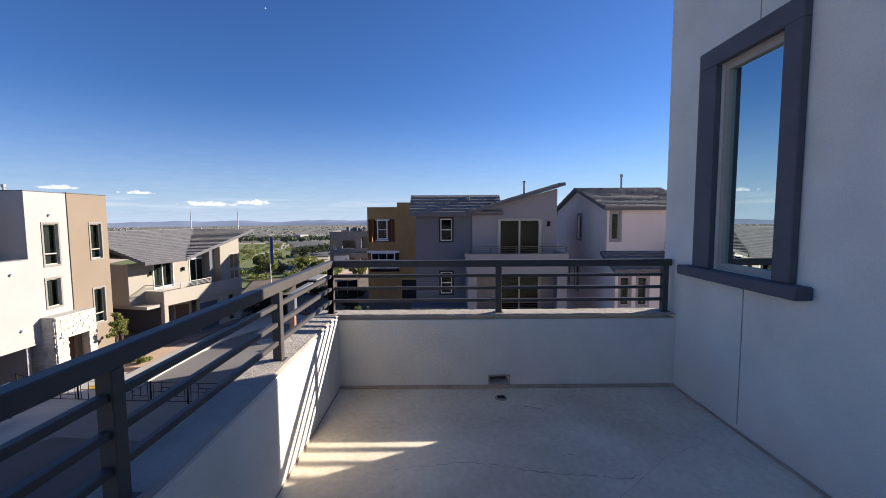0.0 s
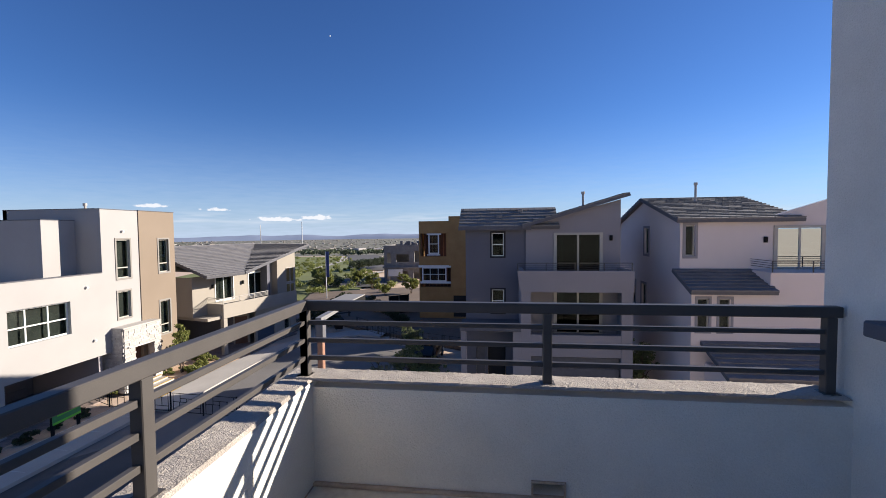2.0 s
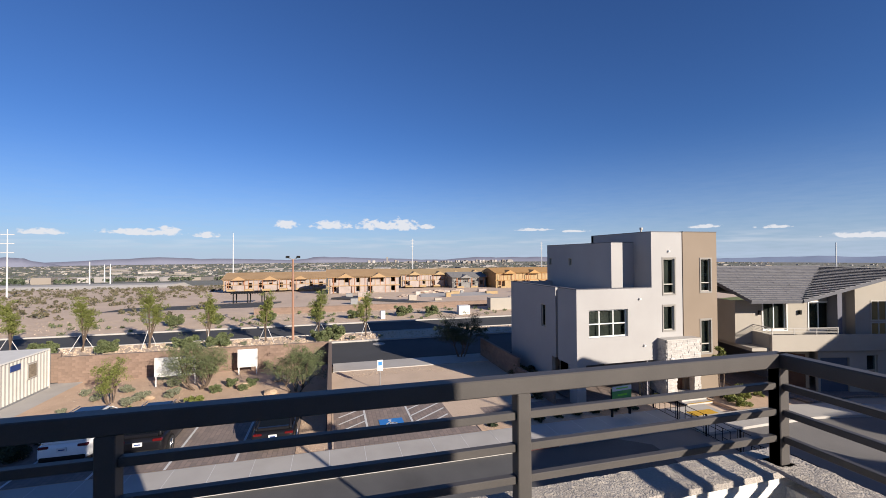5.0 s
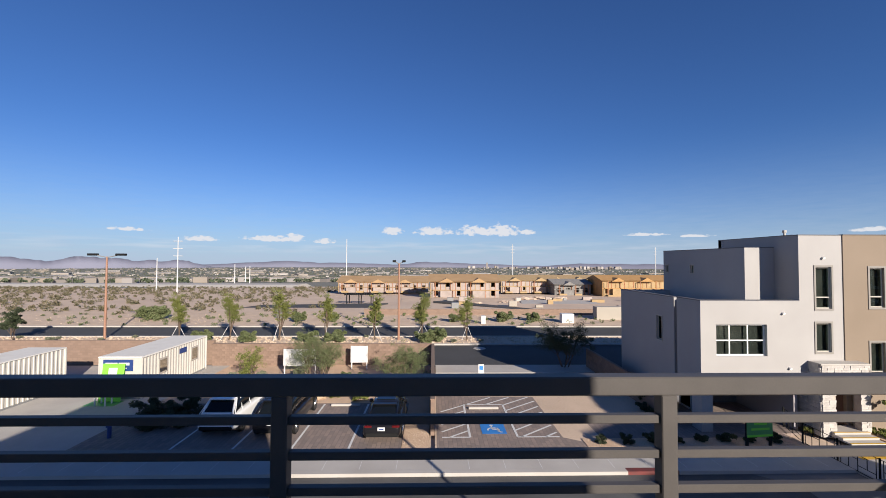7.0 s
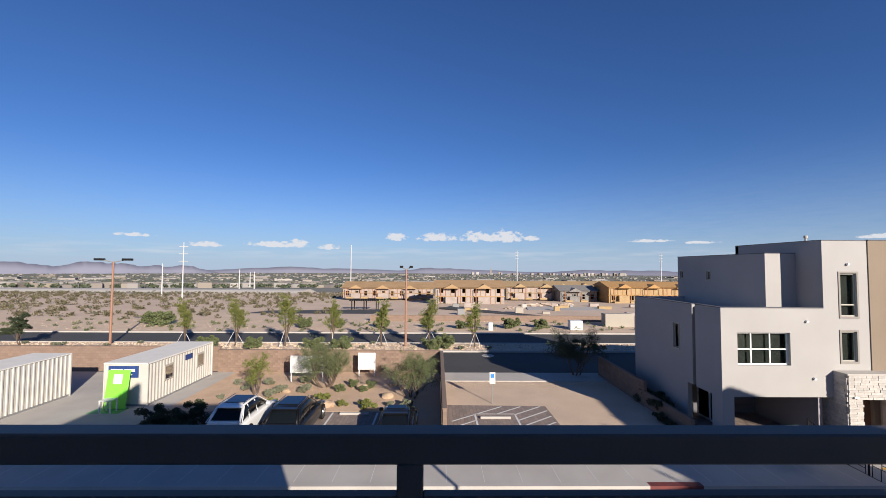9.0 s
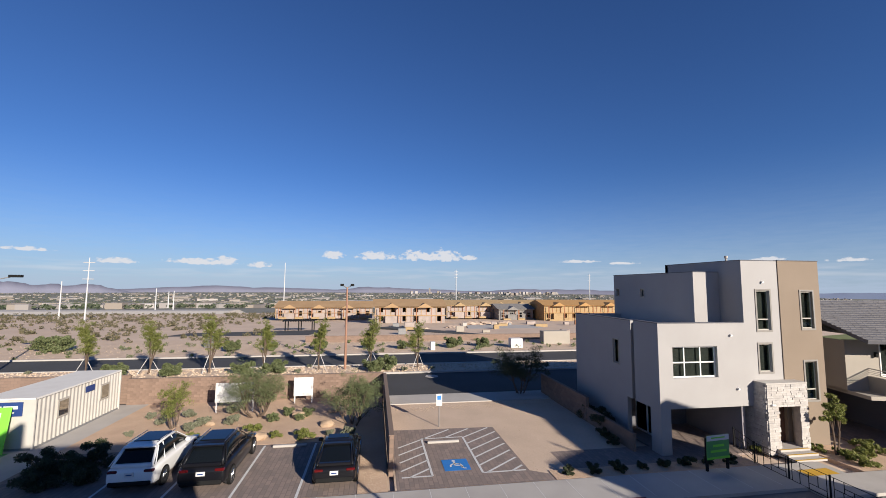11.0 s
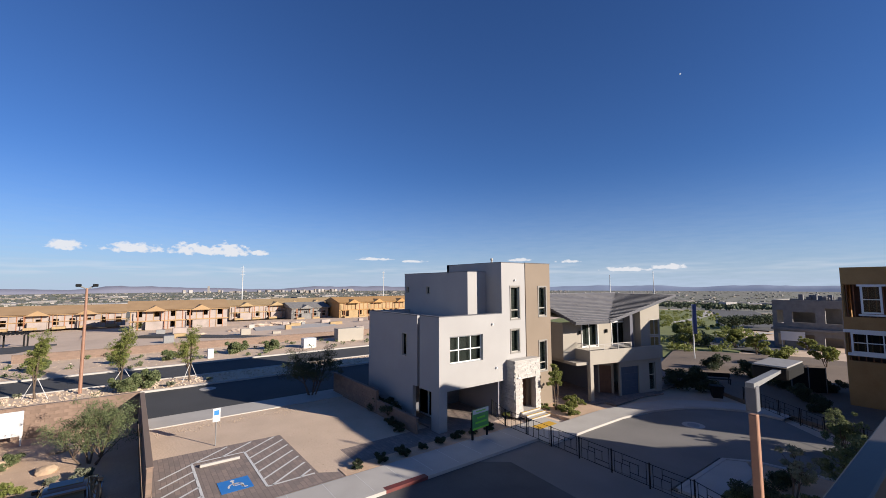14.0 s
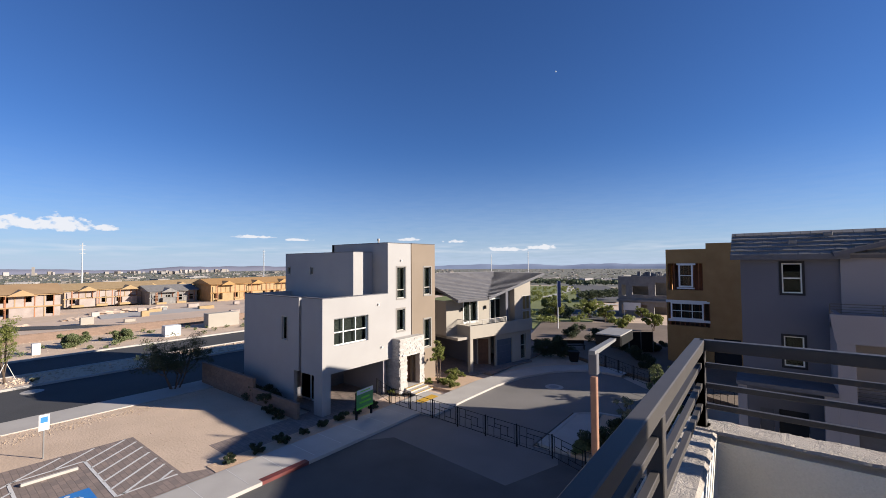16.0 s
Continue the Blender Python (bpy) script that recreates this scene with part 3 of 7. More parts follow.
part("grate", boxes(*[((-0.03, y - 0.004, 0.008), (0.03, y + 0.004, 0.012)) for y in (-0.02, -0.008, 0.008, 0.02)]), "dark", drain)


def crack(points, w):
    """A wavering hairline in the floor coating."""
    rnd = random.Random(int(points[0][0] * 100))
    bm = bmesh.new()
    line = []
    for (ax, ay), (bx, by) in zip(points, points[1:]):
        for k in range(8):
            f = k / 8
            line.append((ax + (bx - ax) * f + rnd.uniform(-0.006, 0.006), ay + (by - ay) * f + rnd.uniform(-0.008, 0.008)))
    prev = None
    for x, y in line:
        h = w * rnd.uniform(0.1, 1)
        a, b = bm.verts.new((x, y - h, FZ + 0.0015)), bm.verts.new((x, y + h, FZ + 0.0015))
        if prev:
            bm.faces.new((prev[0], a, b, prev[1]))
        prev = (a, b)
    tagged(mesh_object("floor_crack", bm, "skirt"), "brown hairline crack in the floor coating", "crack", "", "structure")


crack([(0.05, 2.70), (0.35, 2.62), (0.62, 2.58), (0.83, 2.55), (0.95, 2.63)], 0.006)
crack([(0.48, 2.78), (0.60, 2.80)], 0.006)
crack([(0.42, 3.46), (0.55, 3.40), (0.60, 3.43)], 0.010)
crack([(0.52, 3.52), (0.66, 3.44)], 0.006)
crack([(-0.5, 2.66), (-0.1, 2.72), (0.05, 2.70)], 0.003)
crack([(0.70, 2.95), (0.72, 2.96)], 0.010)
crack([(0.7, 2.4), (1.2, 2.8), (1.5, 2.9)], 0.002)


def railing(label, a, b, posts):
    """Steel railing along a line in plan: posts with foot plates, a top rail and three bars."""
    a, b = Vector((*a, 0)), Vector((*b, 0))
    d = (b - a).normalized()
    s = Vector((-d.y, d.x, 0))
    e = empty("railing", label, "railing", pose(a.x, a.y, 7.76))
    L = (b - a).length
    m = Matrix((d, s, Vector((0, 0, 1)))).transposed().to_4x4()

    def add(name, lo, hi, bev):
        o = part(name, boxes((lo, hi), bevel=bev), "rail", e)
        o.matrix_local = m
    add("top_rail", (-0.026, -0.026, 0.402), (L + 0.026, 0.026, 0.460), 0.004)
    for z in (0.312, 0.204, 0.096):
        for p, q in zip(posts, posts[1:]):
            add("bar", (p + 0.025, -0.013, z), (q - 0.025, 0.013, z + 0.026), 0.002)
    for p in posts:
        add("post", (p - 0.025, -0.025, 0.0), (p + 0.025, 0.025, 0.402), 0.003)
        add("foot_plate", (p - 0.04, -0.04, -0.005), (p + 0.04, 0.04, 0.004), 0.0)


railing("dark bronze steel balcony railing with three bars", (-1.175, 3.895), (-1.175, -3.3), (0.0, 1.176, 2.385, 3.6, 4.8, 6.0, 7.17))
railing("dark bronze steel railing along the balcony end", (-1.149, 3.895), (1.745, 3.895), (-0.025, 1.426, 2.87))


# ---------------------------------------------------------------- roofs
def tiled(name, parent, corner, along, up, length, rise, mat, course=0.33, width=0.33, label="", upper=None):
    """A slope of flat concrete tiles: each course laps the one below. corner: lower left; along and up: vectors of the slope. upper: (start, end) of the top edge, for a slope with slanting sides."""
    a, u = Vector(along).normalized(), Vector(up).normalized()
    n = a.cross(u).normalized()
    if n.z < 0:
        n = -n
    rnd = random.Random(7)
    verts, faces = [], []
    rows, cols = max(1, round(rise / course)), max(1, round(length / width))
    c, w = rise / rows, length / cols
    o = Vector(corner)
    reach = max(length, upper[1]) if upper else length
    for r in range(rows):
        for k in range(-(r % 2), round(reach / w)):
            x0, x1 = max(0, (k + 0.5 * (r % 2)) * w), min(reach, (k + 1 + 0.5 * (r % 2)) * w - 0.012)
            if upper:
                f = (r + 0.5) / rows
                x0, x1 = max(x0, upper[0] * f), min(x1, length + (upper[1] - length) * f)
            if x1 <= x0:
                continue
            t = 0.075 + rnd.uniform(-0.01, 0.012)
            b = len(verts)
            for (p, q, h) in ((x0, r * c, t), (x1, r * c, t), (x1, (r + 1) * c, 0.022), (x0, (r + 1) * c, 0.022), (x0, r * c, 0), (x1, r * c, 0), (x1, (r + 1) * c, 0), (x0, (r + 1) * c, 0)):
                verts.append(o + a * p + u * q + n * h)
            faces += [[b + i for i in f] for f in ((0, 1, 2, 3), (0, 4, 5, 1), (1, 5, 6, 2), (3, 2, 6, 7), (0, 3, 7, 4))]
    me = bpy.data.meshes.new(name)
    me.from_pydata(verts, [], faces)
    me.materials.append(M[mat])
    ob = new(name, me)
    ob.parent = parent
    tagged(ob, label, "", "", "stuff")
    # deck under the tiles
    bm = bmesh.new()
    first, last = upper or (0, length)
    q = [o, o + a * length, o + a * last + u * rise, o + a * first + u * rise]
    top = [bm.verts.new(v - n * 0.002) for v in q]
    low = [bm.verts.new(v - n * 0.16) for v in q]
    bm.faces.new(top)
    bm.faces.new(low[::-1])
    for i in range(4):
        bm.faces.new((top[i], low[i], low[(i + 1) % 4], top[(i + 1) % 4]))
    bmesh.ops.recalc_face_normals(bm, faces=bm.faces)
    part("roof_deck", bm, "trim_dark", parent)


def prism(bm, outline, y0, y1, axis="y"):
    """A solid with an outline in x-z (or y-z), stretched along the other axis."""
    def at(p, k):
        return (p[0], k, p[1]) if axis == "y" else (k, p[0], p[1])
    a, b = [bm.verts.new(at(p, y0)) for p in outline], [bm.verts.new(at(p, y1)) for p in outline]
    bm.faces.new(a)
    bm.faces.new(b[::-1])
    for i in range(len(a)):
        j = (i + 1) % len(a)
        bm.faces.new((a[i], b[i], b[j], a[j]))
    bmesh.ops.recalc_face_normals(bm, faces=bm.faces)


def vent_pipe(parent, x, y, z, h):
    bm = bmesh.new()
    bar(bm, (x, y, z), (x, y, z + h), 0.06, 10)
    bar(bm, (x, y, z + h), (x, y, z + h + 0.14), 0.10, 10)
    part("vent_pipe", bm, "concrete", parent)


def wall_lamp(parent, p, s=1.0):
    x, y, z = p
    part("wall_lamp", boxes(((x - 0.07 * s, y - 0.07 * s, z - 0.14 * s), (x + 0.07 * s, y + 0.07 * s, z + 0.14 * s)), bevel=0.015), "black_metal", parent)


# ---------------------------------------------------------------- white house
wh = empty("house", "three-storey white stucco house with tan bay and stone porch", "house", pose(-20.66, 15.62, 0))
wh.matrix_world = Matrix()
FX = -20.66
U, N = (0, 1, 0), (1, 0, 0)
# front: the two-storey part over the carport, then the tower
wall_with_holes("front_wall", wh, (FX, 15.62, 0), U, N, 5.18, 6.62, 0.25, [(0.58, -1, 5.3, 2.27), (0.81, 3.8, 3.46, 5.41)], "white_stucco")
wall_with_holes("tower_wall", wh, (FX, 20.8, 0), U, N, 2.3, 10.0, 0.25, [(-1, -1, 0.4, 2.27), (0.86, 6.22, 1.69, 8.37), (0.84, 4.0, 1.62, 5.48), (1.05, 0, 2.35, 2.4)], "white_stucco")
wall_with_holes("bay_wall", wh, (FX + 0.05, 23.1, 0), U, N, 2.64, 10.02, 0.3, [(1.36, 6.29, 2.13, 8.33), (1.33, 2.45, 2.09, 4.51)], "tan_stucco", "tan stucco bay wall")
wall_with_holes("tower_side", wh, (FX - 0.25, 20.8, 6.3), (-1, 0, 0), (0, -1, 0), 5.7, 3.72, 0.25, [], "white_stucco")
wall_with_holes("tower_side", wh, (-26.6, 25.74, 0), (1, 0, 0), (0, 1, 0), 5.66, 10.0, 0.25, [], "tan_stucco")
part("tower_rear", boxes(((-26.6, 20.8, 0), (-26.35, 25.5, 10.0))), "white_stucco", wh)
# side facing the lot, with the patio opening and the shallow rebate
wall_with_holes("side_wall", wh, (-22.7, 15.62, 0), (1, 0, 0), (0, -1, 0), 1.79, 6.62, 0.25, [(-1, -1, 1.25, 2.2)], "white_stucco")
wall_with_holes("side_wall", wh, (-29.7, 15.70, 0), (1, 0, 0), (0, -1, 0), 6.6, 6.58, 0.25, [(4.77, 3.92, 5.36, 5.35), (6.1, -1, 7, 2.2)], "white_stucco")
part("groove_wall", boxes(((-23.3, 16.0, 2.2), (-22.6, 16.1, 6.58))), "white_stucco", wh)
part("pier", boxes(((-21.45, 15.63, 0), (FX - 0.25, 16.2, 2.27))), "white_stucco", wh)
part("rear_wall", boxes(((-29.7, 15.99, 0), (-29.45, 25.5, 6.58))), "white_stucco", wh)
part("terrace_floor", boxes(((-29.5, 15.9, 6.1), (-20.9, 20.8, 6.2))), "concrete", wh)
part("ceiling", boxes(((-29.5, 15.99, 2.27), (-20.91, 20.8, 2.4))), "cream_stucco", wh)
# Carport walls take darker colours in place of the deep shade there
part("carport_wall", boxes(((-25.2, 16.1, 0), (-25.0, 20.8, 2.27))), "trim_dark", wh)
part("carport_side", boxes(((-25.0, 20.6, 0), (-20.91, 20.8, 2.27))), "lilac_stucco", wh)
part("carport_floor", boxes(((-25.0, 15.9, -0.1), (-20.4, 20.6, 0.012))), "paver", wh)
fr = part("patio_door", boxes(((-24.7, 16.9, 0.05), (-24.6, 16.98, 2.2)), ((-23.65, 16.9, 0.05), (-23.55, 16.98, 2.2)), ((-22.65, 16.9, 0.05), (-22.55, 16.98, 2.2)), ((-24.6, 16.9, 2.1), (-22.65, 16.98, 2.2)), ((-24.6, 16.9, 0.05), (-22.65, 16.98, 0.15))), "white_vinyl", wh, "glazed patio door with white frame")
part("pane", boxes(((-24.6, 16.93, 0.15), (-22.65, 16.936, 2.1))), "glass", fr)
# Dark sheet in place of the unlit room behind the patio door
part("dark_room", boxes(((-24.6, 16.985, 0.05), (-22.6, 17.0, 2.2))), "dark", fr)
part("patio_wall", boxes(((-29.4, 16.1, 0), (-25.2, 16.3, 2.27))), "white_stucco", wh)
part("garage_door", boxes(*[((-25.0, 16.6, 0.02 + k * 0.52), (-24.96, 20.3, 0.52 + k * 0.52)) for k in range(4)], bevel=0.01), "trim_dark", wh)
# top box
wall_with_holes("box_side", wh, (-30.2, 19.15, 6.2), (1, 0, 0), (0, -1, 0), 8.0, 3.2, 0.2, [(3.2, 1.65, 3.55, 2.2), (0.3, 1.65, 0.65, 2.2)], "white_stucco")
part("box_front", boxes(((-22.4, 19.35, 6.2), (-22.2, 20.8, 9.4))), "white_stucco", wh)
part("box_rear", boxes(((-30.2, 19.35, 6.2), (-30.0, 25.5, 9.4))), "white_stucco", wh)
part("box_roof", boxes(((-30.0, 19.35, 9.0), (-22.4, 25.4, 9.1))), "concrete", wh)
part("tower_roof", boxes(((-26.3, 21.1, 9.6), (-21.0, 25.4, 9.7))), "concrete", wh)
bm = bmesh.new()
for lo, hi in (((FX - 0.28, 15.60, 6.62), (FX + 0.02, 20.78, 6.66)), ((-22.72, 15.6, 6.62), (FX - 0.28, 15.87, 6.66)), ((-29.72, 15.68, 6.58), (-23.1, 15.98, 6.62)), ((FX - 0.28, 20.78, 10.0), (FX + 0.02, 23.1, 10.04)),
               ((-26.6, 20.78, 10.02), (FX - 0.28, 21.06, 10.05)), ((FX - 0.3, 23.1, 10.02), (FX + 0.08, 25.76, 10.06)), ((-30.22, 19.13, 9.4), (-22.18, 19.36, 9.43)), ((-22.42, 19.36, 9.4), (-22.18, 20.8, 9.43))):
    box(bm, lo, hi)
part("roof_edge", bm, "trim_dark", wh, "thin dark metal parapet cap")
window(wh, (FX, 15.62, 0), U, N, (0.81, 3.8, 3.46, 5.41), "white_vinyl", 0.17, (0.3, 0.66), (0.48,), 0.07)
window(wh, (FX, 20.8, 0), U, N, (0.86, 6.22, 1.69, 8.37), "vinyl", 0.08, (), (0.27,), 0.06, 0.09, "trim_greige")
window(wh, (FX, 20.8, 0), U, N, (0.84, 4.0, 1.62, 5.48), "vinyl", 0.08, (), (), 0.06, 0.09, "trim_greige")
window(wh, (FX + 0.05, 23.1, 0), U, N, (1.36, 6.29, 2.13, 8.33), "vinyl", 0.08, (), (0.27,), 0.06, 0.09, "trim_greige")
window(wh, (FX + 0.05, 23.1, 0), U, N, (1.33, 2.45, 2.09, 4.51), "vinyl", 0.08, (), (0.27,), 0.06, 0.09, "trim_greige")
window(wh, (-29.7, 15.70, 0), (1, 0, 0), (0, -1, 0), (4.77, 3.92, 5.36, 5.35), "vinyl", 0.08, w=0.05, trim=0.05)
for a in (0.3, 3.2):
    window(wh, (-30.2, 19.15, 6.2), (1, 0, 0), (0, -1, 0), (a, 1.65, a + 0.35, 2.2), "vinyl", 0.06, w=0.05, trim=0.04)
vent_pipe(wh, -22.4, 21.6, 9.7, 0.55)
for y, z in ((19.9, 6.0), (22.05, 8.85), (20.2, 3.2)):
    bm = bmesh.new()
    bar(bm, (FX, y, z), (FX + 0.12, y, z - 0.03), 0.06, 8)
    part("wall_vent", bm, "white_vinyl", wh)
# stone porch
PX = -19.97
wall_with_holes("porch_wall", wh, (PX, 21.2, 0), U, N, 2.45, 3.5, 0.3, [(0.70, -1, 1.95, 2.36)], "coping")
for lo, hi in (((-21.5, 21.2, 0), (PX - 0.3, 21.45, 3.5)), ((-20.6, 23.4, 0), (PX - 0.3, 23.65, 3.5))):
    part("porch_side", boxes((lo, hi)), "coping", wh)
part("porch_roof", boxes(((-20.66, 21.16, 3.5), (PX + 0.04, 23.69, 3.58)), bevel=0.01), "concrete", wh)
part("porch_lamp", boxes(((PX + 0.03, 21.4, 2.44), (PX + 0.13, 21.62, 2.52)), bevel=0.01), "white_vinyl", wh)
part("front_door", boxes(((FX - 0.2, 21.85, 0.3), (FX - 0.12, 23.15, 2.4)), bevel=0.01), "brown_door", wh, "dark wooden front door")
for k, (a, b) in enumerate(((-19.9, 0.30), (-19.5, 0.20), (-19.1, 0.10))):
    st = part("step", boxes(((-20.66, 21.6 - 0.0 * k, b - 0.1), (a + 0.15, 23.4, b)), bevel=0.008), "concrete", wh)
    part("step_edge", boxes(((a + 0.06, 21.6, b + 0.001), (a + 0.152, 23.4, b + 0.006))), "yellow", st)
M["ledge_stone"] = material("ledge_stone", (0.468, 0.441, 0.413), 0.9, (0.374, 0.351, 0.328), 6, 40, 0.7, 0.02, spot=0.12)
stone_meshes = []
for k in range(7):
    rnd = random.Random(k)
    bm = bmesh.new()
    L, h, d = rnd.choice((0.28, 0.36, 0.44, 0.52)), 0.112, rnd.uniform(0.025, 0.07)
    box(bm, (0, 0, 0), (d, L - 0.004, h - 0.003), 0.006)
    for v in bm.verts:
        v.co.x += rnd.uniform(-0.008, 0.008)
    me = bpy.data.meshes.new("stone")
    bm.to_mesh(me)
    bm.free()
    me.materials.append(M["ledge_stone"])
    stone_meshes.append((me, L))
rnd = random.Random(3)
faces_of_porch = (((PX, 21.2), (0, 1), 2.45, 0), ((-21.5, 21.2), (1, 0), 1.53, -90))
for (ox, oy), (dx, dy), width, turn in faces_of_porch:
    for r in range(31):
        s = 0.0
        while s < width - 0.12:
            me, L = rnd.choice(stone_meshes)
            L = min(L, width - s)
            z = r * 0.113
            mid = s + L / 2
            if turn == 0 and z < 2.34 and 0.70 - L / 2 < mid < 1.95 + L / 2:
                if mid < 0.70:
                    L = max(0.1, 0.70 - s)
                elif s < 1.95:
                    s = max(s + 0.02, 1.95) if mid > 1.3 else s + 0.1
                    continue
            st = new("stone", me)
            st.parent = wh
            full = max(v.co.y for v in me.vertices) + 0.008
            st.matrix_local = pose(ox + dx * s, oy + dy * s, z, 0, 0, turn) @ Matrix.Diagonal((1, L / full, 1, 1))
            s += L

# ---------------------------------------------------------------- cream house at the turning circle
A14 = 14.0
ch = empty("house", "two-storey cream stucco house with slate tiled roofs", "house", pose(-19.14, 28.15, 0, 0, 0, -A14))
V, Wd = (0, 1, 0), (1, 0, 0)
wall_with_holes("upper_wall", ch, (-1.6, -1.0, 2.65), V, Wd, 7.9, 2.95, 0.2, [(1.85, 1.0, 3.4, 2.8), (4.9, 1.0, 6.35, 2.8)], "cream_stucco")
window(ch, (-1.6, -1.0, 2.65), V, Wd, (1.85, 1.0, 3.4, 2.8), "white_vinyl", 0.08, (0.5,), (), 0.07, 0.06)
window(ch, (-1.6, -1.0, 2.65), V, Wd, (4.9, 1.0, 6.35, 2.8), "white_vinyl", 0.08, (0.5,), (), 0.07, 0.06)
part("side_wall", boxes(((-11, -1.0, 2.65), (-1.8, -0.8, 5.55))), "cream_stucco", ch)
part("balcony_floor", boxes(((-11, -1.0, 2.6), (-0.2, 7.6, 2.8))), "cream_stucco", ch)
part("balcony_parapet", boxes(((-0.2, 0.1, 2.6), (0, 7.6, 3.62)), bevel=0.02), "cream_stucco", ch)
part("balcony_parapet", boxes(((-1.6, 0.1, 2.6), (-0.2, 0.3, 3.62)), bevel=0.02), "cream_stucco", ch)
rail = part("balcony_rail", boxes(((-0.13, 0.15, 4.0), (-0.07, 4.4, 4.05)), bevel=0.005), "concrete", ch, "grey metal balcony rail")
part("rail_return", boxes(((-1.6, 0.17, 4.0), (-0.13, 0.23, 4.05)), bevel=0.005), "concrete", rail)
for z in (3.72, 3.81, 3.90):
    part("rail_bar", boxes(((-0.11, 0.15, z), (-0.09, 4.4, z + 0.02))), "concrete", rail)
    part("rail_bar", boxes(((-1.6, 0.19, z), (-0.11, 0.21, z + 0.02))), "concrete", rail)
for y in (0.2, 1.6, 3.0, 4.35):
    part("rail_post", boxes(((-0.12, y - 0.02, 3.62), (-0.08, y + 0.02, 4.0))), "concrete", rail)
part("column", boxes(((-0.32, 0.1, 0), (0, 0.42, 2.6)), bevel=0.015), "cream_stucco", ch)
part("carport_floor", boxes(((-11, -1, -0.1), (0.4, 7, 0.02))), "paver", ch)
# Grey stucco colour stands in for the darkness inside the carport
part("carport_wall", boxes(((-8.2, -1.0, 0), (-8.0, 2.4, 2.6))), "grey_stucco", ch)
part("carport_wall", boxes(((-8.0, 2.4, 0), (-1.75, 2.6, 2.6))), "grey_stucco", ch)
wall_with_holes("door_wall", ch, (-1.72, 2.42, 0), (0.62, 0.79, 0), (0.79, -0.62, 0), 1.15, 2.6, 0.15, [(0.1, -1, 0.98, 2.15)], "cream_stucco")
o = part("side_door", boxes(((0.1, 0.08, 0.02), (0.98, 0.13, 2.15)), bevel=0.01), "brown_door", ch, "brown side door")
o.matrix_local = pose(-1.72, 2.42, 0, 0, 0, 51.9)
wall_with_holes("garage_wall", ch, (-0.25, 3.2, 0), V, Wd, 4.4, 2.6, 0.2, [(0.15, -1, 2.0, 2.15), (3.1, 0.12, 3.8, 2.3)], "cream_stucco")
for k in range(4):
    part("garage_panel", boxes(((-0.42, 3.36, 0.02 + k * 0.53), (-0.36, 5.19, 0.54 + k * 0.53)), bevel=0.008), "slate_door", ch, "slate blue sectional garage door")
window(ch, (-0.25, 3.2, 0), V, Wd, (3.1, 0.12, 3.8, 2.3), "vinyl", 0.1, (), (0.55,), 0.06)
bm = bmesh.new()
prism(bm, [(6.4, 0), (8.6, 0), (8.6, 7.42), (6.4, 6.85)], -9, -1.0, "x")
part("end_block", bm, "cream_stucco", ch)
bm = bmesh.new()
prism(bm, [(1.9, 5.6), (6.4, 5.6), (6.4, 6.85), (1.9, 5.72)], -9, -1.61, "x")
part("gable_wall", bm, "cream_stucco", ch)
part("fin_wall", boxes(((-1.6, 5.15, 2.6), (-0.9, 5.45, 6.45))), "grey_stucco", ch, "dark grey stucco fin beside the balcony door")
for z0, z1 in ((2.85, 4.2), (4.3, 5.6)):
    window(ch, (-1.0, 6.4, 0), V, Wd, (1.0, z0, 2.05, z1), "vinyl", -0.03, (0.5,), (), 0.06, room=False, pane_mat="coated_glass")
tiled("roof_tiles", ch, (0.35, 1.85, 5.78), (-1, 0, 0), (0, 7.1, 1.87), 0.02, 7.35, "roof_slate", upper=(0, 6.4))
tiled("roof_tiles", ch, (0.3, -1.35, 5.75), (0, 1, 0), (-6.3, 0, 1.9), 3.25, 6.58, "roof_slate", upper=(0, 10.3))
tiled("roof_tiles", ch, (-6.0, -1.35, 7.65), (0, 1, 0), (-5, 0, -1.4), 10.3, 5.2, "roof_slate")
for y in (1.3, 4.0):
    wall_lamp(ch, (-1.5, y - 0.75, 4.8))

# ---------------------------------------------------------------- grey house
gh = empty("house", "dark grey stucco house with tiled shed roof and balconies", "house", pose(2.5, 24.5, 0))
gh.matrix_world = Matrix()
E1, S = (1, 0, 0), (0, -1, 0)
wall_with_holes("front_wall", gh, (-1.66, 24.5, 0), E1, S, 3.3, 8.85, 0.25, [(1.45, 7.23, 2.12, 8.52), (1.45, 4.1, 2.12, 5.38), (0.55, 0, 1.05, 2.15), (1.2, 0, 2.2, 2.2)], "grey_stucco")
window(gh, (-1.66, 24.5, 0), E1, S, (1.45, 7.23, 2.12, 8.52), "white_vinyl", 0.05, (), (0.5,), 0.05, 0.09, "dark", pane_mat="door_glass")
window(gh, (-1.66, 24.5, 0), E1, S, (1.45, 4.1, 2.12, 5.38), "white_vinyl", 0.05, (), (0.5,), 0.05, 0.09, "dark", pane_mat="door_glass")
part("front_door", boxes(((-0.44, 24.62, 0), (0.52, 24.68, 2.18)), bevel=0.01), "dark", gh, "dark front door")
part("side_panel", boxes(((-1.1, 24.6, 0), (-0.62, 24.66, 2.15))), "trim_dark", gh)
bm = bmesh.new()
prism(bm, [(1.64, 0), (6.58, 0), (6.58, 10.24), (1.64, 8.9)], 24.36, 24.6)
slider = part("slider_wall", bm, "lilac_stucco", gh)
wall_with_holes("side_wall", gh, (-1.66, 28.9, 0), (0, -1, 0), (-1, 0, 0), 4.15, 8.85, 0.25, [], "grey_stucco")
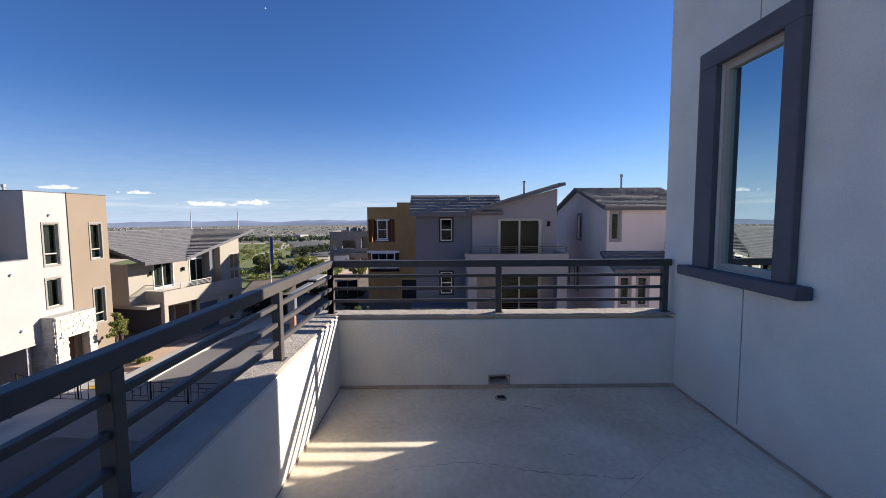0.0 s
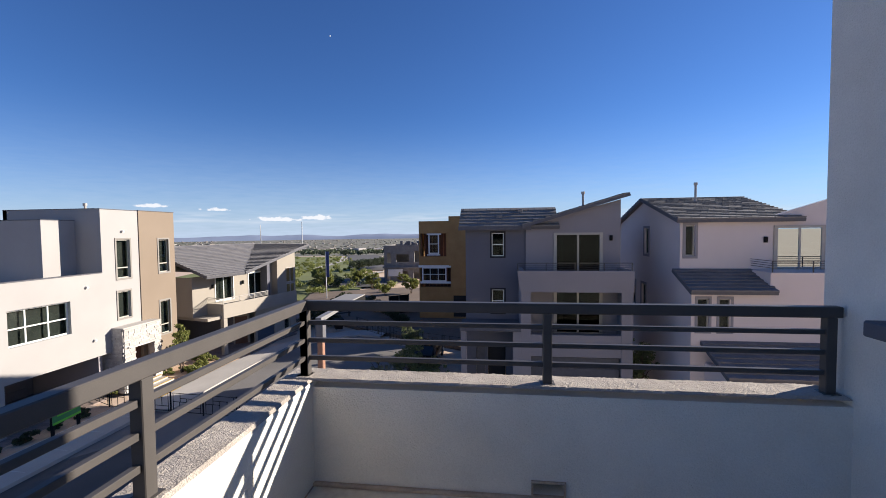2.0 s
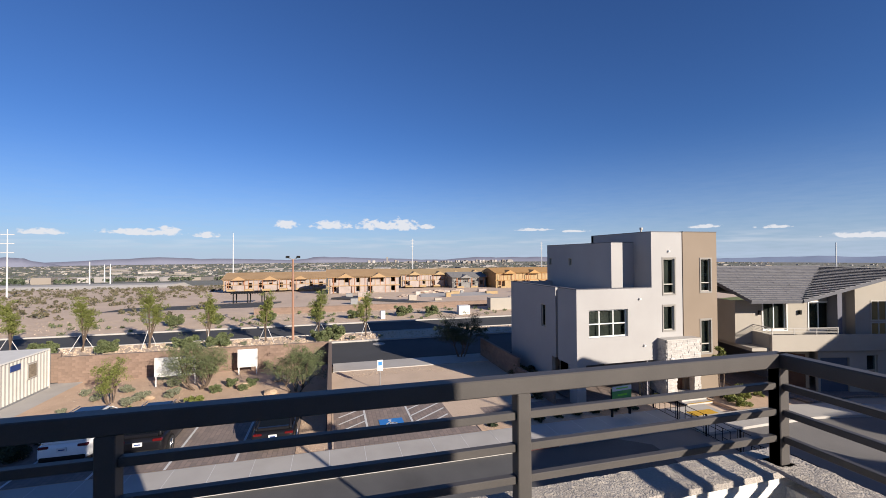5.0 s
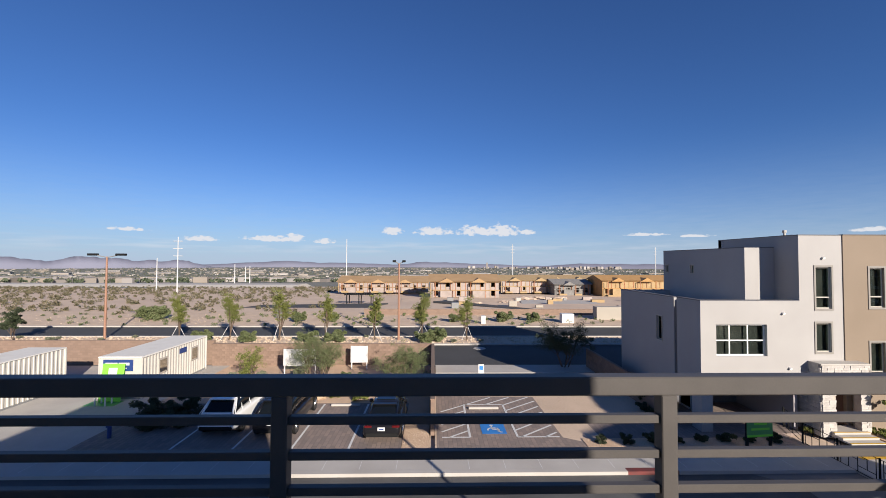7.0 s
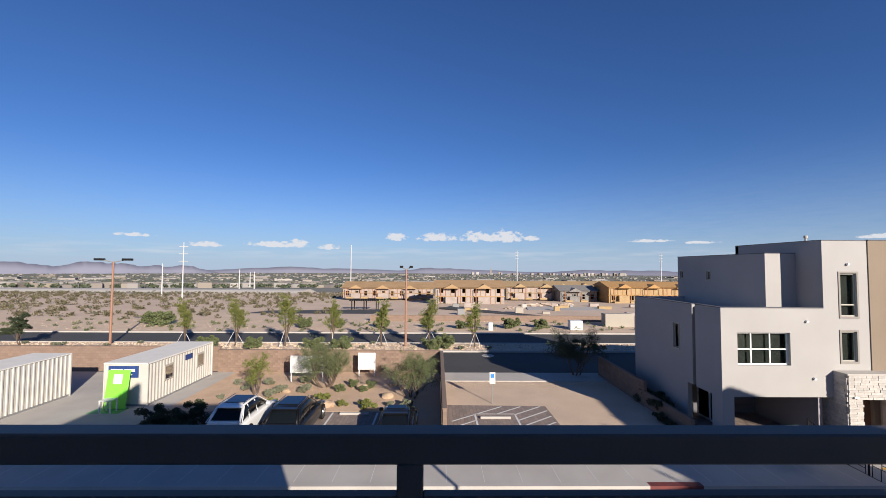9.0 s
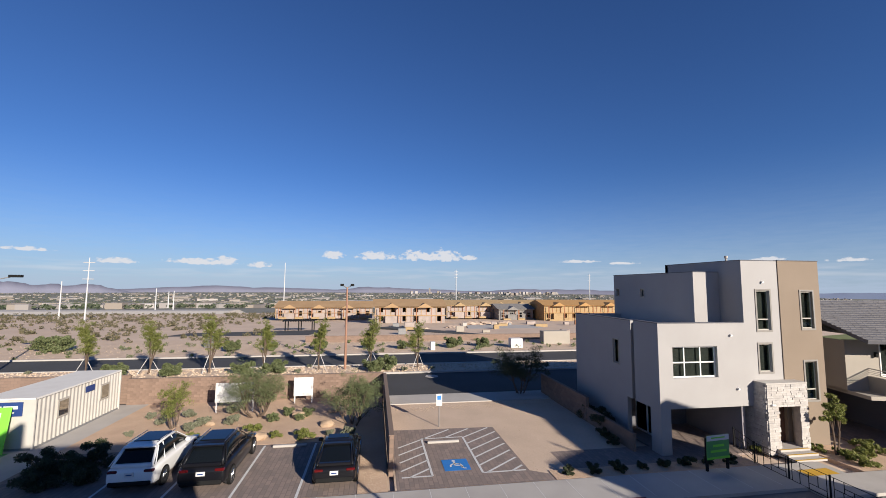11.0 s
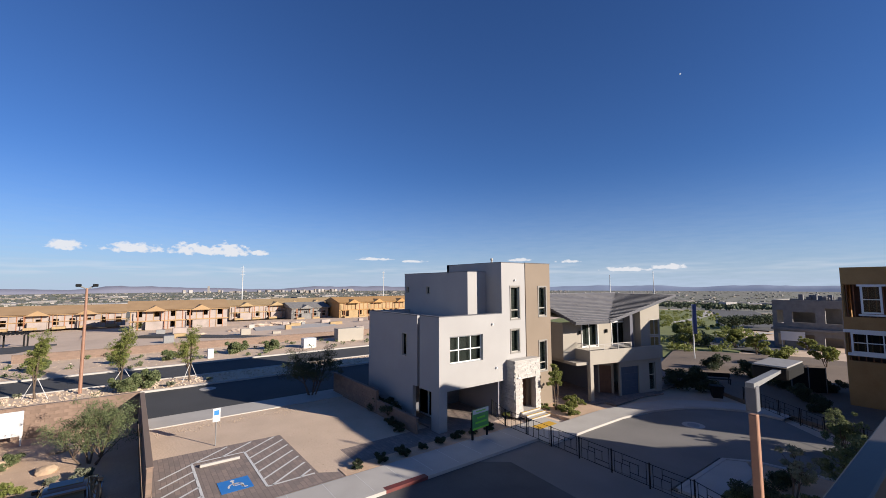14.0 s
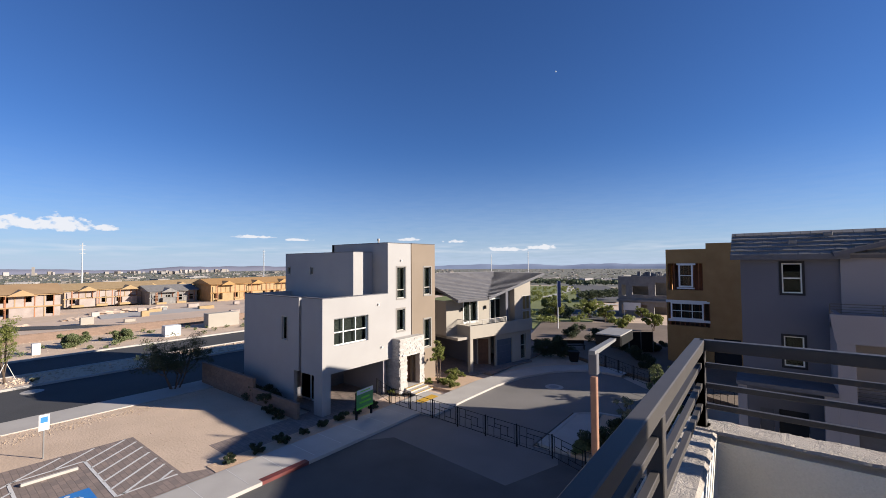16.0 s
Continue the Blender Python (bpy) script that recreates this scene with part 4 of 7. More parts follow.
part("side_wall_east", boxes(((6.34, 24.6, 0), (6.58, 28.9, 8.8))), "lilac_stucco", gh)
part("rear_wall", boxes(((-1.66, 28.9, 0), (6.58, 29.1, 8.8))), "grey_stucco", gh)
for z0, z1 in ((6.15, 8.5), (3.05, 5.4)):
    fr = part("sliding_door", boxes(((3.12, 24.28, z0), (3.28, 24.36, z1)), ((5.5, 24.28, z0), (5.66, 24.36, z1)), ((3.28, 24.28, z1 - 0.12), (5.5, 24.36, z1)), ((4.34, 24.30, z0), (4.44, 24.36, z1 - 0.12)), ((3.28, 24.28, z0), (5.5, 24.36, z0 + 0.07))), "vinyl", gh)
    part("pane", boxes(((3.28, 24.33, z0 + 0.07), (4.34, 24.336, z1 - 0.12)), ((4.44, 24.34, z0 + 0.07), (5.5, 24.346, z1 - 0.12))), "door_glass", fr)
    # Pale strip stands in for the light reflection in the left pane
    part("blind", boxes(((3.28, 24.352, z0 + 0.07), (3.62, 24.357, z1 - 0.12))), "cream_stucco", fr, "pale strip in place of a reflection")
    # Dark sheet in place of the unlit room behind the sliding door
    part("dark_room", boxes(((3.62, 24.350, z0 + 0.07), (5.5, 24.355, z1 - 0.12))), "dark", fr)
wall_lamp(gh, (6.08, 24.30, 8.2))
for z0, z1 in ((5.95, 6.12), (2.75, 2.95)):
    part("balcony_floor", boxes(((1.25, 22.6, z0), (6.6, 24.36, z1))), "lilac_stucco", gh)
bm = bmesh.new()
prism(bm, [(1.08, 6.62), (6.68, 6.62), (6.68, 5.55), (1.25, 5.55), (1.2, 5.7)], 22.4, 22.6)
part("balcony_parapet", bm, "lilac_stucco", gh)
for x0, x1 in ((1.25, 1.43), (6.45, 6.64)):
    part("balcony_parapet", boxes(((x0, 22.6, 5.55), (x1, 24.36, 6.62))), "lilac_stucco", gh)
bm = bmesh.new()
for z in (6.70, 6.80, 6.90):
    bar(bm, (1.1, 22.5, z), (6.6, 22.5, z), 0.014, 4)
bar(bm, (1.1, 22.5, 7.0), (6.6, 22.5, 7.0), 0.026, 4)
for x in (1.1, 2.5, 3.9, 5.3, 6.6):
    bar(bm, (x, 22.5, 6.6), (x, 22.5, 7.0), 0.026, 4)
part("balcony_rail", bm, "rail", gh)
for a, b in (((1.25, 22.42, 0), (1.75, 22.62, 5.55)), ((6.1, 22.42, 0), (6.64, 22.62, 5.55))):
    part("pillar", boxes((a, b), bevel=0.01), "lilac_stucco", gh)
for a, b in (((1.25, 22.62, 0), (1.45, 24.36, 5.55)), ((6.45, 22.62, 0), (6.64, 24.36, 5.55))):
    part("balcony_side", boxes((a, b)), "lilac_stucco", gh)
part("lower_parapet", boxes(((1.75, 22.45, 2.3), (6.1, 22.6, 3.4))), "lilac_stucco", gh)
bm = bmesh.new()
for z in (3.55, 3.68, 3.81):
    bar(bm, (1.75, 22.5, z), (6.1, 22.5, z), 0.014, 4)
bar(bm, (1.75, 22.5, 3.94), (6.1, 22.5, 3.94), 0.026, 4)
part("balcony_rail", bm, "rail", gh)
part("garage_door", boxes(*[((1.75, 22.7, 0.03 + k * 0.55), (6.1, 22.75, 0.56 + k * 0.55)) for k in range(4)], bevel=0.01), "trim_dark", gh)
tiled("roof_tiles", gh, (-2.0, 24.1, 8.85), (1, 0, 0), (0, 1.7, 1.09), 5.4, 2.02, "roof_tile")
tiled("roof_tiles", gh, (3.4, 29.2, 8.85), (-1, 0, 0), (0, -3.4, 1.09), 5.4, 3.57, "roof_tile")
tiled("roof_tiles", gh, (1.4, 23.95, 8.92), (0, 1, 0), (5.5, 0, 1.62), 3.6, 5.75, "roof_tile")
part("fascia", boxes(((-2.02, 24.06, 8.68), (1.9, 24.1, 8.9))), "trim_dark", gh)
part("porch_roof", boxes(((-1.85, 22.3, 3.55), (1.25, 24.5, 3.72)), bevel=0.01), "trim_dark", gh)
for lo, hi in (((-1.8, 22.4, 0), (-1.5, 22.7, 3.55)), ((0.85, 22.4, 0), (1.25, 22.6, 3.55))):
    part("porch_post", boxes((lo, hi), bevel=0.01), "lilac_stucco", gh)
vent_pipe(gh, 4.9, 25.6, 9.9, 0.75)
for x, y, z in ((0.2, 24.9, 9.36), (1.4, 25.4, 9.68)):
    part("roof_vent", boxes(((x - 0.15, y - 0.1, z), (x + 0.15, y + 0.1, z + 0.18)), bevel=0.02), "roof_tile", gh)

# ---------------------------------------------------------------- pink house
ph = empty("house", "pale pink stucco house with grey tiled gable roofs", "house", pose(12, 22.5, 0))
ph.matrix_world = Matrix()
wall_with_holes("front_wall", ph, (8.76, 22.5, 0), E1, S, 3.3, 9.1, 0.25, [(0.25, 7.35, 0.66, 8.8)], "pink_stucco")
window(ph, (8.76, 22.5, 0), E1, S, (0.25, 7.35, 0.66, 8.8), "vinyl", 0.08, w=0.05, trim=0.13, trim_mat="lilac_stucco")
wall_with_holes("side_wall", ph, (8.76, 31.8, 0), (0, -1, 0), (-1, 0, 0), 9.05, 9.1, 0.25, [(4.6, 7.2, 5.3, 8.7), (4.2, 3.9, 4.9, 5.4), (2.4, 3.9, 3.1, 5.4)], "pink_stucco")
for r in ((4.6, 7.2, 5.3, 8.7), (4.2, 3.9, 4.9, 5.4), (2.4, 3.9, 3.1, 5.4)):
    window(ph, (8.76, 31.8, 0), (0, -1, 0), (-1, 0, 0), r, "vinyl", 0.08, w=0.06, trim=0.13, trim_mat="lilac_stucco")
bm = bmesh.new()
prism(bm, [(22.5, 9.1), (31.8, 9.1), (27.2, 10.42)], 8.76, 9.0, "x")
part("gable", bm, "pink_stucco", ph)
tiled("roof_tiles", ph, (8.5, 22.15, 9.08), (1, 0, 0), (0, 5.05, 1.36), 5.5, 5.25, "roof_tile")
tiled("roof_tiles", ph, (14.0, 32.2, 9.08), (-1, 0, 0), (0, -5.0, 1.36), 5.5, 5.2, "roof_tile")
part("bargeboard", boxes(((8.46, 22.1, 9.0), (8.5, 22.2, 9.2))), "trim_dark", ph)
bm = bmesh.new()
prism(bm, [(12.06, 0), (20, 0), (20, 9.6), (16.5, 10.35), (12.5, 9.1), (12.06, 9.1)], 22.5, 22.75)
part("wing_wall", bm, "pink_stucco", ph)
fr = part("sliding_door", boxes(((12.85, 22.42, 6.7), (13.0, 22.5, 8.75)), ((14.85, 22.42, 6.7), (15.0, 22.5, 8.75)), ((13.0, 22.42, 8.63), (14.85, 22.5, 8.75)), ((13.9, 22.43, 6.7), (13.98, 22.5, 8.63))), "vinyl", ph)
part("pane", boxes(((13.0, 22.46, 6.7), (14.85, 22.466, 8.63))), "coated_glass", fr)
# Dark sheet stands for the unlit room behind this door
part("dark_room", boxes(((13.0, 22.49, 6.7), (14.85, 22.497, 8.63))), "dark", fr)
wall_lamp(ph, (12.5, 22.45, 8.1))
bm = bmesh.new()
for z in (6.9, 7.0, 7.1):
    bar(bm, (11.9, 20.95, z), (18, 20.95, z), 0.014, 4)
bar(bm, (11.9, 20.95, 7.2), (18, 20.95, 7.2), 0.026, 4)
for x in (11.9, 13.5, 15.1, 16.7, 18):
    bar(bm, (x, 20.95, 6.7), (x, 20.95, 7.2), 0.026, 4)
for z in (6.9, 7.0, 7.1, 7.2):
    bar(bm, (11.9, 20.95, z), (11.9, 22.5, z), 0.016, 4)
part("balcony_rail", bm, "rail", ph)
part("balcony_block", boxes(((11.8, 20.9, 0), (20, 22.5, 6.7))), "pink_stucco", ph)
wall_with_holes("bay_wall", ph, (8.6, 20.9, 0), E1, S, 3.2, 5.95, 0.2, [(0.25, 4.1, 0.75, 5.55), (1.15, 4.1, 1.6, 5.55)], "pink_stucco")
part("bay_side", boxes(((8.6, 21.1, 0), (8.8, 22.5, 6.2))), "pink_stucco", ph)
for a in (0.25, 1.15):
    window(ph, (8.6, 20.9, 0), E1, S, (a, 4.1, a + 0.48, 5.55), "vinyl", 0.06, w=0.05, trim=0.1, trim_mat="lilac_stucco")
tiled("roof_tiles", ph, (8.42, 20.5, 5.92), (1, 0, 0), (0, 2.0, 0.8), 3.5, 2.15, "roof_slate")
tiled("roof_tiles", ph, (9.0, 18.6, 2.75), (1, 0, 0), (0, 2.3, 0.9), 5.2, 2.5, "roof_slate")
part("garage_front", boxes(((9.2, 18.9, 0), (14.0, 20.9, 2.7))), "pink_stucco", ph)
part("garage_door", boxes(*[((9.9, 18.84, 0.03 + k * 0.55), (13.2, 18.895, 0.56 + k * 0.55)) for k in range(4)], bevel=0.01), "cream_stucco", ph)
# rear wing, its roof falling to the back
bm = bmesh.new()
prism(bm, [(31.82, 0), (37.0, 0), (37.0, 7.0), (31.82, 8.9)], 8.76, 19.0, "x")
part("rear_wing", bm, "pink_stucco", ph)
tiled("roof_tiles", ph, (19.2, 37.3, 6.93), (-1, 0, 0), (0, -5.45, 2.0), 10.6, 5.75, "roof_tile")
vent_pipe(ph, 11.0, 26.0, 10.1, 0.95)

# ---------------------------------------------------------------- houses being built
oh = empty("house", "unfinished house sheathed in orange strand board", "house", pose(-5, 41.3, 0))
oh.matrix_world = Matrix()
OX = -7.45
wall_with_holes("sheathing", oh, (OX, 41.3, 0), E1, S, 2.96, 9.65, 0.15, [(0.1, 6.2, 2.7, 8.45), (0.05, 3.2, 2.96, 5.3)], "osb")
wall_with_holes("sheathing", oh, (OX + 2.96, 41.15, 0), E1, S, 3.4, 10.1, 0.15, [(-1, 3.2, 0.2, 5.3), (0.4, 0.3, 2.2, 2.4)], "osb")
part("sheathing", boxes(((-1.09, 41.15, 0), (7.5, 41.3, 10.1))), "osb", oh)
# Dark sheet fills the opening in place of the shaded inside
part("dark_room", boxes(((OX + 3.2, 41.31, 0.1), (OX + 5.4, 41.34, 2.6))), "dark", oh)
part("sheathing", boxes(((OX, 41.45, 0), (OX + 0.15, 50, 9.65)), ((OX, 49.8, 0), (-1, 50, 9.65))), "osb", oh)
part("floor", boxes(((OX + 0.15, 41.45, 5.75), (-1, 49.8, 6.05)), ((OX + 0.15, 41.45, 2.7), (-1, 49.8, 3.0)), ((OX + 0.15, 41.45, 9.0), (-1, 49.8, 9.1))), "osb", oh)
for z0, z1 in ((6.05, 9.0), (3.0, 5.75)):
    for k in range(9):
        x = OX + 0.2 + 0.36 * k
        part("stud", boxes(((x, 41.5, z0), (x + 0.05, 41.62, z1))), "lumber", oh)
    part("inner_wall", boxes(((OX + 0.2, 43.2, z0), (-1.2, 43.3, z1))), "brown_door", oh)
for (a, b, c, d), n_bars in (((0.95, 6.45, 2.0, 8.4), ()), ((0.3, 3.75, 2.7, 5.15), (0.33, 0.66))):
    fr = window(oh, (OX, 41.3, 0), E1, S, (a, b, c, d), "white_vinyl", -0.04, n_bars, (0.5,), 0.12, room=False)
for lo, hi in (((-0.05, 5.12), (3.3, 5.34)), ((0.1, 3.55), (3.4, 3.75)), ((0.8, 8.32), (2.2, 8.45)), ((0.8, 6.3), (2.1, 6.42))):
    part("flashing", boxes(((OX + lo[0], 41.24, lo[1]), (OX + hi[0], 41.3, hi[1]))), "white_vinyl", oh, "white window flashing tape")

uh = empty("house", "half-built house with bare timber framing behind", "house", pose(7, 33, 0))
uh.matrix_world = Matrix()
# The unseen rear wall is raised to 10.4 to shade the forecourt
part("sheathing", boxes(((8.05, 39.8, 0), (9.8, 39.95, 9.2)), ((7.9, 43.6, 0), (8.05, 45, 9.2)), ((7.9, 45, 0), (8.05, 52, 10.4)), ((9.65, 39.95, 0), (9.8, 52, 9.2))), "osb", uh)
for k in range(9):
    part("stud", boxes(((7.9, 39.8 + 0.42 * k, 0), (8.04, 39.9 + 0.42 * k, 9.2))), "lumber", uh)
for z in (3.0, 6.1, 9.0):
    part("floor", boxes(((7.95, 39.95, z), (9.65, 52, z + 0.2))), "lumber", uh)

fh = empty("house", "unfinished grey rendered block with open floors", "house", pose(-16, 74, 0))
fh.matrix_world = Matrix()
wall_with_holes("front_wall", fh, (-20.0, 74, -2), E1, S, 7.5, 8.2, 0.3, [(2.2, 5.2, 4.6, 6.6), (5.6, 5.2, 7.2, 7.2), (2.6, 2.2, 4.4, 3.6), (5.4, 0.4, 7.2, 3.4), (0.5, 5.0, 1.2, 6.8), (0.5, 2.0, 1.2, 3.6)], "roof_tile")
part("slab", boxes(((-20.2, 73.6, 2.1), (-12.3, 82, 2.4)), ((-20.0, 74.3, 5.6), (-12.5, 82, 5.8)), ((-20.0, 74.3, -2), (-12.5, 82, -1.9))), "roof_tile", fh)
part("rear_wall", boxes(((-20, 81.7, -2), (-12.5, 82, 6.2)), ((-20, 74.3, -2), (-19.7, 81.7, 6.2))), "roof_tile", fh)
rnd = random.Random(5)
for k in range(14):
    x, y = rnd.uniform(-17.5, -12.6), rnd.uniform(74.4, 77)
    part("roof_tile_stack", boxes(((x, y, 6.2), (x + 0.5, y + 0.4, 6.2 + rnd.uniform(0.4, 0.8))), bevel=0.03), "roof_slate", fh)


def apartment(x, y0, y1, deep, zb, h, wall, roof, label, storeys=1):
    """A long two-storey block being framed: wrapped walls with window holes and a shallow sheathed roof."""
    e = empty("apartment_block", label, "building", pose(x, (y0 + y1) / 2, zb))
    e.matrix_world = Matrix()
    L = y1 - y0
    hs = []
    n = max(2, int(L / 2.8))
    for s in range(storeys):
        for k in range(n):
            c = (k + 0.5) * L / n
            hs.append((c - 0.55, 0.9 + s * h * 0.5, c + 0.55, 2.4 + s * h * 0.5))
    wall_with_holes("front_wall", e, (x, y0, zb), (0, 1, 0), (1, 0, 0), L, h, 0.3, hs, wall)
    part("side_wall", boxes(((x - deep, y0, zb), (x - 0.3, y0 + 0.3, zb + h)), ((x - deep, y1 - 0.3, zb), (x - 0.3, y1, zb + h)), ((x - deep, y0 + 0.3, zb), (x - deep + 0.3, y1 - 0.3, zb + h))), roof, e)
    part("band", boxes(((x, y0 - 0.2, zb + h * 0.47), (x + 0.25, y1 + 0.2, zb + h * 0.52)), ((x, y0 - 0.2, zb + h - 0.25), (x + 0.6, y1 + 0.2, zb + h))), roof, e)
    for k in range(int(L / 1.4) + 1):
        part("stud", boxes(((x, y0 + 1.4 * k, zb), (x + 0.09, y0 + 1.4 * k + 0.16, zb + h))), "lumber" if k % 3 else roof, e)
    for k in range(int(L / 5)):
        yy = y0 + 1.2 + 5 * k
        part("porch_board", boxes(((x + 0.1, yy, zb), (x + 1.6, yy + 2.4, zb + 0.55))), "new_wood", e)
        part("porch_post", boxes(((x + 1.45, yy, zb + 0.55), (x + 1.6, yy + 0.15, zb + h - 0.2))), "lumber", e)
    bm = bmesh.new()
    prism(bm, [(x + 0.9, zb + h), (x - deep - 0.6, zb + h), (x - deep * 0.5, zb + h + deep * 0.13)], y0 - 0.6, y1 + 0.6)
    part("roof", bm, roof, e)
    for k in range(max(1, int(L / 9))):
        yy = y0 + (k + 0.5) * 9
        if yy + 2 < y1:
            bm = bmesh.new()
            prism(bm, [(yy - 2.2, zb + h - 0.3), (yy + 2.2, zb + h - 0.3), (yy, zb + h + 0.9)], x - 3, x + 1.6, "x")
            part("gable", bm, roof, e)
            part("bay", boxes(((x, yy - 1.7, zb), (x + 1.2, yy + 1.7, zb + h * 0.48))), wall, e)
    return e


apartment(-140, -30, 0.3, 14, -2.0, 3.6, "house_wrap", "roof_board", "long unfinished apartment block with pale board roof")
apartment(-116, 1.2, 20.5, 14, -2.0, 5.0, "house_wrap", "roof_board", "unfinished apartment block with timber gables and wrapped walls", 2)
apartment(-142, 25.5, 45, 12, -2.2, 4.4, "house_wrap", "new_wood", "unfinished apartment block with yellow board roof")
apartment(-165, 38, 74, 12, -3.0, 4.6, "house_wrap", "new_wood", "unfinished apartment block with patchy sheathing")
apartment(-135, 42, 54, 12, -2.4, 3.6, "roof_tile", "roof_tile", "single grey roofed site building")
apartment(-128, 55, 90, 12, -2.2, 5.0, "new_wood", "osb", "unfinished apartment block of bare strand board")


# ---------------------------------------------------------------- parking
def stripe(bm, a, b, w, z=0.022):
    a, b = Vector((*a, z)), Vector((*b, z))
    s = (b - a).normalized().cross(Vector((0, 0, 1))) * (w / 2)
    lo = [bm.verts.new(p) for p in (a - s, b - s, b + s, a + s)]
    bm.faces.new(lo)


def lines(name, segs, w, label, z=0.024):
    bm = bmesh.new()
    for a, b in segs:
        stripe(bm, a, b, w, z)
    bmesh.ops.recalc_face_normals(bm, faces=bm.faces)
    for f in bm.faces:
        if f.normal.z < 0:
            f.normal_flip()
    tagged(mesh_object(name, bm, "paint"), label, "marking", "", "structure")


for y in (-9.9, -7.1, -4.45, -1.85):
    lines("bay_line", [((-24.9, y), (-19.0, y))], 0.11, "white painted parking bay line")
# accessible bay: the box, the two hatched aisles
x0, x1, xb, ya, yb, yc, yd = -26.0, -20.15, -24.7, 2.45, 3.82, 6.15, 8.2
hatch = []
for k in range(13):
    c, run = -23.55 + k * 0.92, []
    for i in range(231):
        y = ya + (yd - ya) * i / 230
        x = c - 0.78 * (y - ya)
        if x0 <= x <= x1 and not (x > xb and yb < y < yc):
            run.append((x, y))
        if run and (i == 230 or run[-1] != (x, y)):
            if len(run) > 8:
                hatch.append((run[0], run[-1]))
            run = []
lines("hatched_lines", [((x1, ya), (x1, yb)), ((x1, yc), (x1, yd)), ((xb, yb), (x1, yb)), ((xb, yc), (x1, yc)), ((xb, yb), (xb, yc))] + hatch, 0.11, "white painted hatching of the accessible bay")
for y0, y1, x in ((-4.0, -2.3, -24.6), (4.07, 5.8, -24.0), (-9.3, -7.7, -24.6), (-6.6, -5.0, -24.6), (-1.4, 0.3, -24.6)):
    bm = boxes(((-0.08, y0, 0), (0.08, y1, 0.12)), bevel=0.02)
    w = mesh_object("wheel_stop", bm, "concrete")
    w.location = (x, 0, 0.012)
    tagged(w, "pale concrete wheel stop at the bay's end", "wheel stop", "wheel stops")
M["blue_paint"] = material("blue_paint", (0.02, 0.16, 0.50), 0.7, (0.03, 0.2, 0.5), 3, 30, 0.1)
sym = empty("parking_symbol", "blue square with white accessible parking symbol", "marking", pose(-21.15, 5.08, 0.02))
part("square", boxes(((-0.62, -0.62, 0), (0.62, 0.62, 0.004))), "blue_paint", sym)
bm = bmesh.new()
prev = None
for k in range(17):
    a = radians(-20 + 235 * k / 16)
    p, q = (Vector((0.16 + r * math.cos(a + 1.2), r * math.sin(a + 1.2), 0.008)) for r in (0.24, 0.32))
    p, q = bm.verts.new(p), bm.verts.new(q)
    if prev:
        bm.faces.new((prev[0], prev[1], q, p))
    prev = (p, q)
for a, b in (((-0.32, -0.05), (0.08, -0.05)), ((-0.05, -0.05), (-0.05, 0.25)), ((0.08, -0.05), (0.12, 0.22)), ((0.12, 0.2), (0.42, 0.32)), ((0.42, 0.3), (0.42, 0.42))):
    stripe(bm, a, b, 0.08, 0.008)
bmesh.ops.create_circle(bm, cap_ends=True, segments=12, radius=0.09, matrix=pose(-0.42, -0.05, 0.008))
part("emblem", bm, "paint", sym)
lines("pavement_joint", [((-18.8, y), (-16.9, y)) for y in np.arange(-40, 19, 1.5)], 0.02, "dark scored joints across the pavement", 0.1045)
sheet("street_kerb", rect(-16.9, -60, -16.6, 9.9), "concrete", 0.11, 0.25, "pale concrete kerb along the street", category="kerb")
sheet("street_kerb", rect(-16.9, 12.0, -16.6, 19.4), "concrete", 0.11, 0.25, "pale concrete kerb along the street", category="kerb")
sheet("red_kerb", rect(-16.9, 9.9, -16.6, 12.0), "red_paint", 0.11, 0.25, "red painted fire lane kerb", category="kerb")
sheet("gravel_strip", rect(-19.0, -60, -18.8, 19.4), "gravel", 0.03, 0.1, "narrow gravel strip behind the pavement", category="ground")
sheet("gravel_bed", rect(-19.9, 9.2, -19.0, 19.6), "gravel", 0.035, 0.1, "brown gravel bed before the white house", category="ground")
sheet("gravel_corner", rect(-25.1, 0.55, -19.0, 1.8), "gravel", 0.03, 0.1, "loose tan gravel beside the block wall", category="ground")
# pavement round the turning circle, with its kerb
def band_along(name, line, near, far, z, mat, label):
    """A raised strip that follows a line in plan, between two distances to its left."""
    bm = bmesh.new()
    prev = None
    fine = []
    for (ax, ay), (bx, by) in zip(line, line[1:]):
        fine += [Vector((ax + (bx - ax) * k / 4, ay + (by - ay) * k / 4, 0)) for k in range(4)]
    fine.append(Vector((*line[-1], 0)))
    for k, p in enumerate(fine):
        d = (fine[min(k + 3, len(fine) - 1)] - fine[max(k - 3, 0)]).normalized()
        s = Vector((-d.y, d.x, 0))
        row = [bm.verts.new((*(p + s * r).xy, hh)) for r, hh in ((near, z - 0.2), (near, z), (far, z), (far, z - 0.2))]
        if prev:
            for i in range(3):
                bm.faces.new((prev[i], prev[i + 1], row[i + 1], row[i]))
        prev = row
    bmesh.ops.recalc_face_normals(bm, faces=bm.faces)
    tagged(mesh_object(name, bm, mat), label, "pavement", "", "structure")


band_along("pavement_round", KERB_LINE, 0.2, 1.75, 0.10, "concrete", "pale concrete pavement round the turning circle")
band_along("kerb_round", KERB_LINE, 0.0, 0.2, 0.105, "concrete", "pale concrete kerb of the turning circle")
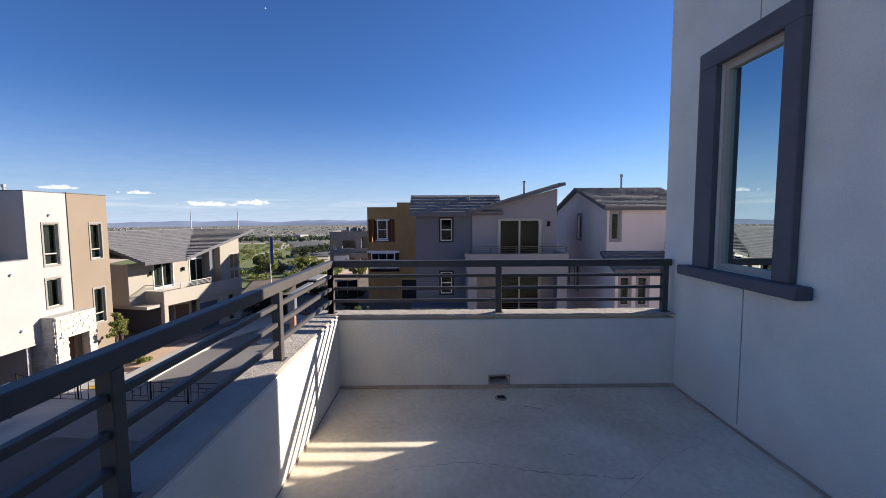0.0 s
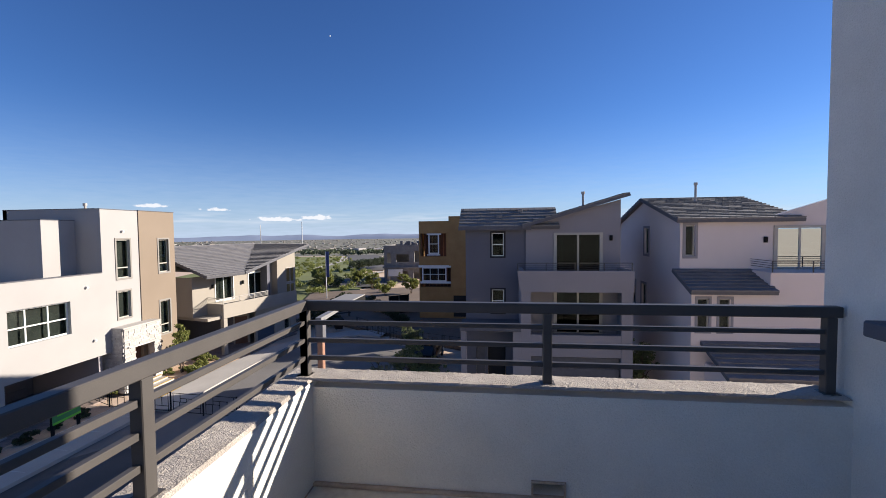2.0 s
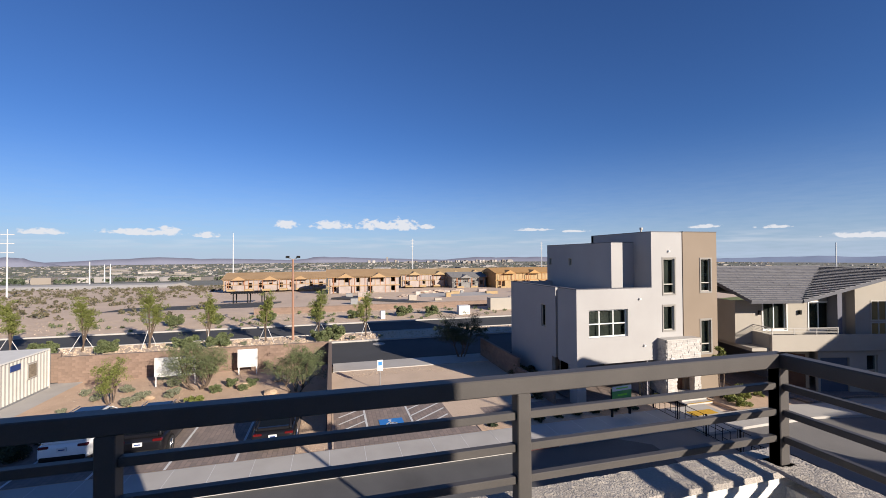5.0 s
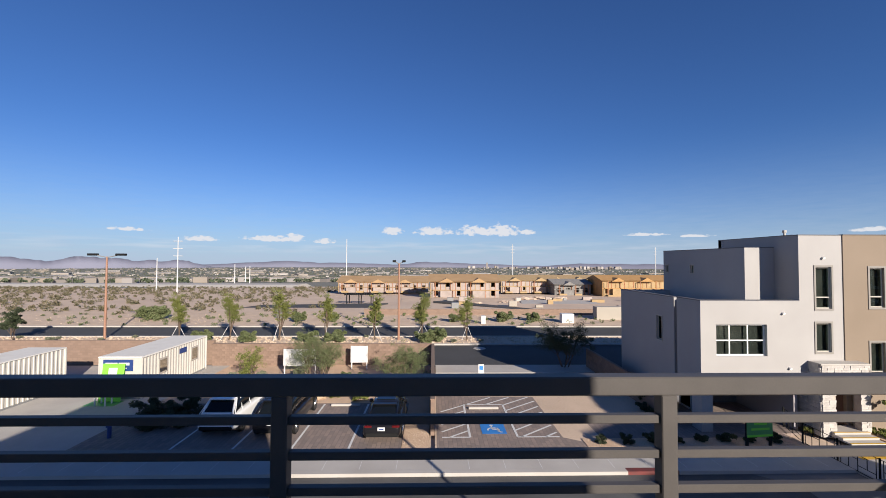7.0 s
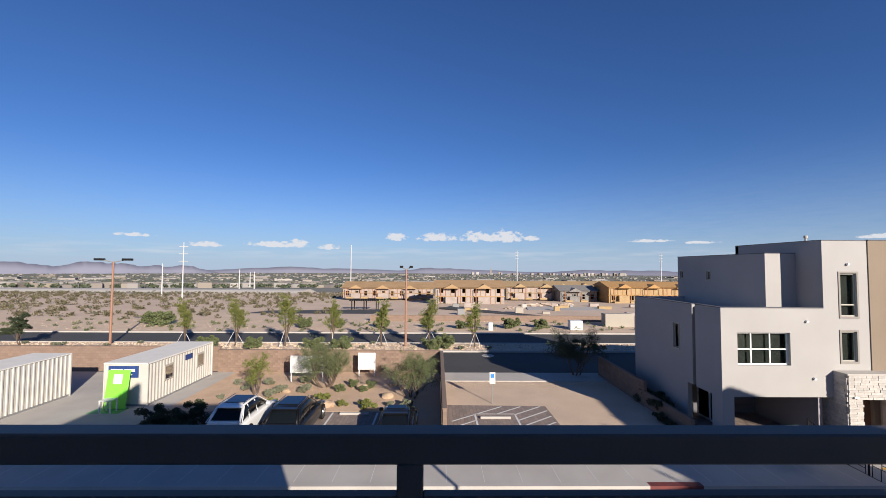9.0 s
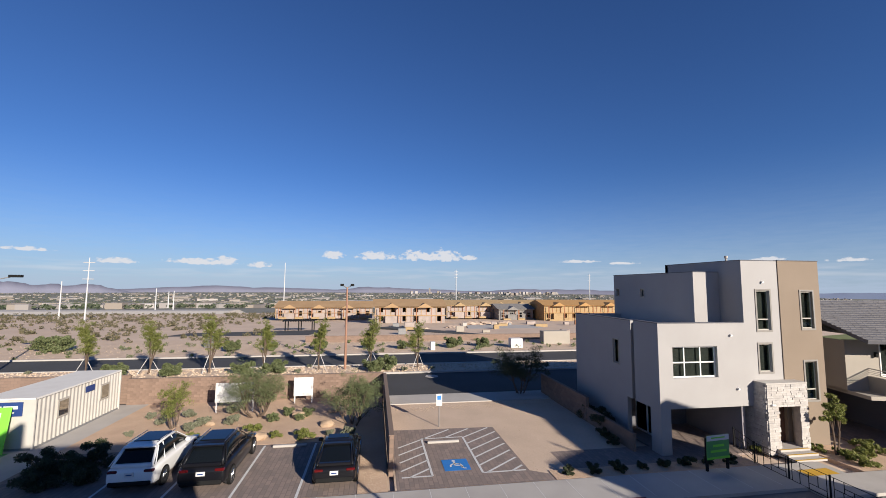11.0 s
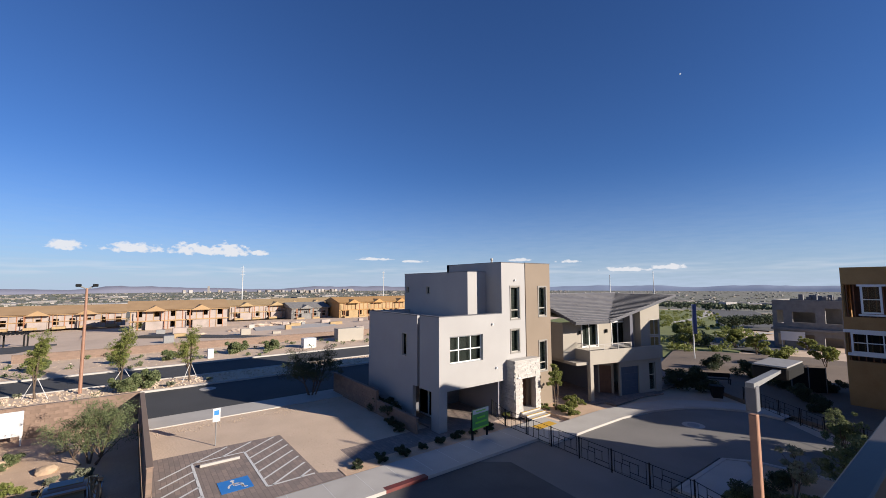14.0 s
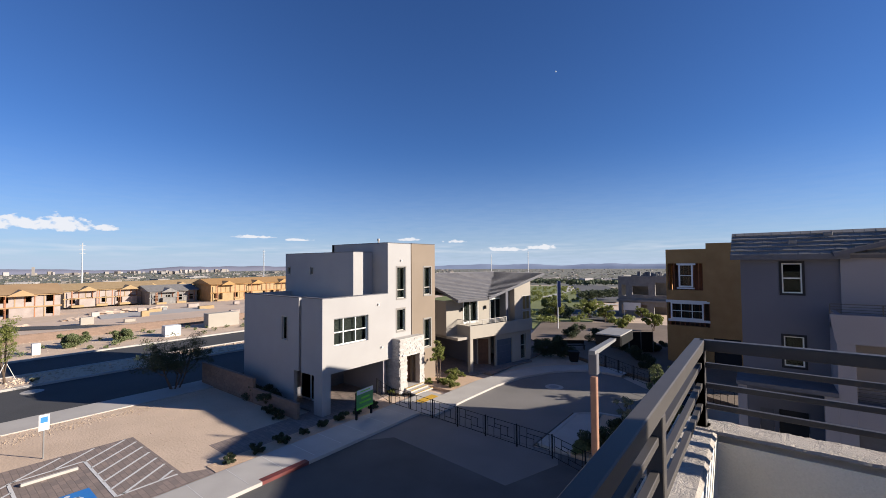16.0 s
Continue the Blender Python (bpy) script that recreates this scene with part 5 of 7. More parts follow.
band_along("kerb_corner", [(-3.6, 26.2), (-6.0, 25.8), (-8.4, 25.4), (-9.5, 24.5), (-9.5, 19.6)], 0.0, 0.2, 0.10, "concrete", "pale concrete kerb at the street corner")
sheet("pavement_corner", [(-9.4, 19.6), (-7.9, 19.6), (-7.9, 23.6), (-8.6, 24.9), (-9.3, 24.4)], "concrete", 0.085, 0.2, "pale concrete pavement at the street corner", category="pavement")
sheet("pavement_link", rect(-18.8, 19.4, -15.9, 22.6), "concrete", 0.085, 0.2, "pale concrete pavement by the porch steps", category="pavement")
sheet("tactile_pad", rect(-18.1, 20.6, -17.0, 22.2), "yellow", 0.095, 0.02, "yellow tactile warning pad in the pavement", category="paving")
sheet("planting_front", rect(-20.6, 23.7, -17.2, 27.5), "gravel", 0.05, 0.2, "gravel bed with young tree by the porch", category="planting bed")
sheet("planting_corner", [(-7.9, 19.6), (-1.9, 19.6), (-1.9, 24.4), (-3.4, 25.9), (-8.2, 25.2), (-7.9, 23.6)], "gravel", 0.06, 0.2, "gravel bed with shrubs at the street corner", category="planting bed")
sheet("driveway_north", rect(-30, 29, -17.6, 46), "paver", 0.005, 0.1, "dark paver forecourt of the cream house", category="paving")
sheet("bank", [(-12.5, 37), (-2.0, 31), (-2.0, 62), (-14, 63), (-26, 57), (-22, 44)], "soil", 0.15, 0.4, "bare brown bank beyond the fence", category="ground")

sheet("street_apron", [(-16.6, 15.0), (-15.6, 16.2), (-9.0, 15.6), (-8.0, 18.4), (-8.4, 19.35), (-16.6, 19.35)], "street_pale", -0.024, 0.1, "pale concrete apron of the street before the fence", category="road")
for x, y, z in ((-12.5, 28.8, -0.02), (-40.9, 6.6, -0.04)):
    mh = empty("manhole", "round manhole lid in a pale concrete collar", "manhole", pose(x, y, z), "manholes")
    bm = bmesh.new()
    bmesh.ops.create_cone(bm, cap_ends=True, segments=28, radius1=0.62, radius2=0.6, depth=0.012, matrix=pose(0, 0, 0.006))
    part("collar", bm, "concrete", mh)
    bm = bmesh.new()
    bmesh.ops.create_cone(bm, cap_ends=True, segments=24, radius1=0.34, radius2=0.33, depth=0.012, matrix=pose(0, 0, 0.014))
    part("lid", bm, "grey_metal", mh, "grey iron lid")

# block walls
for axis in "xy":
    M["block_" + axis + "_piece"] = material("block_" + axis + "_piece", (0.222, 0.152, 0.115), 0.95, (0.183, 0.125, 0.0936), 2.5, 40, 0.6, 0.012, spot=0.14)


def block_wall(name, lo, hi, mat, label, singly=False):
    e = empty(name, label, "wall", kind="structure")
    along = 0 if hi[0] - lo[0] > hi[1] - lo[1] else 1
    if singly:
        inset = 0.012
        core_lo, core_hi = list(lo), list(hi)
        core_lo[1 - along] += inset
        core_hi[1 - along] -= inset
        part("core", boxes((core_lo, core_hi)), mat, e)
        n, rows = round((hi[along] - lo[along]) / 0.4), round(hi[2] / 0.2)
        step, rise, thick = (hi[along] - lo[along]) / n, hi[2] / rows, hi[1 - along] - lo[1 - along]
        meshes = {}
        for length in (1.0, 0.5):
            size = (step * length - 0.012, thick) if along == 0 else (thick, step * length - 0.012)
            first = part("block", boxes(((0, 0, 0), (*size, rise - 0.012)), bevel=0.006), mat + "_piece", e)
            meshes[length] = first.data
            bpy.data.objects.remove(first)
        for r in range(rows):
            spots, u = [], 0.0
            while u < n - 0.01:
                length = 0.5 if (r % 2 and u == 0.0) or n - u < 0.75 else 1.0
                spots.append((u, length))
                u += length
            for u, length in spots:
                b = new("block", meshes[length])
                b.parent = e
                at = [lo[0], lo[1], r * rise + 0.012]
                at[along] += u * step + 0.006
                b.location = at
    else:
        part("blocks", boxes((lo, hi), bevel=0.01), mat, e)
    l2, h2 = (lo[0] - 0.02, lo[1] - 0.02, hi[2]), (hi[0] + 0.02, hi[1] + 0.02, hi[2] + 0.06)
    part("cap", boxes((l2, h2), bevel=0.01), mat, e)


block_wall("block_wall", (-33.9, 1.88, 0), (-20.4, 2.08, 1.74), "block_x", "brown block wall between the lots", True)
block_wall("block_wall", (-34.3, -16, 0), (-34.1, 1.87, 1.74), "block_y", "brown block wall along the road", True)
block_wall("block_wall", (-34.6, -70, 0), (-34.4, -16, 1.95), "block_y", "taller brown block wall behind the yard")
block_wall("block_wall", (-33.5, 14.5, 0), (-26.2, 14.7, 1.45), "block_x", "dark block wall round the patio", True)
block_wall("block_wall", (-26.2, 14.52, 0), (-21.4, 14.68, 0.85), "block_x", "low block wall round the patio")
block_wall("block_wall", (-66.2, -9, -0.5), (-66, 60, 0.9), "block_y", "low tan block wall beyond the road")


# ---------------------------------------------------------------- fences and lamps
def fence(points, label, h=1.05):
    e = empty("fence", label, "fence", pose(points[0][0], points[0][1], 0))
    inv = Matrix.Translation((-points[0][0], -points[0][1], 0))
    for (ax, ay), (bx, by) in zip(points, points[1:]):
        a, b = Vector((ax, ay, 0)), Vector((bx, by, 0))
        n = max(1, round((b - a).length / 1.75))
        for k in range(n):
            p, q = a.lerp(b, k / n), a.lerp(b, (k + 1) / n)
            up = Vector((0, 0, 1))
            bm = bmesh.new()
            bar(bm, p, p + up * h, 0.035, 4)
            o = part("post", bm, "black_metal", e)
            o.matrix_local = inv
            bm = bmesh.new()
            s = lambda f, z: p.lerp(q, f) + up * (z * h)
            for u, v in (((0, 0.95), (1, 0.95)), ((0, 0.1), (1, 0.1)), ((0.08, 0.1), (0.08, 0.95)), ((0.92, 0.1), (0.92, 0.95)), ((0.08, 0.55), (0.5, 0.55)), ((0.5, 0.32), (0.92, 0.32)),
                         ((0.5, 0.1), (0.5, 0.72)), ((0.3, 0.72), (0.75, 0.72)), ((0.3, 0.55), (0.3, 0.95)), ((0.72, 0.32), (0.72, 0.72)), ((0.28, 0.1), (0.28, 0.55))):
                bar(bm, s(*u), s(*v), 0.014, 4)
            o = part("panel", bm, "black_metal", e)
            o.matrix_local = inv
    return e


fence([(-21.2, 20.3), (-19.2, 19.5), (-8.4, 18.75), (-6.7, 18.05), (-3.0, 18.0)], "black metal fence with rectangular pattern across the gate")
fence([(-12.4, 37.0), (-7.2, 32.6), (-2.2, 30.6)], "black metal fence above the turning circle")

lp = empty("street_lamp", "copper brown lamp post with a flat grey arm", "street lamp", pose(-3.48, 9.29, 0))
M["copper"] = material("copper", (0.30, 0.16, 0.10), 0.6, (0.24, 0.125, 0.085), 8, 60, 0.1)
M["white_metal_cover"] = material("cover_metal", (0.30, 0.285, 0.265), 0.6, (0.25, 0.24, 0.22), 8, 60, 0.1)
part("pole", boxes(((-0.06, -0.06, 0), (0.06, 0.06, 6.45)), bevel=0.012), "copper", lp)
part("collar", boxes(((-0.08, -0.08, 6.5), (0.08, 0.08, 6.9)), bevel=0.01), "trim_dark", lp, "dark metal collar")
bm = bmesh.new()
prism(bm, [(-0.1, 6.88), (0.15, 6.88), (1.4, 6.94), (1.4, 6.99), (-0.1, 6.96)], -0.06, 0.06, "x")
part("arm", bm, "grey_metal", lp)
head = part("lamp_head", boxes(((-0.40, 1.35, 6.80), (0.16, 2.40, 7.02)), bevel=0.03), "black_metal", lp, "black box lamp head")
part("head_cover", boxes(((-0.39, 1.36, 7.02), (0.15, 2.39, 7.05)), bevel=0.012), "white_metal_cover", head)


def road_lamp(x, y, h, arms, label):
    e = empty("street_lamp", label, "street lamp", pose(x, y, 0.05), "road lamps")
    bm = bmesh.new()
    bar(bm, (0, 0, 0), (0, 0, h), 0.13, 8, 0.09)
    part("pole", bm, "copper", e)
    for s in arms:
        bm = bmesh.new()
        bar(bm, (0, 0, h - 0.1), (0, s * 1.1, h + 0.15), 0.06, 6)
        part("arm", bm, "grey_metal", e)
        part("lamp_head", boxes(((-0.22, min(s * 1.0, s * 2.0), h + 0.1), (0.22, max(s * 1.0, s * 2.0), h + 0.34)), bevel=0.04), "black_metal", e)


road_lamp(-45.5, -33.5, 8.9, (-1, 1), "tall brown road lamp with two arms")
road_lamp(-45.0, -1.75, 8.3, (-0.35, 0.35), "tall slim brown road lamp on the median")
road_lamp(-55.6, 60, 8.5, (-1, 1), "tall brown road lamp with two arms")

M["steel_pole"] = material("steel_pole", (0.50, 0.50, 0.50), 0.6, (0.42, 0.42, 0.42), 1, 9, 0.1)
for yaw, D, zb, zt, arms in ((121.4, 170, -4, 16.8, 3), (123.4, 190, -5, 9.4, 0), (101.7, 250, -9, 21.4, 0), (78.9, 350, -12, 23, 3), (61.2, 420, -14, 22, 3), (115.4, 300, -10, 6.3, 0), (113.7, 310, -10, 4.8, 0), (114.2, 400, -10, 3.2, 0), (50.5, 500, -16, 24, 3), (26.0, 520, -16, 22, 3), (31, 480, -15, 18, 0)):
    x, y = -0.95 - D * math.sin(radians(yaw)), 1.2 + D * math.cos(radians(yaw))
    e = empty("power_pole", "tall pale steel power line pole", "power pole", pose(x, y, zb), "power poles")
    bm = bmesh.new()
    bar(bm, (0, 0, 0), (0, 0, zt - zb), 0.0012 * D + 0.05, 8, 0.0007 * D)
    part("pole", bm, "steel_pole", e)
    for k in range(arms):
        z = zt - zb - 1.5 - 2.6 * k
        bm = bmesh.new()
        bar(bm, (0, -1.6, z), (0, 1.6, z), 0.12, 6)
        part("cross_arm", bm, "steel_pole", e)


# ---------------------------------------------------------------- site offices
M["white_metal"] = material("white_metal", (0.499, 0.476, 0.429), 0.55, (0.437, 0.413, 0.367), 1.5, 30, 0.1)
M["white_plain"] = material("white_plain", (0.624, 0.616, 0.601), 0.5, (0.577, 0.569, 0.554), 1.5, 30, 0.05)
M["roof_white"] = material("roof_white", (0.671, 0.655, 0.608), 0.9, (0.608, 0.585, 0.538), 1.5, 30, 0.05)
M["navy"] = material("navy", (0.015, 0.04, 0.16), 0.5, (0.02, 0.05, 0.18), 2, 30, 0.05)
M["lime"] = material("lime", (0.20, 0.66, 0.05), 0.5, (0.18, 0.58, 0.05), 2, 30, 0.05)
M["sign_green"] = material("sign_green", (0.08, 0.28, 0.08), 0.5, (0.10, 0.32, 0.10), 2, 30, 0.05)


def container(name, label, m, L, Wd, H, office):
    """A ribbed steel box: local x along its length, one end at x = 0."""
    e = empty(name, label, "container", m)
    part("floor_frame", boxes(((0, 0, 0), (L, Wd, 0.12))), "grey_metal", e)
    part("roof", boxes(((-0.03, -0.03, H), (L + 0.03, Wd + 0.03, H + 0.06)), bevel=0.01), "roof_white", e)
    for y, s in ((0.0, -1), (Wd, 1)):
        bm = bmesh.new()
        pts = []
        n = int(L / 0.3)
        for k in range(n):
            a = k * L / n
            pts += [(a, 0.0), (a + 0.07, 0.0), (a + 0.10, 0.045), (a + 0.22, 0.045)]
        pts.append((L, 0.0))
        lowv = [bm.verts.new((a, y - s * d, 0.12)) for a, d in pts]
        topv = [bm.verts.new((a, y - s * d, H)) for a, d in pts]
        for i in range(len(pts) - 1):
            bm.faces.new((lowv[i], lowv[i + 1], topv[i + 1], topv[i]))
        part("ribbed_side", bm, "white_metal", e)
    part("end_wall", boxes(((0.0, 0.0, 0.12), (0.05, Wd, H)), bevel=0.01), "white_metal", e)
    part("end_wall", boxes(((L - 0.05, 0.0, 0.12), (L, Wd, H)), bevel=0.01), "white_metal", e)
    for x in (0.0, L):
        for y in (0.0, Wd):
            part("corner_post", boxes(((x - 0.04, y - 0.04, 0), (x + 0.04, y + 0.04, H))), "white_metal", e)
    if office:
        part("header_board", boxes(((-0.05, 0.55, 1.72), (-0.01, 2.35, 2.42))), "navy", e, "navy board with white bars")
        bm = bmesh.new()
        box(bm, (-0.06, 0.75, 2.08), (-0.051, 1.4, 2.24)), box(bm, (-0.06, 1.48, 2.08), (-0.051, 2.2, 2.24)), box(bm, (-0.06, 0.9, 1.88), (-0.051, 2.0, 1.93))
        part("board_bars", bm, "white_plain", e)
        part("roof_edge", boxes(((-0.05, -0.05, H - 0.02), (L, -0.03, H + 0.05)), ((-0.05, -0.05, H - 0.02), (-0.03, Wd + 0.05, H + 0.05))), "roof_white", e)
        for x in (1.5, 5.1):
            fr = part("window", boxes(((x, -0.04, 1.1), (x + 0.9, 0.05, 2.1)), bevel=0.01), "vinyl", e)
            part("pane", boxes(((x + 0.1, -0.05, 1.2), (x + 0.8, -0.041, 2.0))), "coated_glass", fr)
        part("side_board", boxes(((3.7, -0.05, 1.95), (4.5, -0.02, 2.3))), "navy", e)
    return e


container("site_office", "ribbed cream site office container with navy board", pose(-26.0, -16.0, 0, 0, 0, 180), 7.2, 2.6, 2.55, True)
container("storage_container", "ribbed white storage container in the yard", pose(-28.0, -24.85, 0), 12.0, 2.45, 2.7, False)
bd = empty("display_board", "leaning lime green board with white panel", "board", pose(-25.45, -17.55, 0))
bm = boxes(((-0.03, -0.66, 0.03), (0.03, 0.66, 2.25)), bevel=0.02)
o = part("board", bm, "lime", bd)
o.matrix_local = pose(0, 0, 0, 0, -9, 0)
o2 = part("panel", boxes(((0.035, -0.26, 1.45), (0.045, 0.26, 2.0))), "white_plain", bd)
o2.matrix_local = pose(0, 0, 0, 0, -9, 0)
part("mat", boxes(((-0.2, -1.0, 0.012), (0.75, 0.8, 0.02))), "sign_green", bd, "green mat on the ground")
tb = empty("side_table", "small white plastic table by the green board", "table", pose(-24.95, -17.5, 0.02))
part("tabletop", boxes(((-0.3, -0.35, 0.68), (0.3, 0.35, 0.73)), bevel=0.02), "white_plain", tb)
for x in (-0.25, 0.25):
    for y in (-0.3, 0.3):
        part("leg", boxes(((x - 0.03, y - 0.03, 0), (x + 0.03, y + 0.03, 0.68))), "white_plain", tb)
hy = empty("utility_post", "dark blue utility post in the shade", "post", pose(-20.35, -13.6, 0.0))
bm = bmesh.new()
bar(bm, (0, 0, 0), (0, 0, 0.75), 0.09, 10)
bar(bm, (0, 0, 0.75), (0, 0, 0.95), 0.14, 10, 0.05)
part("barrel", bm, "navy", hy)
bm = bmesh.new()
bar(bm, (-0.18, 0, 0.6), (0.18, 0, 0.6), 0.05, 8)
part("outlet", bm, "navy", hy)


def board_sign(x, y, w, h, z, turn, label):
    e = empty("sign", label, "sign", pose(x, y, 0, 0, 0, turn), "boards on posts")
    for s in (0.02, w - 0.09):
        part("post", boxes(((-0.04, s, 0), (0.03, s + 0.08, z + h))), "white_plain", e)
    part("board", boxes(((0.03, -0.02, z), (0.06, w + 0.02, z + h))), "white_plain", e)


board_sign(-31.3, -9.2, 2.4, 1.25, 0.7, 0, "blank white board on two white posts")
board_sign(-32.9, -4.5, 1.3, 1.3, 0.55, 0, "square white board on two white posts")
gs = empty("site_sign", "green and white sales sign on black posts", "sign", pose(-18.6, 16.35, 0, 0, 0, 6))
for y in (0.0, 1.2):
    part("post", boxes(((-0.05, y - 0.05, 0), (0.04, y + 0.05, 1.55))), "black_metal", gs)
part("board", boxes(((0.04, -0.05, 0.62), (0.08, 1.25, 1.68)), bevel=0.005), "sign_green", gs)
part("white_band", boxes(((0.081, -0.05, 1.44), (0.086, 1.25, 1.68))), "white_plain", gs)
part("yellow_band", boxes(((0.081, -0.05, 0.62), (0.086, 1.25, 0.72))), "lime", gs)
part("bars", boxes(((0.082, 0.3, 1.16), (0.087, 0.95, 1.26)), ((0.082, 0.15, 0.92), (0.087, 1.08, 1.02)), ((0.087, 0.2, 1.54), (0.09, 1.0, 1.6))), "lime", gs)
ps = empty("parking_sign", "small white and blue parking sign on a thin post", "sign", pose(-26.6, 5.1, 0))
bm = bmesh.new()
bar(bm, (0, 0, 0), (0, 0, 1.75), 0.03, 6)
part("post", bm, "grey_metal", ps)
part("plate", boxes(((0.03, -0.18, 1.25), (0.045, 0.18, 1.95)), bevel=0.004), "white_plain", ps)
part("emblem", boxes(((0.046, -0.12, 1.6), (0.05, 0.12, 1.85))), "blue_paint", ps)
for x, y, w, d, h, mat, lab in ((-57.2, 20.0, 1.7, 1.2, 1.3, "white_plain", "white utility cabinet beside the road"), (-60.5, 26.2, 4.2, 1.5, 1.9, "cream_stucco", "tan block enclosure beside the road"), (-56.5, 8.6, 0.6, 0.6, 1.1, "white_plain", "small white utility box"), (-62, -21.5, 1.2, 2.6, 1.3, "roof_slate", "dark utility cabinet on the verge")):
    tagged(mesh_object("utility_cabinet", boxes(((x - d, y, 0), (x, y + w, h)), bevel=0.03), mat), lab, "cabinet", "utility cabinets")
pg = empty("pergola", "dark steel pergola beside the building site", "pergola", pose(-92, -17.2, -1.5))
for y in (0, 2.7, 5.4):
    for x in (0, -3):
        part("post", boxes(((x - 0.1, y - 0.1, 0), (x + 0.1, y + 0.1, 2.5))), "black_metal", pg)
part("roof_slats", boxes(*[((-3.4, -0.5 + 0.5 * k, 2.5), (0.4, -0.3 + 0.5 * k, 2.7)) for k in range(13)]), "black_metal", pg)

# trailer, flag, bin and block beyond the turning circle
fl = empty("banner_flag", "tall blue feather flag on a white pole", "flag", pose(-21.7, 52.2, 0))
bm = bmesh.new()
bar(bm, (0, 0, 0), (0, 0, 6.2), 0.06, 6)
part("pole", bm, "white_plain", fl)
part("banner", boxes(((-0.03, -0.01, 2.9), (0.42, 0.01, 6.2)), bevel=0.0), "navy", fl)
bn = empty("waste_bin", "black wheeled bin on the pavement", "bin", pose(-13.9, 36.4, 0.1, 0, 0, 30))
bm = bmesh.new()
prism(bm, [(-0.30, 0), (0.30, 0), (0.42, 0.8), (-0.42, 0.8)], -0.36, 0.36)
part("body", bm, "black_metal", bn)
part("lid", boxes(((-0.45, -0.39, 0.8), (0.45, 0.39, 0.86)), bevel=0.02), "black_metal", bn)


sc = empty("fence_screen", "black fabric screen on steel posts beside the bank", "screen", pose(-10.9, 42.6, 0.1, 0, 0, 35))
for x in (0.0, 1.1, 2.2):
    part("post", boxes(((x - 0.03, -0.03, 0), (x + 0.03, 0.03, 2.0))), "grey_metal", sc)
part("fabric", boxes(((0.03, -0.02, 0.08), (1.07, 0.01, 1.95))), "black_metal", sc)
part("fabric", boxes(((1.13, -0.02, 0.08), (2.17, 0.01, 1.95))), "black_metal", sc)
bc = empty("bench", "dark metal bench beside the bin", "bench", pose(-15.4, 41.0, 0.1, 0, 0, 35))
part("seat", boxes(((-0.9, -0.22, 0.42), (0.9, 0.22, 0.47)), bevel=0.01), "black_metal", bc)
part("backrest", boxes(((-0.9, 0.2, 0.55), (0.9, 0.24, 0.9)), bevel=0.01), "black_metal", bc)
for x in (-0.8, 0.8):
    part("leg", boxes(((x - 0.03, -0.2, 0), (x + 0.03, -0.14, 0.42))), "black_metal", bc)
    part("leg", boxes(((x - 0.03, 0.18, 0), (x + 0.03, 0.24, 0.9))), "black_metal", bc)
bs = empty("sign", "blank white board on two white posts", "sign", pose(-18.6, 71.5, -0.1, 0, 0, -80), "boards on posts")
for y in (0.1, 2.3):
    part("post", boxes(((-0.04, y, 0), (0.03, y + 0.08, 2.2))), "white_plain", bs)
part("board", boxes(((0.03, 0, 1.0), (0.06, 2.5, 2.2))), "white_plain", bs)


# ---------------------------------------------------------------- cars
def soften(ob, crease=0.0):
    """Rounds a body; crease keeps its cross edges firm."""
    md = ob.modifiers.new("round", "SUBSURF")
    md.levels = md.render_levels = 2
    if crease:
        at = ob.data.attributes.new("crease_edge", "FLOAT", "EDGE")
        at.data.foreach_set("value", [crease] * len(ob.data.edges))


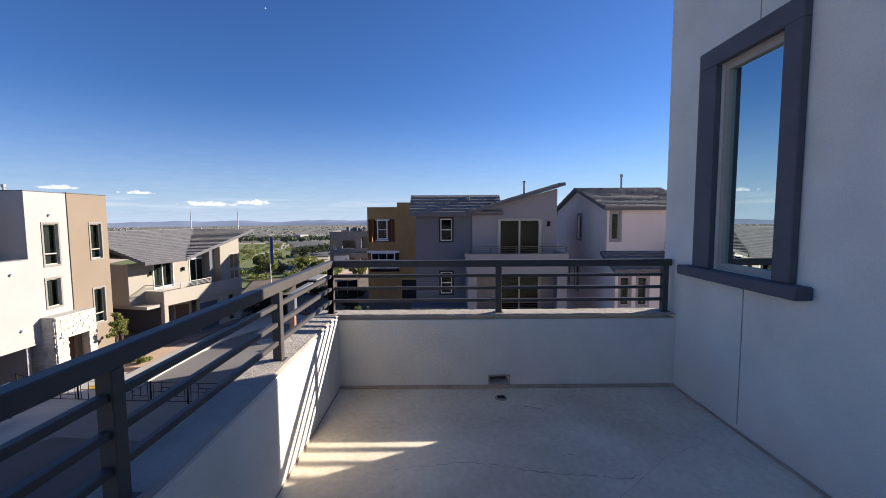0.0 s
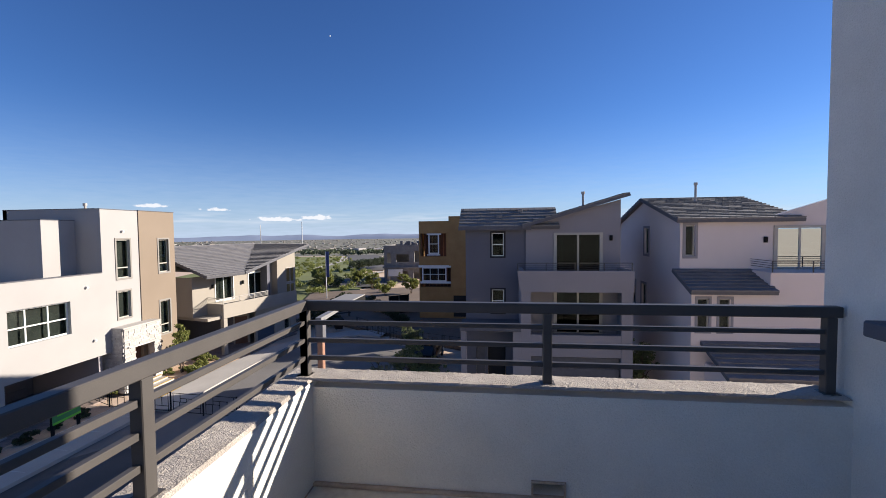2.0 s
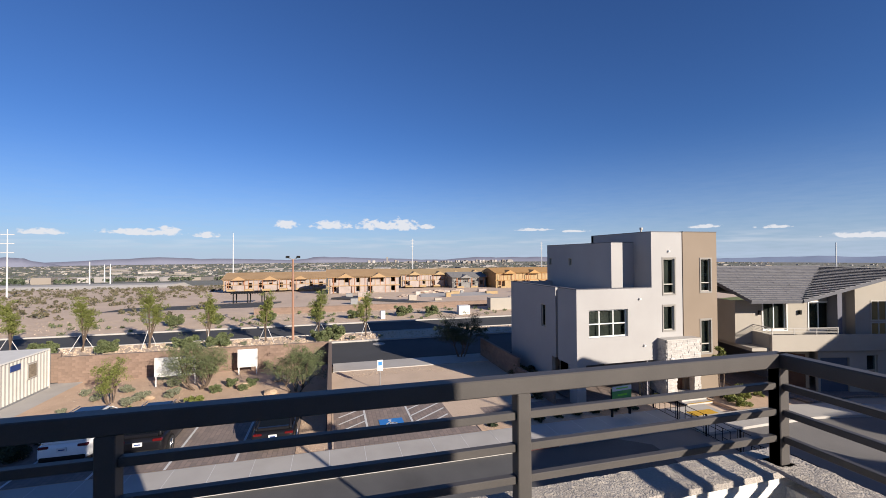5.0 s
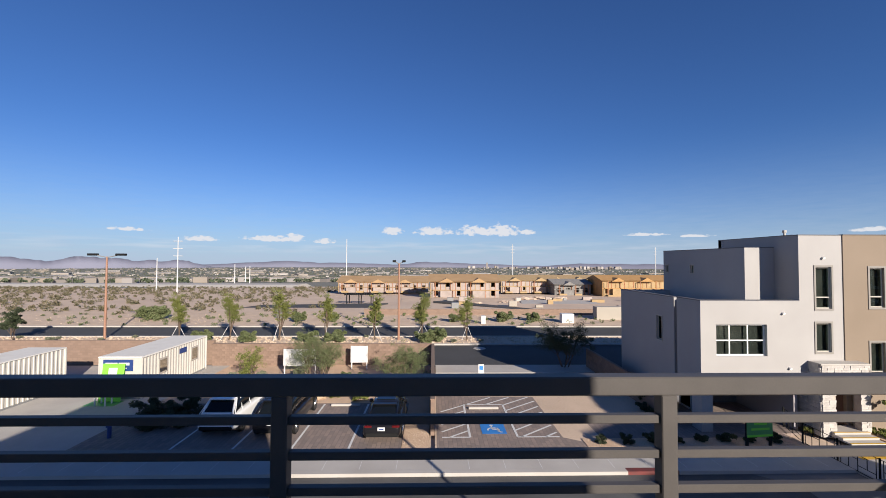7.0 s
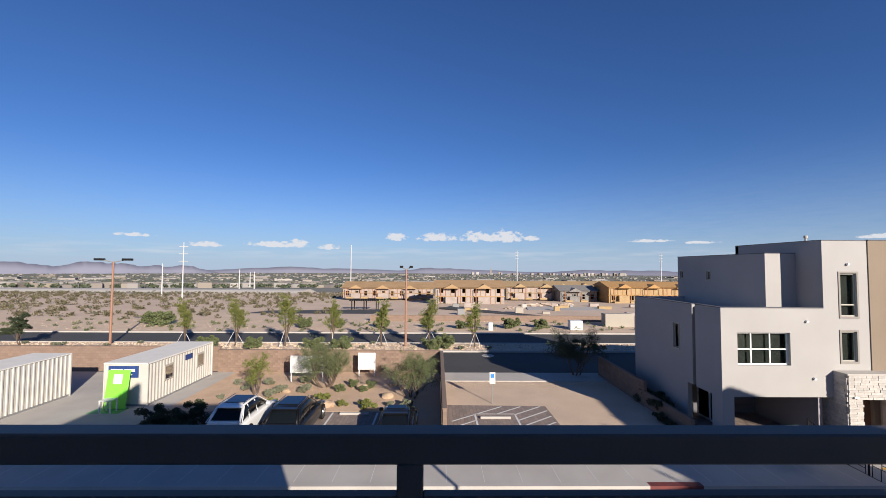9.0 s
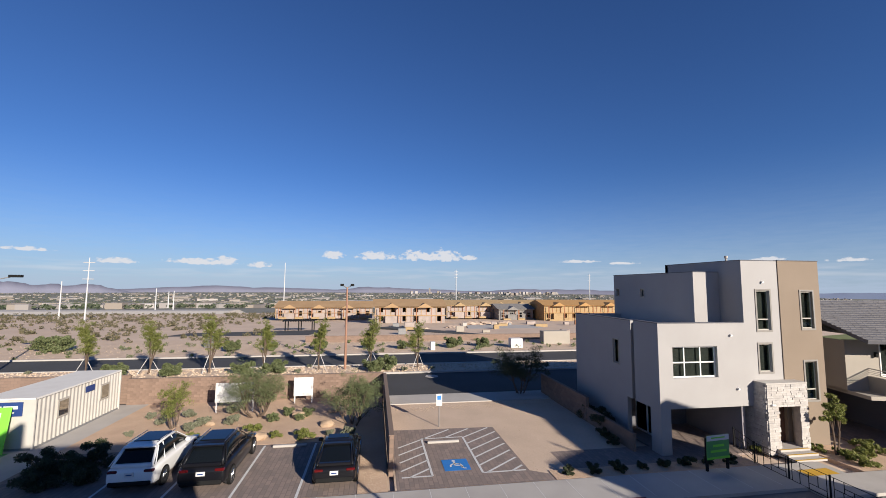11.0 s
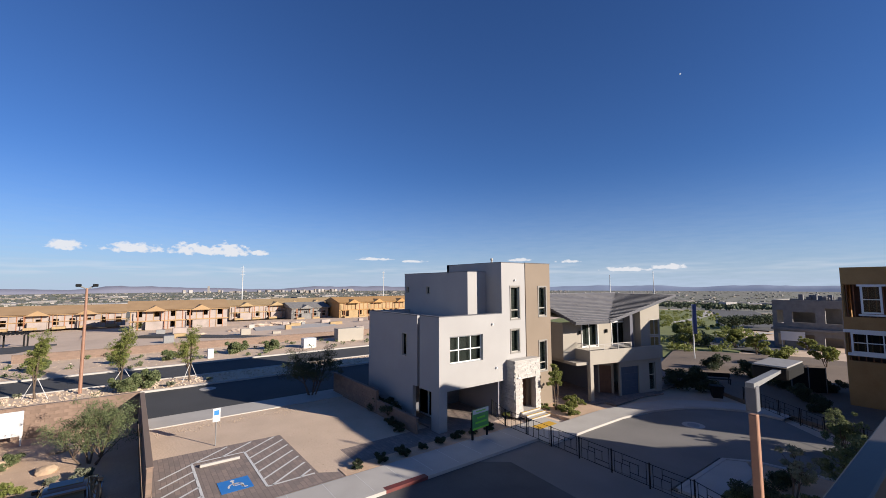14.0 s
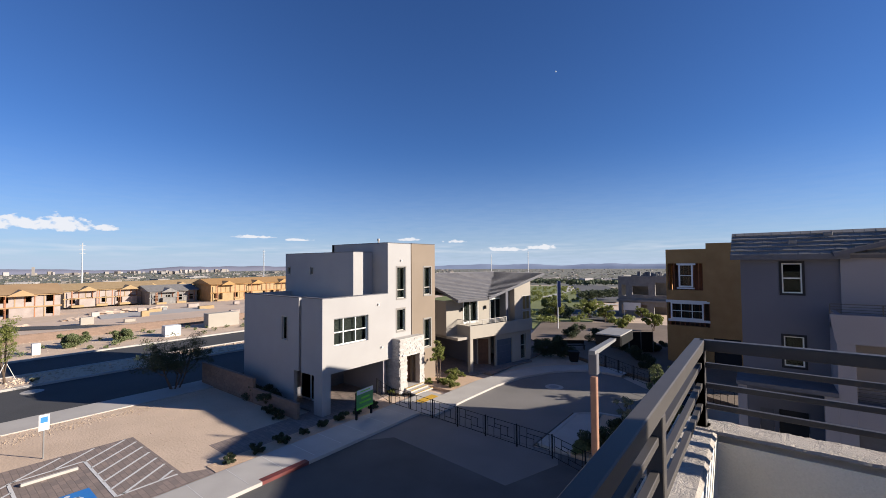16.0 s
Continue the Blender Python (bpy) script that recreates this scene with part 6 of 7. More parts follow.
def car(name, label, m, paint, suv, L, Wd, H):
    """Local x runs from the rear bumper (0) to the nose."""
    e = empty(name, label, "car", m, "parked cars")
    hw = Wd / 2
    body, cab = bmesh.new(), bmesh.new()

    def loft(bm, secs):
        rings = [[bm.verts.new(p) for p in s] for s in secs]
        for a, b in zip(rings, rings[1:]):
            for i in range(len(a)):
                j = (i + 1) % len(a)
                bm.faces.new((a[i], a[j], b[j], b[i]))
        bm.faces.new(rings[0])
        bm.faces.new(rings[-1][::-1])
        bmesh.ops.recalc_face_normals(bm, faces=bm.faces)

    belt = 0.62 * H if suv else 0.66 * H
    st = [(0.0, 0.80, 0.42, belt * 0.78), (0.06, 0.93, 0.28, belt * 0.93), (0.25, 0.98, 0.22, belt), (L * 0.28, 1.0, 0.2, belt), (L * 0.6, 1.0, 0.2, belt * 0.99), (L * 0.72, 0.99, 0.2, belt * 0.95), (L * 0.88, 0.95, 0.22, belt * 0.84), (L * 0.96, 0.86, 0.26, belt * 0.72), (L, 0.70, 0.36, belt * 0.58)]
    secs = []
    for x, f, z0, z1 in st:
        w = hw * f
        secs.append([(x, -w * 0.92, z0), (x, -w, z0 + 0.15), (x, -w, (z0 + z1) / 2), (x, -w * 0.985, z1 - 0.12), (x, -w * 0.9, z1), (x, w * 0.9, z1), (x, w * 0.985, z1 - 0.12), (x, w, (z0 + z1) / 2), (x, w, z0 + 0.15), (x, w * 0.92, z0)])
    loft(body, secs)
    o = part("body", body, paint, e, "", True)
    soften(o)
    r0, r1, r2, r3 = (0.14, 0.80, L * 0.52, L * 0.72) if suv else (0.22, 1.55, L * 0.54, L * 0.76)
    cs = []
    for x, z, f in ((r0, belt - 0.02, 0.90), (r1, H - 0.05, 0.72), ((r1 + r2) / 2, H, 0.73), (r2, H - 0.06, 0.72), (r3, belt - 0.06, 0.86)):
        cs.append((x, z, f))
    # glasshouse sides, then the painted roof over it
    rings = []
    for x, z, f in cs:
        base = belt - 0.03
        w1, w0 = hw * f, hw * 0.90
        k = (z - base) / max(0.01, H - base)
        ww = w0 + (w1 - w0) * max(0, k)
        rings.append([(x, -w0, base), (x, -ww, z), (x, ww, z), (x, w0, base)])
    loft(cab, rings)
    soften(part("window_glass", cab, "car_glass", e, "dark tinted windows", True), 0.42)
    roof = bmesh.new()
    rs = []
    for x, z, f in ((r1 - 0.12, H - 0.085, 0.70), (r1 + 0.1, H - 0.02, 0.72), ((r1 + r2) / 2, H + 0.012, 0.735), (r2 - 0.1, H - 0.03, 0.72), (r2 + 0.08, H - 0.09, 0.70)):
        w = hw * f * 0.93
        rs.append([(x, -w, z - 0.03), (x, -w * 0.93, z + 0.012), (x, w * 0.93, z + 0.012), (x, w, z - 0.03)])
    loft(roof, rs)
    part("roof", roof, paint, e, "", True)
    for s in (-1, 1):
        for a, b in (((r0 + 0.05, belt), (r1, H - 0.05)), ((r3, belt - 0.04), (r2, H - 0.06)), ((L * 0.40, belt - 0.02), (L * 0.40, H - 0.03)), ((L * 0.2, belt - 0.02), (r1 + 0.35, H - 0.03))):
            bm = bmesh.new()
            bar(bm, (a[0], s * hw * 0.905, a[1]), (b[0], s * hw * 0.69, b[1] - 0.02), 0.022, 6)
            part("pillar", bm, paint, e)
        bm = bmesh.new()
        bar(bm, (r0 + 0.04, s * hw * 0.78, belt - 0.04), (r1 - 0.02, s * hw * 0.63, H - 0.07), 0.065, 8, 0.05)
        part("rear_pillar", bm, paint, e, "", True)
        part("mirror", boxes(((r3 - 0.55, s * hw * 1.0 - 0.09, belt - 0.02), (r3 - 0.35, s * hw * 1.0 + 0.1, belt + 0.13)), bevel=0.03), paint, e)
        for x in (0.85, L - 0.88):
            bm = bmesh.new()
            bmesh.ops.create_cone(bm, cap_ends=True, segments=24, radius1=0.345, radius2=0.345, depth=0.24, matrix=pose(x, s * (hw - 0.10), 0.345, 90))
            w = part("wheel", bm, "dark", e)
            bm = bmesh.new()
            for k in range(5):
                a = k * 2 * math.pi / 5
                bar(bm, (x, s * (hw + 0.022), 0.345), (x + 0.21 * math.cos(a), s * (hw + 0.022), 0.345 + 0.21 * math.sin(a)), 0.03, 5)
            bmesh.ops.create_cone(bm, cap_ends=False, segments=24, radius1=0.24, radius2=0.22, depth=0.05, matrix=pose(x, s * (hw + 0.02), 0.345, 90))
            part("rim", bm, "chrome", w)
            bm = bmesh.new()
            bmesh.ops.create_cone(bm, cap_ends=True, segments=24, radius1=0.40, radius2=0.40, depth=0.10, matrix=pose(x, s * (hw - 0.045), 0.36, 90))
            part("wheel_arch", bm, "black_metal", e)
        part("tail_light", boxes(((0.0, s * hw * 0.70 - 0.2, belt * 0.78), (0.2, s * hw * 0.70 + 0.17, belt * 0.89)), bevel=0.035), "tail_red", e)
        part("headlight", boxes(((L - 0.32, s * hw * 0.68 - 0.2, belt * 0.58), (L - 0.06, s * hw * 0.68 + 0.16, belt * 0.7)), bevel=0.04), "chrome", e)
        if suv:
            bm = bmesh.new()
            bar(bm, (r1, s * hw * 0.62, H + 0.05), (r2, s * hw * 0.62, H + 0.05), 0.02, 6)
            part("roof_rail", bm, "chrome", e)
    part("tailgate_edge", boxes(((r0 - 0.03, -hw * 0.72, belt - 0.06), (r0 + 0.16, hw * 0.72, belt + 0.08)), bevel=0.03), paint, e)
    part("spoiler", boxes(((r1 - 0.2, -hw * 0.64, H - 0.10), (r1 + 0.12, hw * 0.64, H - 0.025)), bevel=0.03), paint, e)
    part("roof_glass", boxes(((r1 + 0.35, -hw * 0.52, H - 0.05), (r2 - 0.12, hw * 0.52, H + 0.034)), bevel=0.012), "car_glass", e)
    part("bumper", boxes(((-0.04, -hw * 0.82, 0.32), (0.1, hw * 0.82, 0.5)), bevel=0.04), "black_metal", e)
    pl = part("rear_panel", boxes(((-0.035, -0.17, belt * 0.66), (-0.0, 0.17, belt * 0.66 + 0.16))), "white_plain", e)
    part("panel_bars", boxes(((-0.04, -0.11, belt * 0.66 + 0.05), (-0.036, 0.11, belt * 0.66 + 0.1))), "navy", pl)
    return e


def car_paint(name, c, rough):
    m = material(name, c, rough, tuple(v * 0.96 for v in c), 1, 5, 0, coat=1.0)
    m.node_tree.nodes["Principled BSDF"].inputs["Specular IOR Level"].default_value = 0.15
    m.node_tree.nodes["Principled BSDF"].inputs["Coat IOR"].default_value = 1.35
    return m


M["car_white"], M["car_black"] = car_paint("car_white", (0.74, 0.74, 0.73), 0.35), car_paint("car_black", (0.008, 0.008, 0.01), 0.3)
M["car_glass"] = car_paint("car_glass", (0.006, 0.008, 0.010), 0.08)
for name, weight in (("car_glass", 0.4), ("car_black", 0.6)):
    M[name].node_tree.nodes["Principled BSDF"].inputs["Coat Weight"].default_value = weight
M["chrome"] = material("chrome", (0.62, 0.62, 0.62), 0.25, (0.55, 0.55, 0.55), 4, 30, 0, metal=1.0)
M["tail_red"] = car_paint("tail_red", (0.09, 0.006, 0.006), 0.2)
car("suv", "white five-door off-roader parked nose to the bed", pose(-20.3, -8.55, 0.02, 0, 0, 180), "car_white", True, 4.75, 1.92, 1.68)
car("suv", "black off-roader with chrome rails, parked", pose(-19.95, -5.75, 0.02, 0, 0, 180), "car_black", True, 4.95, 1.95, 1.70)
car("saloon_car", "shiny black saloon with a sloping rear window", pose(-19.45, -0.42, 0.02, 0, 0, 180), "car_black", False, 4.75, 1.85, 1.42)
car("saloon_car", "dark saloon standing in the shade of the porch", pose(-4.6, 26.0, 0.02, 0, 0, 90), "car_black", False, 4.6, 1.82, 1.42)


# ---------------------------------------------------------------- plants
M["bark"] = material("bark", (0.12, 0.085, 0.06), 0.95, (0.08, 0.055, 0.04), 6, 50, 0.6)
M["leaf_mesquite"] = island_material("leaf_mesquite", [(0.0935, 0.123, 0.0467), (0.136, 0.162, 0.068), (0.187, 0.204, 0.0935)], 0.7, 0.3)
M["leaf_bright"] = island_material("leaf_bright", [(0.125, 0.155, 0.032), (0.19, 0.21, 0.05), (0.26, 0.265, 0.08)], 0.7, 0.35)
M["leaf_grey"] = island_material("leaf_grey", [(0.136, 0.153, 0.0935), (0.187, 0.196, 0.128), (0.238, 0.23, 0.162)], 0.8, 0.2)
# Dark green foliage, taken down further to carry the shade on shrubs
M["leaf_dark_shaded"] = island_material("leaf_dark_shaded", [(0.0272, 0.0399, 0.0187), (0.0408, 0.0578, 0.0255), (0.0638, 0.0782, 0.0357)], 0.7, 0.25)
M["scrub"] = island_material("scrub", [(0.136, 0.111, 0.0638), (0.0935, 0.0892, 0.0467), (0.17, 0.14, 0.085), (0.068, 0.0723, 0.0382)], 0.9, 0.15)


def leaf_cloud(name, centres, radii, per, size, mat, seed, parent=None, flat=0.75):
    """Small leaf blades scattered round the given clumps, thinning out at their edges."""
    g = np.random.default_rng(seed)
    c = np.repeat(np.array(centres, float), per, axis=0)
    r = np.repeat(np.array(radii, float), per)
    d = g.normal(size=c.shape)
    d /= np.linalg.norm(d, axis=1)[:, None]
    d[:, 2] *= flat
    p = c + d * (r * g.uniform(0.15, 1.08, len(r)) ** 0.6)[:, None]
    a = g.normal(size=c.shape)
    a /= np.linalg.norm(a, axis=1)[:, None]
    b = np.cross(a, g.normal(size=c.shape))
    b /= np.linalg.norm(b, axis=1)[:, None]
    s = (size * g.uniform(0.6, 1.3, len(r)))[:, None]
    quad = np.stack([p - a * s, p - b * s * 0.45, p + a * s, p + b * s * 0.45], axis=1).reshape(-1, 3)
    me = bpy.data.meshes.new(name)
    n = len(p)
    me.vertices.add(4 * n)
    me.vertices.foreach_set("co", quad.astype(np.float32).ravel())
    me.loops.add(4 * n)
    me.loops.foreach_set("vertex_index", np.arange(4 * n, dtype=np.int32))
    me.polygons.add(n)
    me.polygons.foreach_set("loop_start", np.arange(0, 4 * n, 4, dtype=np.int32))
    me.update(calc_edges=True)
    me.materials.append(M[mat])
    ob = new(name, me)
    if parent:
        ob.parent = parent
    return ob


def tree(name, label, h, spread, mat, seed, leaf=0.09, stems=1, clumps=42, per=90, bare=0.35, stakes=False, group=""):
    rnd = random.Random(seed)
    e = empty(name, label, "tree", None, group)
    bm = bmesh.new()
    tips = []
    for s in range(stems):
        lean = rnd.uniform(0, 6.28)
        off = 0.35 * spread if stems > 1 else 0.04 * h
        base = Vector((0.08 * s * math.cos(lean), 0.08 * s * math.sin(lean), -0.05))
        fork = base + Vector((off * math.cos(lean) * 0.5, off * math.sin(lean) * 0.5, h * bare))
        bar(bm, base, fork, 0.022 * h / (1 + 0.4 * (stems > 1)), 7, 0.014 * h)
        for k in range(9 if stems == 1 else 5):
            a, z = rnd.uniform(0, 6.28), rnd.uniform(0.0, 1.0)
            reach = spread * (0.95 - (0.72 if stakes else 0.45) * z) * rnd.uniform(0.5, 1.0)
            mid = fork + Vector((math.cos(a) * reach * 0.45, math.sin(a) * reach * 0.45, (h * (1 - bare)) * (0.25 + 0.45 * z)))
            tip = fork + Vector((math.cos(a) * reach, math.sin(a) * reach, (h * (1 - bare)) * (0.3 + 0.65 * z)))
            bar(bm, fork, mid, 0.009 * h, 5, 0.006 * h)
            bar(bm, mid, tip, 0.006 * h, 4, 0.002 * h)
            tips += [tip, mid.lerp(tip, 0.5), mid]
    part("trunk", bm, "bark", e)
    cs, rs = [], []
    for k in range(clumps):
        t = rnd.choice(tips)
        cs.append(t + Vector((rnd.gauss(0, 0.14 * spread), rnd.gauss(0, 0.14 * spread), rnd.gauss(0, 0.06 * h))))
        rs.append(spread * rnd.uniform(0.08, 0.27))
    leaf_cloud("crown", cs, rs, per, leaf, mat, seed, e)
    if stakes:
        bm = bmesh.new()
        for s in (-1, 1):
            bar(bm, (0, s * 0.9, 0), (0, s * 0.1, 1.5), 0.022, 4)
        part("stake", bm, "white_plain", e, "pale support stakes")
    return e


def shrub(name, label, r, mat, seed, per=240, leaf=0.05):
    rnd = random.Random(seed)
    e = empty(name, label, "shrub", None, "desert shrubs")
    bm = bmesh.new()
    for k in range(6):
        a = rnd.uniform(0, 6.28)
        bar(bm, (0, 0, -0.03), (r * 0.6 * math.cos(a), r * 0.6 * math.sin(a), r * 0.9), 0.012, 4, 0.004)
    part("stem", bm, "bark", e)
    cs = [Vector((rnd.gauss(0, 0.42 * r), rnd.gauss(0, 0.42 * r), r * rnd.uniform(0.2, 0.95))) for k in range(15)]
    leaf_cloud("foliage", cs, [r * rnd.uniform(0.16, 0.42) for k in cs], int(per * 0.55), leaf, mat, seed, e)
    return e


def place(ob, spots, first=True):
    """Puts a thing at the first spot and copies of it, turned and scaled, at the rest."""
    for k, (x, y, z, turn, s) in enumerate(spots):
        m = pose(x, y, z, 0, 0, turn)
        if k == 0:
            ob.matrix_world = m
            ob.scale = (s, s, s)
        else:
            c = copy_thing(ob, m)
            c.scale = (s, s, s)


rnd = random.Random(11)
place(tree("mesquite_tree", "spreading green mesquite tree in the gravel bed", 3.3, 2.05, "leaf_mesquite", 1, 0.04, 6, 190, 85, 0.14), [(-30.0, -6.2, 0, 0, 1.0), (-27.7, -0.1, 0, 120, 0.92)])
place(tree("young_tree", "small yellow green tree in the gravel bed", 2.6, 1.15, "leaf_bright", 2, 0.036, 4, 100, 75, 0.18), [(-28.4, -10.5, 0, 0, 1.0)])
place(tree("street_mesquite", "dark leafy tree shading the pavement", 3.4, 2.5, "leaf_dark_shaded", 3, 0.05, 5, 110, 130, 0.28), [(-33.2, 12.6, 0, 0, 1.0)])
place(tree("median_tree", "slender staked young tree on the median", 5.2, 1.35, "leaf_bright", 4, 0.055, 1, 120, 62, 0.12, True, "median trees"),
      [(-44.9, y, 0.05, 37 * k, rnd.uniform(0.9, 1.12)) for k, y in enumerate((-25.3, -19.9, -14.6, -9.6, -4.3, 0.9, 5.7))])
place(tree("round_tree", "dense dark green tree on the median", 3.2, 1.5, "leaf_dark_shaded", 5, 0.09, 2, 50, 90, 0.2), [(-44.9, -42.5, 0.05, 0, 1.0)])
place(tree("porch_tree", "young leafy tree beside the stone porch", 3.0, 0.8, "leaf_bright", 6, 0.07, 2, 45, 80, 0.42), [(-19.4, 24.5, 0.05, 0, 1.0)])
place(tree("corner_tree", "bushy green tree at the street corner", 3.4, 1.6, "leaf_mesquite", 7, 0.08, 3, 60, 100, 0.15), [(-4.2, 23.4, 0, 0, 0.85), (-6.0, 29.9, 0, 70, 0.7), (7.6, 24.6, 0, 200, 0.8), (-3.0, 21.4, 0, 140, 0.6)])
place(tree("pale_tree", "thin pale grey leaved tree at the corner", 2.4, 0.9, "leaf_grey", 8, 0.07, 2, 26, 60, 0.3), [(-6.3, 22.3, 0, 0, 1.0)])
place(tree("bank_tree", "green tree on the far bank", 2.7, 1.3, "leaf_bright", 9, 0.10, 3, 70, 90, 0.22), [(-11.5, 57, 0, 0, 1.0), (-25, 60, 0, 50, 1.2), (-22, 66, -0.1, 90, 1.1), (-28, 55, 0, 140, 0.9), (-19, 63, -0.1, 190, 1.0), (-31, 70, -0.2, 240, 1.2), (-15, 68, -0.1, 20, 0.8), (-14.5, 55, 0, 100, 0.7)])

beds = ([(-30.6, -12.6), (-29.1, -11.6), (-30.5, -10.5), (-28.6, -9.0), (-27.6, -9.3), (-27.4, -12.2), (-30.9, -8.1), (-28.6, -7.3), (-25.9, -1.3), (-25.6, -0.1)],
        [(-26.6, -7.4), (-27.2, -5.7), (-26.1, -4.2), (-25.7, -2.6), (-26.2, -8.6)],
        [(-29.0, -5.1), (-30.2, -4.4), (-29.0, -3.5), (-29.8, -3.1)])
kinds = [shrub("sage_shrub", "round grey green shrub on gravel", 0.42, "leaf_grey", 21), shrub("green_shrub", "bright green leafy shrub on gravel", 0.40, "leaf_bright", 22), shrub("dark_shrub", "low dark green shrub on gravel", 0.45, "leaf_mesquite", 23)]
for i, kd in enumerate(kinds):
    more = list(beds[i])
    if i == 2:
        more += [(rnd.uniform(-7.8, -2.2), rnd.uniform(19.8, 24)) for k in range(14)]
    if i == 1:
        more += [(rnd.uniform(-20.2, -17.8), rnd.uniform(23.9, 27.2)) for k in range(9)] + [(-20.5, 20.9)]
    if i == 0:
        more += [(rnd.uniform(-46.4, -43.2), rnd.uniform(-45, 30)) for k in range(16)]
    place(kd, [(x, y, 0.02, rnd.uniform(0, 360), rnd.uniform(0.65, 1.2)) for x, y in more])
# Low and hedge shrubs get their shade from the darkened leaf colour
place(shrub("low_shrub", "low dark purple shrub on gravel, shade painted into its leaves", 0.34, "leaf_dark_shaded", 24), [(-19.45, 10.0 + 1.2 * k, 0.02, 50 * k, 0.8 + 0.12 * (k % 3)) for k in range(8)] + [(-22.5, 14.1, 0.02, 0, 1.0), (-23.6, 14.15, 0.02, 90, 1.1)])
place(shrub("hedge_shrub", "large dark shrub with shade painted into its leaves", 1.15, "leaf_dark_shaded", 31, 700, 0.07), [(-23.3, -11.6, 0, 0, 0.8), (-21.6, -11.2, 0, 200, 0.7), (-22.4, -12.8, 0, 260, 0.75), (-24.5, 15.1, 0, 60, 0.75), (-26.5, 15.1, 0, 150, 0.8), (-15.8, 38.6, 0, 30, 1.3), (-17.2, 37.6, 0, 80, 1.1), (-6.6, 20.6, 0, 10, 0.8), (-6.9, 23.4, 0, 190, 0.6), (-23.4, -13.6, 0, 90, 0.7), (-21.4, -12.6, 0, 150, 0.65), (-9.5, 40.2, 0.1, 40, 0.9), (-11.8, 43.5, 0.1, 70, 1.1), (-14.6, 46, 0.1, 110, 1.2), (-9.2, 44.5, 0.1, 160, 0.8), (-18.2, 47.5, 0.1, 210, 1.1), (-8.2, 37.4, 0.1, 260, 0.7)])
place(shrub("median_bush", "wide green bush on the median", 1.0, "leaf_mesquite", 32, 600, 0.09), [(-44.4, 2.6, 0, 0, 1.3), (-43.6, 1.2, 0, 60, 1.1), (-43.8, -11, 0, 90, 1.1), (-43.6, -8.2, 0, 140, 1.2), (-43.5, -17.5, 0, 190, 1.1), (-43.4, -22.0, 0, 240, 1.2), (-60.5, -37.5, 0, 10, 1.8), (-62, -40, 0, 50, 1.7), (-58.5, -17, 0, 200, 1.3), (-58.5, -6, 0, 220, 1.2), (-58, 5, 0, 260, 1.1), (-58.5, 12, 0, 300, 1.4), (-59, 16.5, 0, 340, 1.2), (-58.5, -12, 0, 20, 1.1), (-59, 0.5, 0, 70, 1.0)])


def boulder(r, seed):
    bm = bmesh.new()
    bmesh.ops.create_icosphere(bm, subdivisions=2, radius=r)
    for v in bm.verts:
        v.co *= 1 + 0.30 * noise.noise(v.co * (1.4 / r) + Vector((seed, 0, 0)))
        v.co.z *= 0.62
        v.co.y *= 1.25
    return bm


M["boulder"] = material("boulder", (0.429, 0.312, 0.211), 0.9, (0.328, 0.234, 0.156), 5, 40, 0.7, 0.02)
for k, (x, y, r) in enumerate(((-26.0, -5.2, 0.42), (-27.7, -1.6, 0.36), (-29.6, -3.5, 0.4), (-25.9, -8.4, 0.4), (-28.8, -8.6, 0.25), (-23.2, -9.9, 0.45), (-30.5, -1.5, 0.3))):
    b = mesh_object("boulder", boulder(r, k * 3.1), "boulder", smooth=False)
    b.location = (x, y, r * 0.35)
    tagged(b, "weathered tan boulder in the gravel bed", "boulder", "boulders")


def scatter(name, label, category, spots, mat, seed, lo, hi):
    """Loose stones too many to count."""
    g = random.Random(seed)
    verts, faces = [], []
    base = [(1, 0, 0), (0, 1, 0), (-1, 0, 0), (0, -1, 0), (0, 0, 0.8)]
    for x, y, z in spots:
        r, a = g.uniform(lo, hi), g.uniform(0, 6.28)
        b = len(verts)
        for px, py, pz in base:
            k = r * g.uniform(0.7, 1.3)
            verts.append((x + k * (px * math.cos(a) - py * math.sin(a)), y + k * (px * math.sin(a) + py * math.cos(a)), z + pz * k))
        faces += [(b, b + 1, b + 4), (b + 1, b + 2, b + 4), (b + 2, b + 3, b + 4), (b + 3, b, b + 4)]
    me = bpy.data.meshes.new(name)
    me.from_pydata(verts, [], faces)
    me.materials.append(mat)
    tagged(new(name, me), label, category, "", "stuff")


M["pebble"] = island_material("pebble", [(0.452, 0.335, 0.234), (0.53, 0.406, 0.296), (0.359, 0.265, 0.179), (0.577, 0.476, 0.367)], 0.9)
g = random.Random(2)
scatter("loose_stones", "pale loose stones along the bare lot", "stones", [(g.gauss(-30.6, 0.45), g.uniform(2.4, 14), 0.02) for k in range(1500)] + [(g.uniform(-31, -19.2), g.uniform(8.4, 14.4), 0.0) for k in range(500)], M["pebble"], 1, 0.008, 0.032)
scatter("median_stones", "tan rubble stones covering the median", "stones", [(g.uniform(-46.6, -42.8), g.uniform(-60, 40), 0.05) for k in range(4200)], M["pebble"], 2, 0.04, 0.15)
scatter("bed_gravel", "brown gravel stones of the planting bed", "gravel", [(g.uniform(-34, -25.2), g.uniform(-14, 1.7), 0.02) for k in range(5000)] + [(g.uniform(-25, -19.1), g.uniform(0.6, 1.8), 0.03) for k in range(1500)] + [(g.uniform(-19.9, -19.0), g.uniform(9.2, 19.5), 0.035) for k in range(1500)], M["pebble"], 3, 0.008, 0.022)
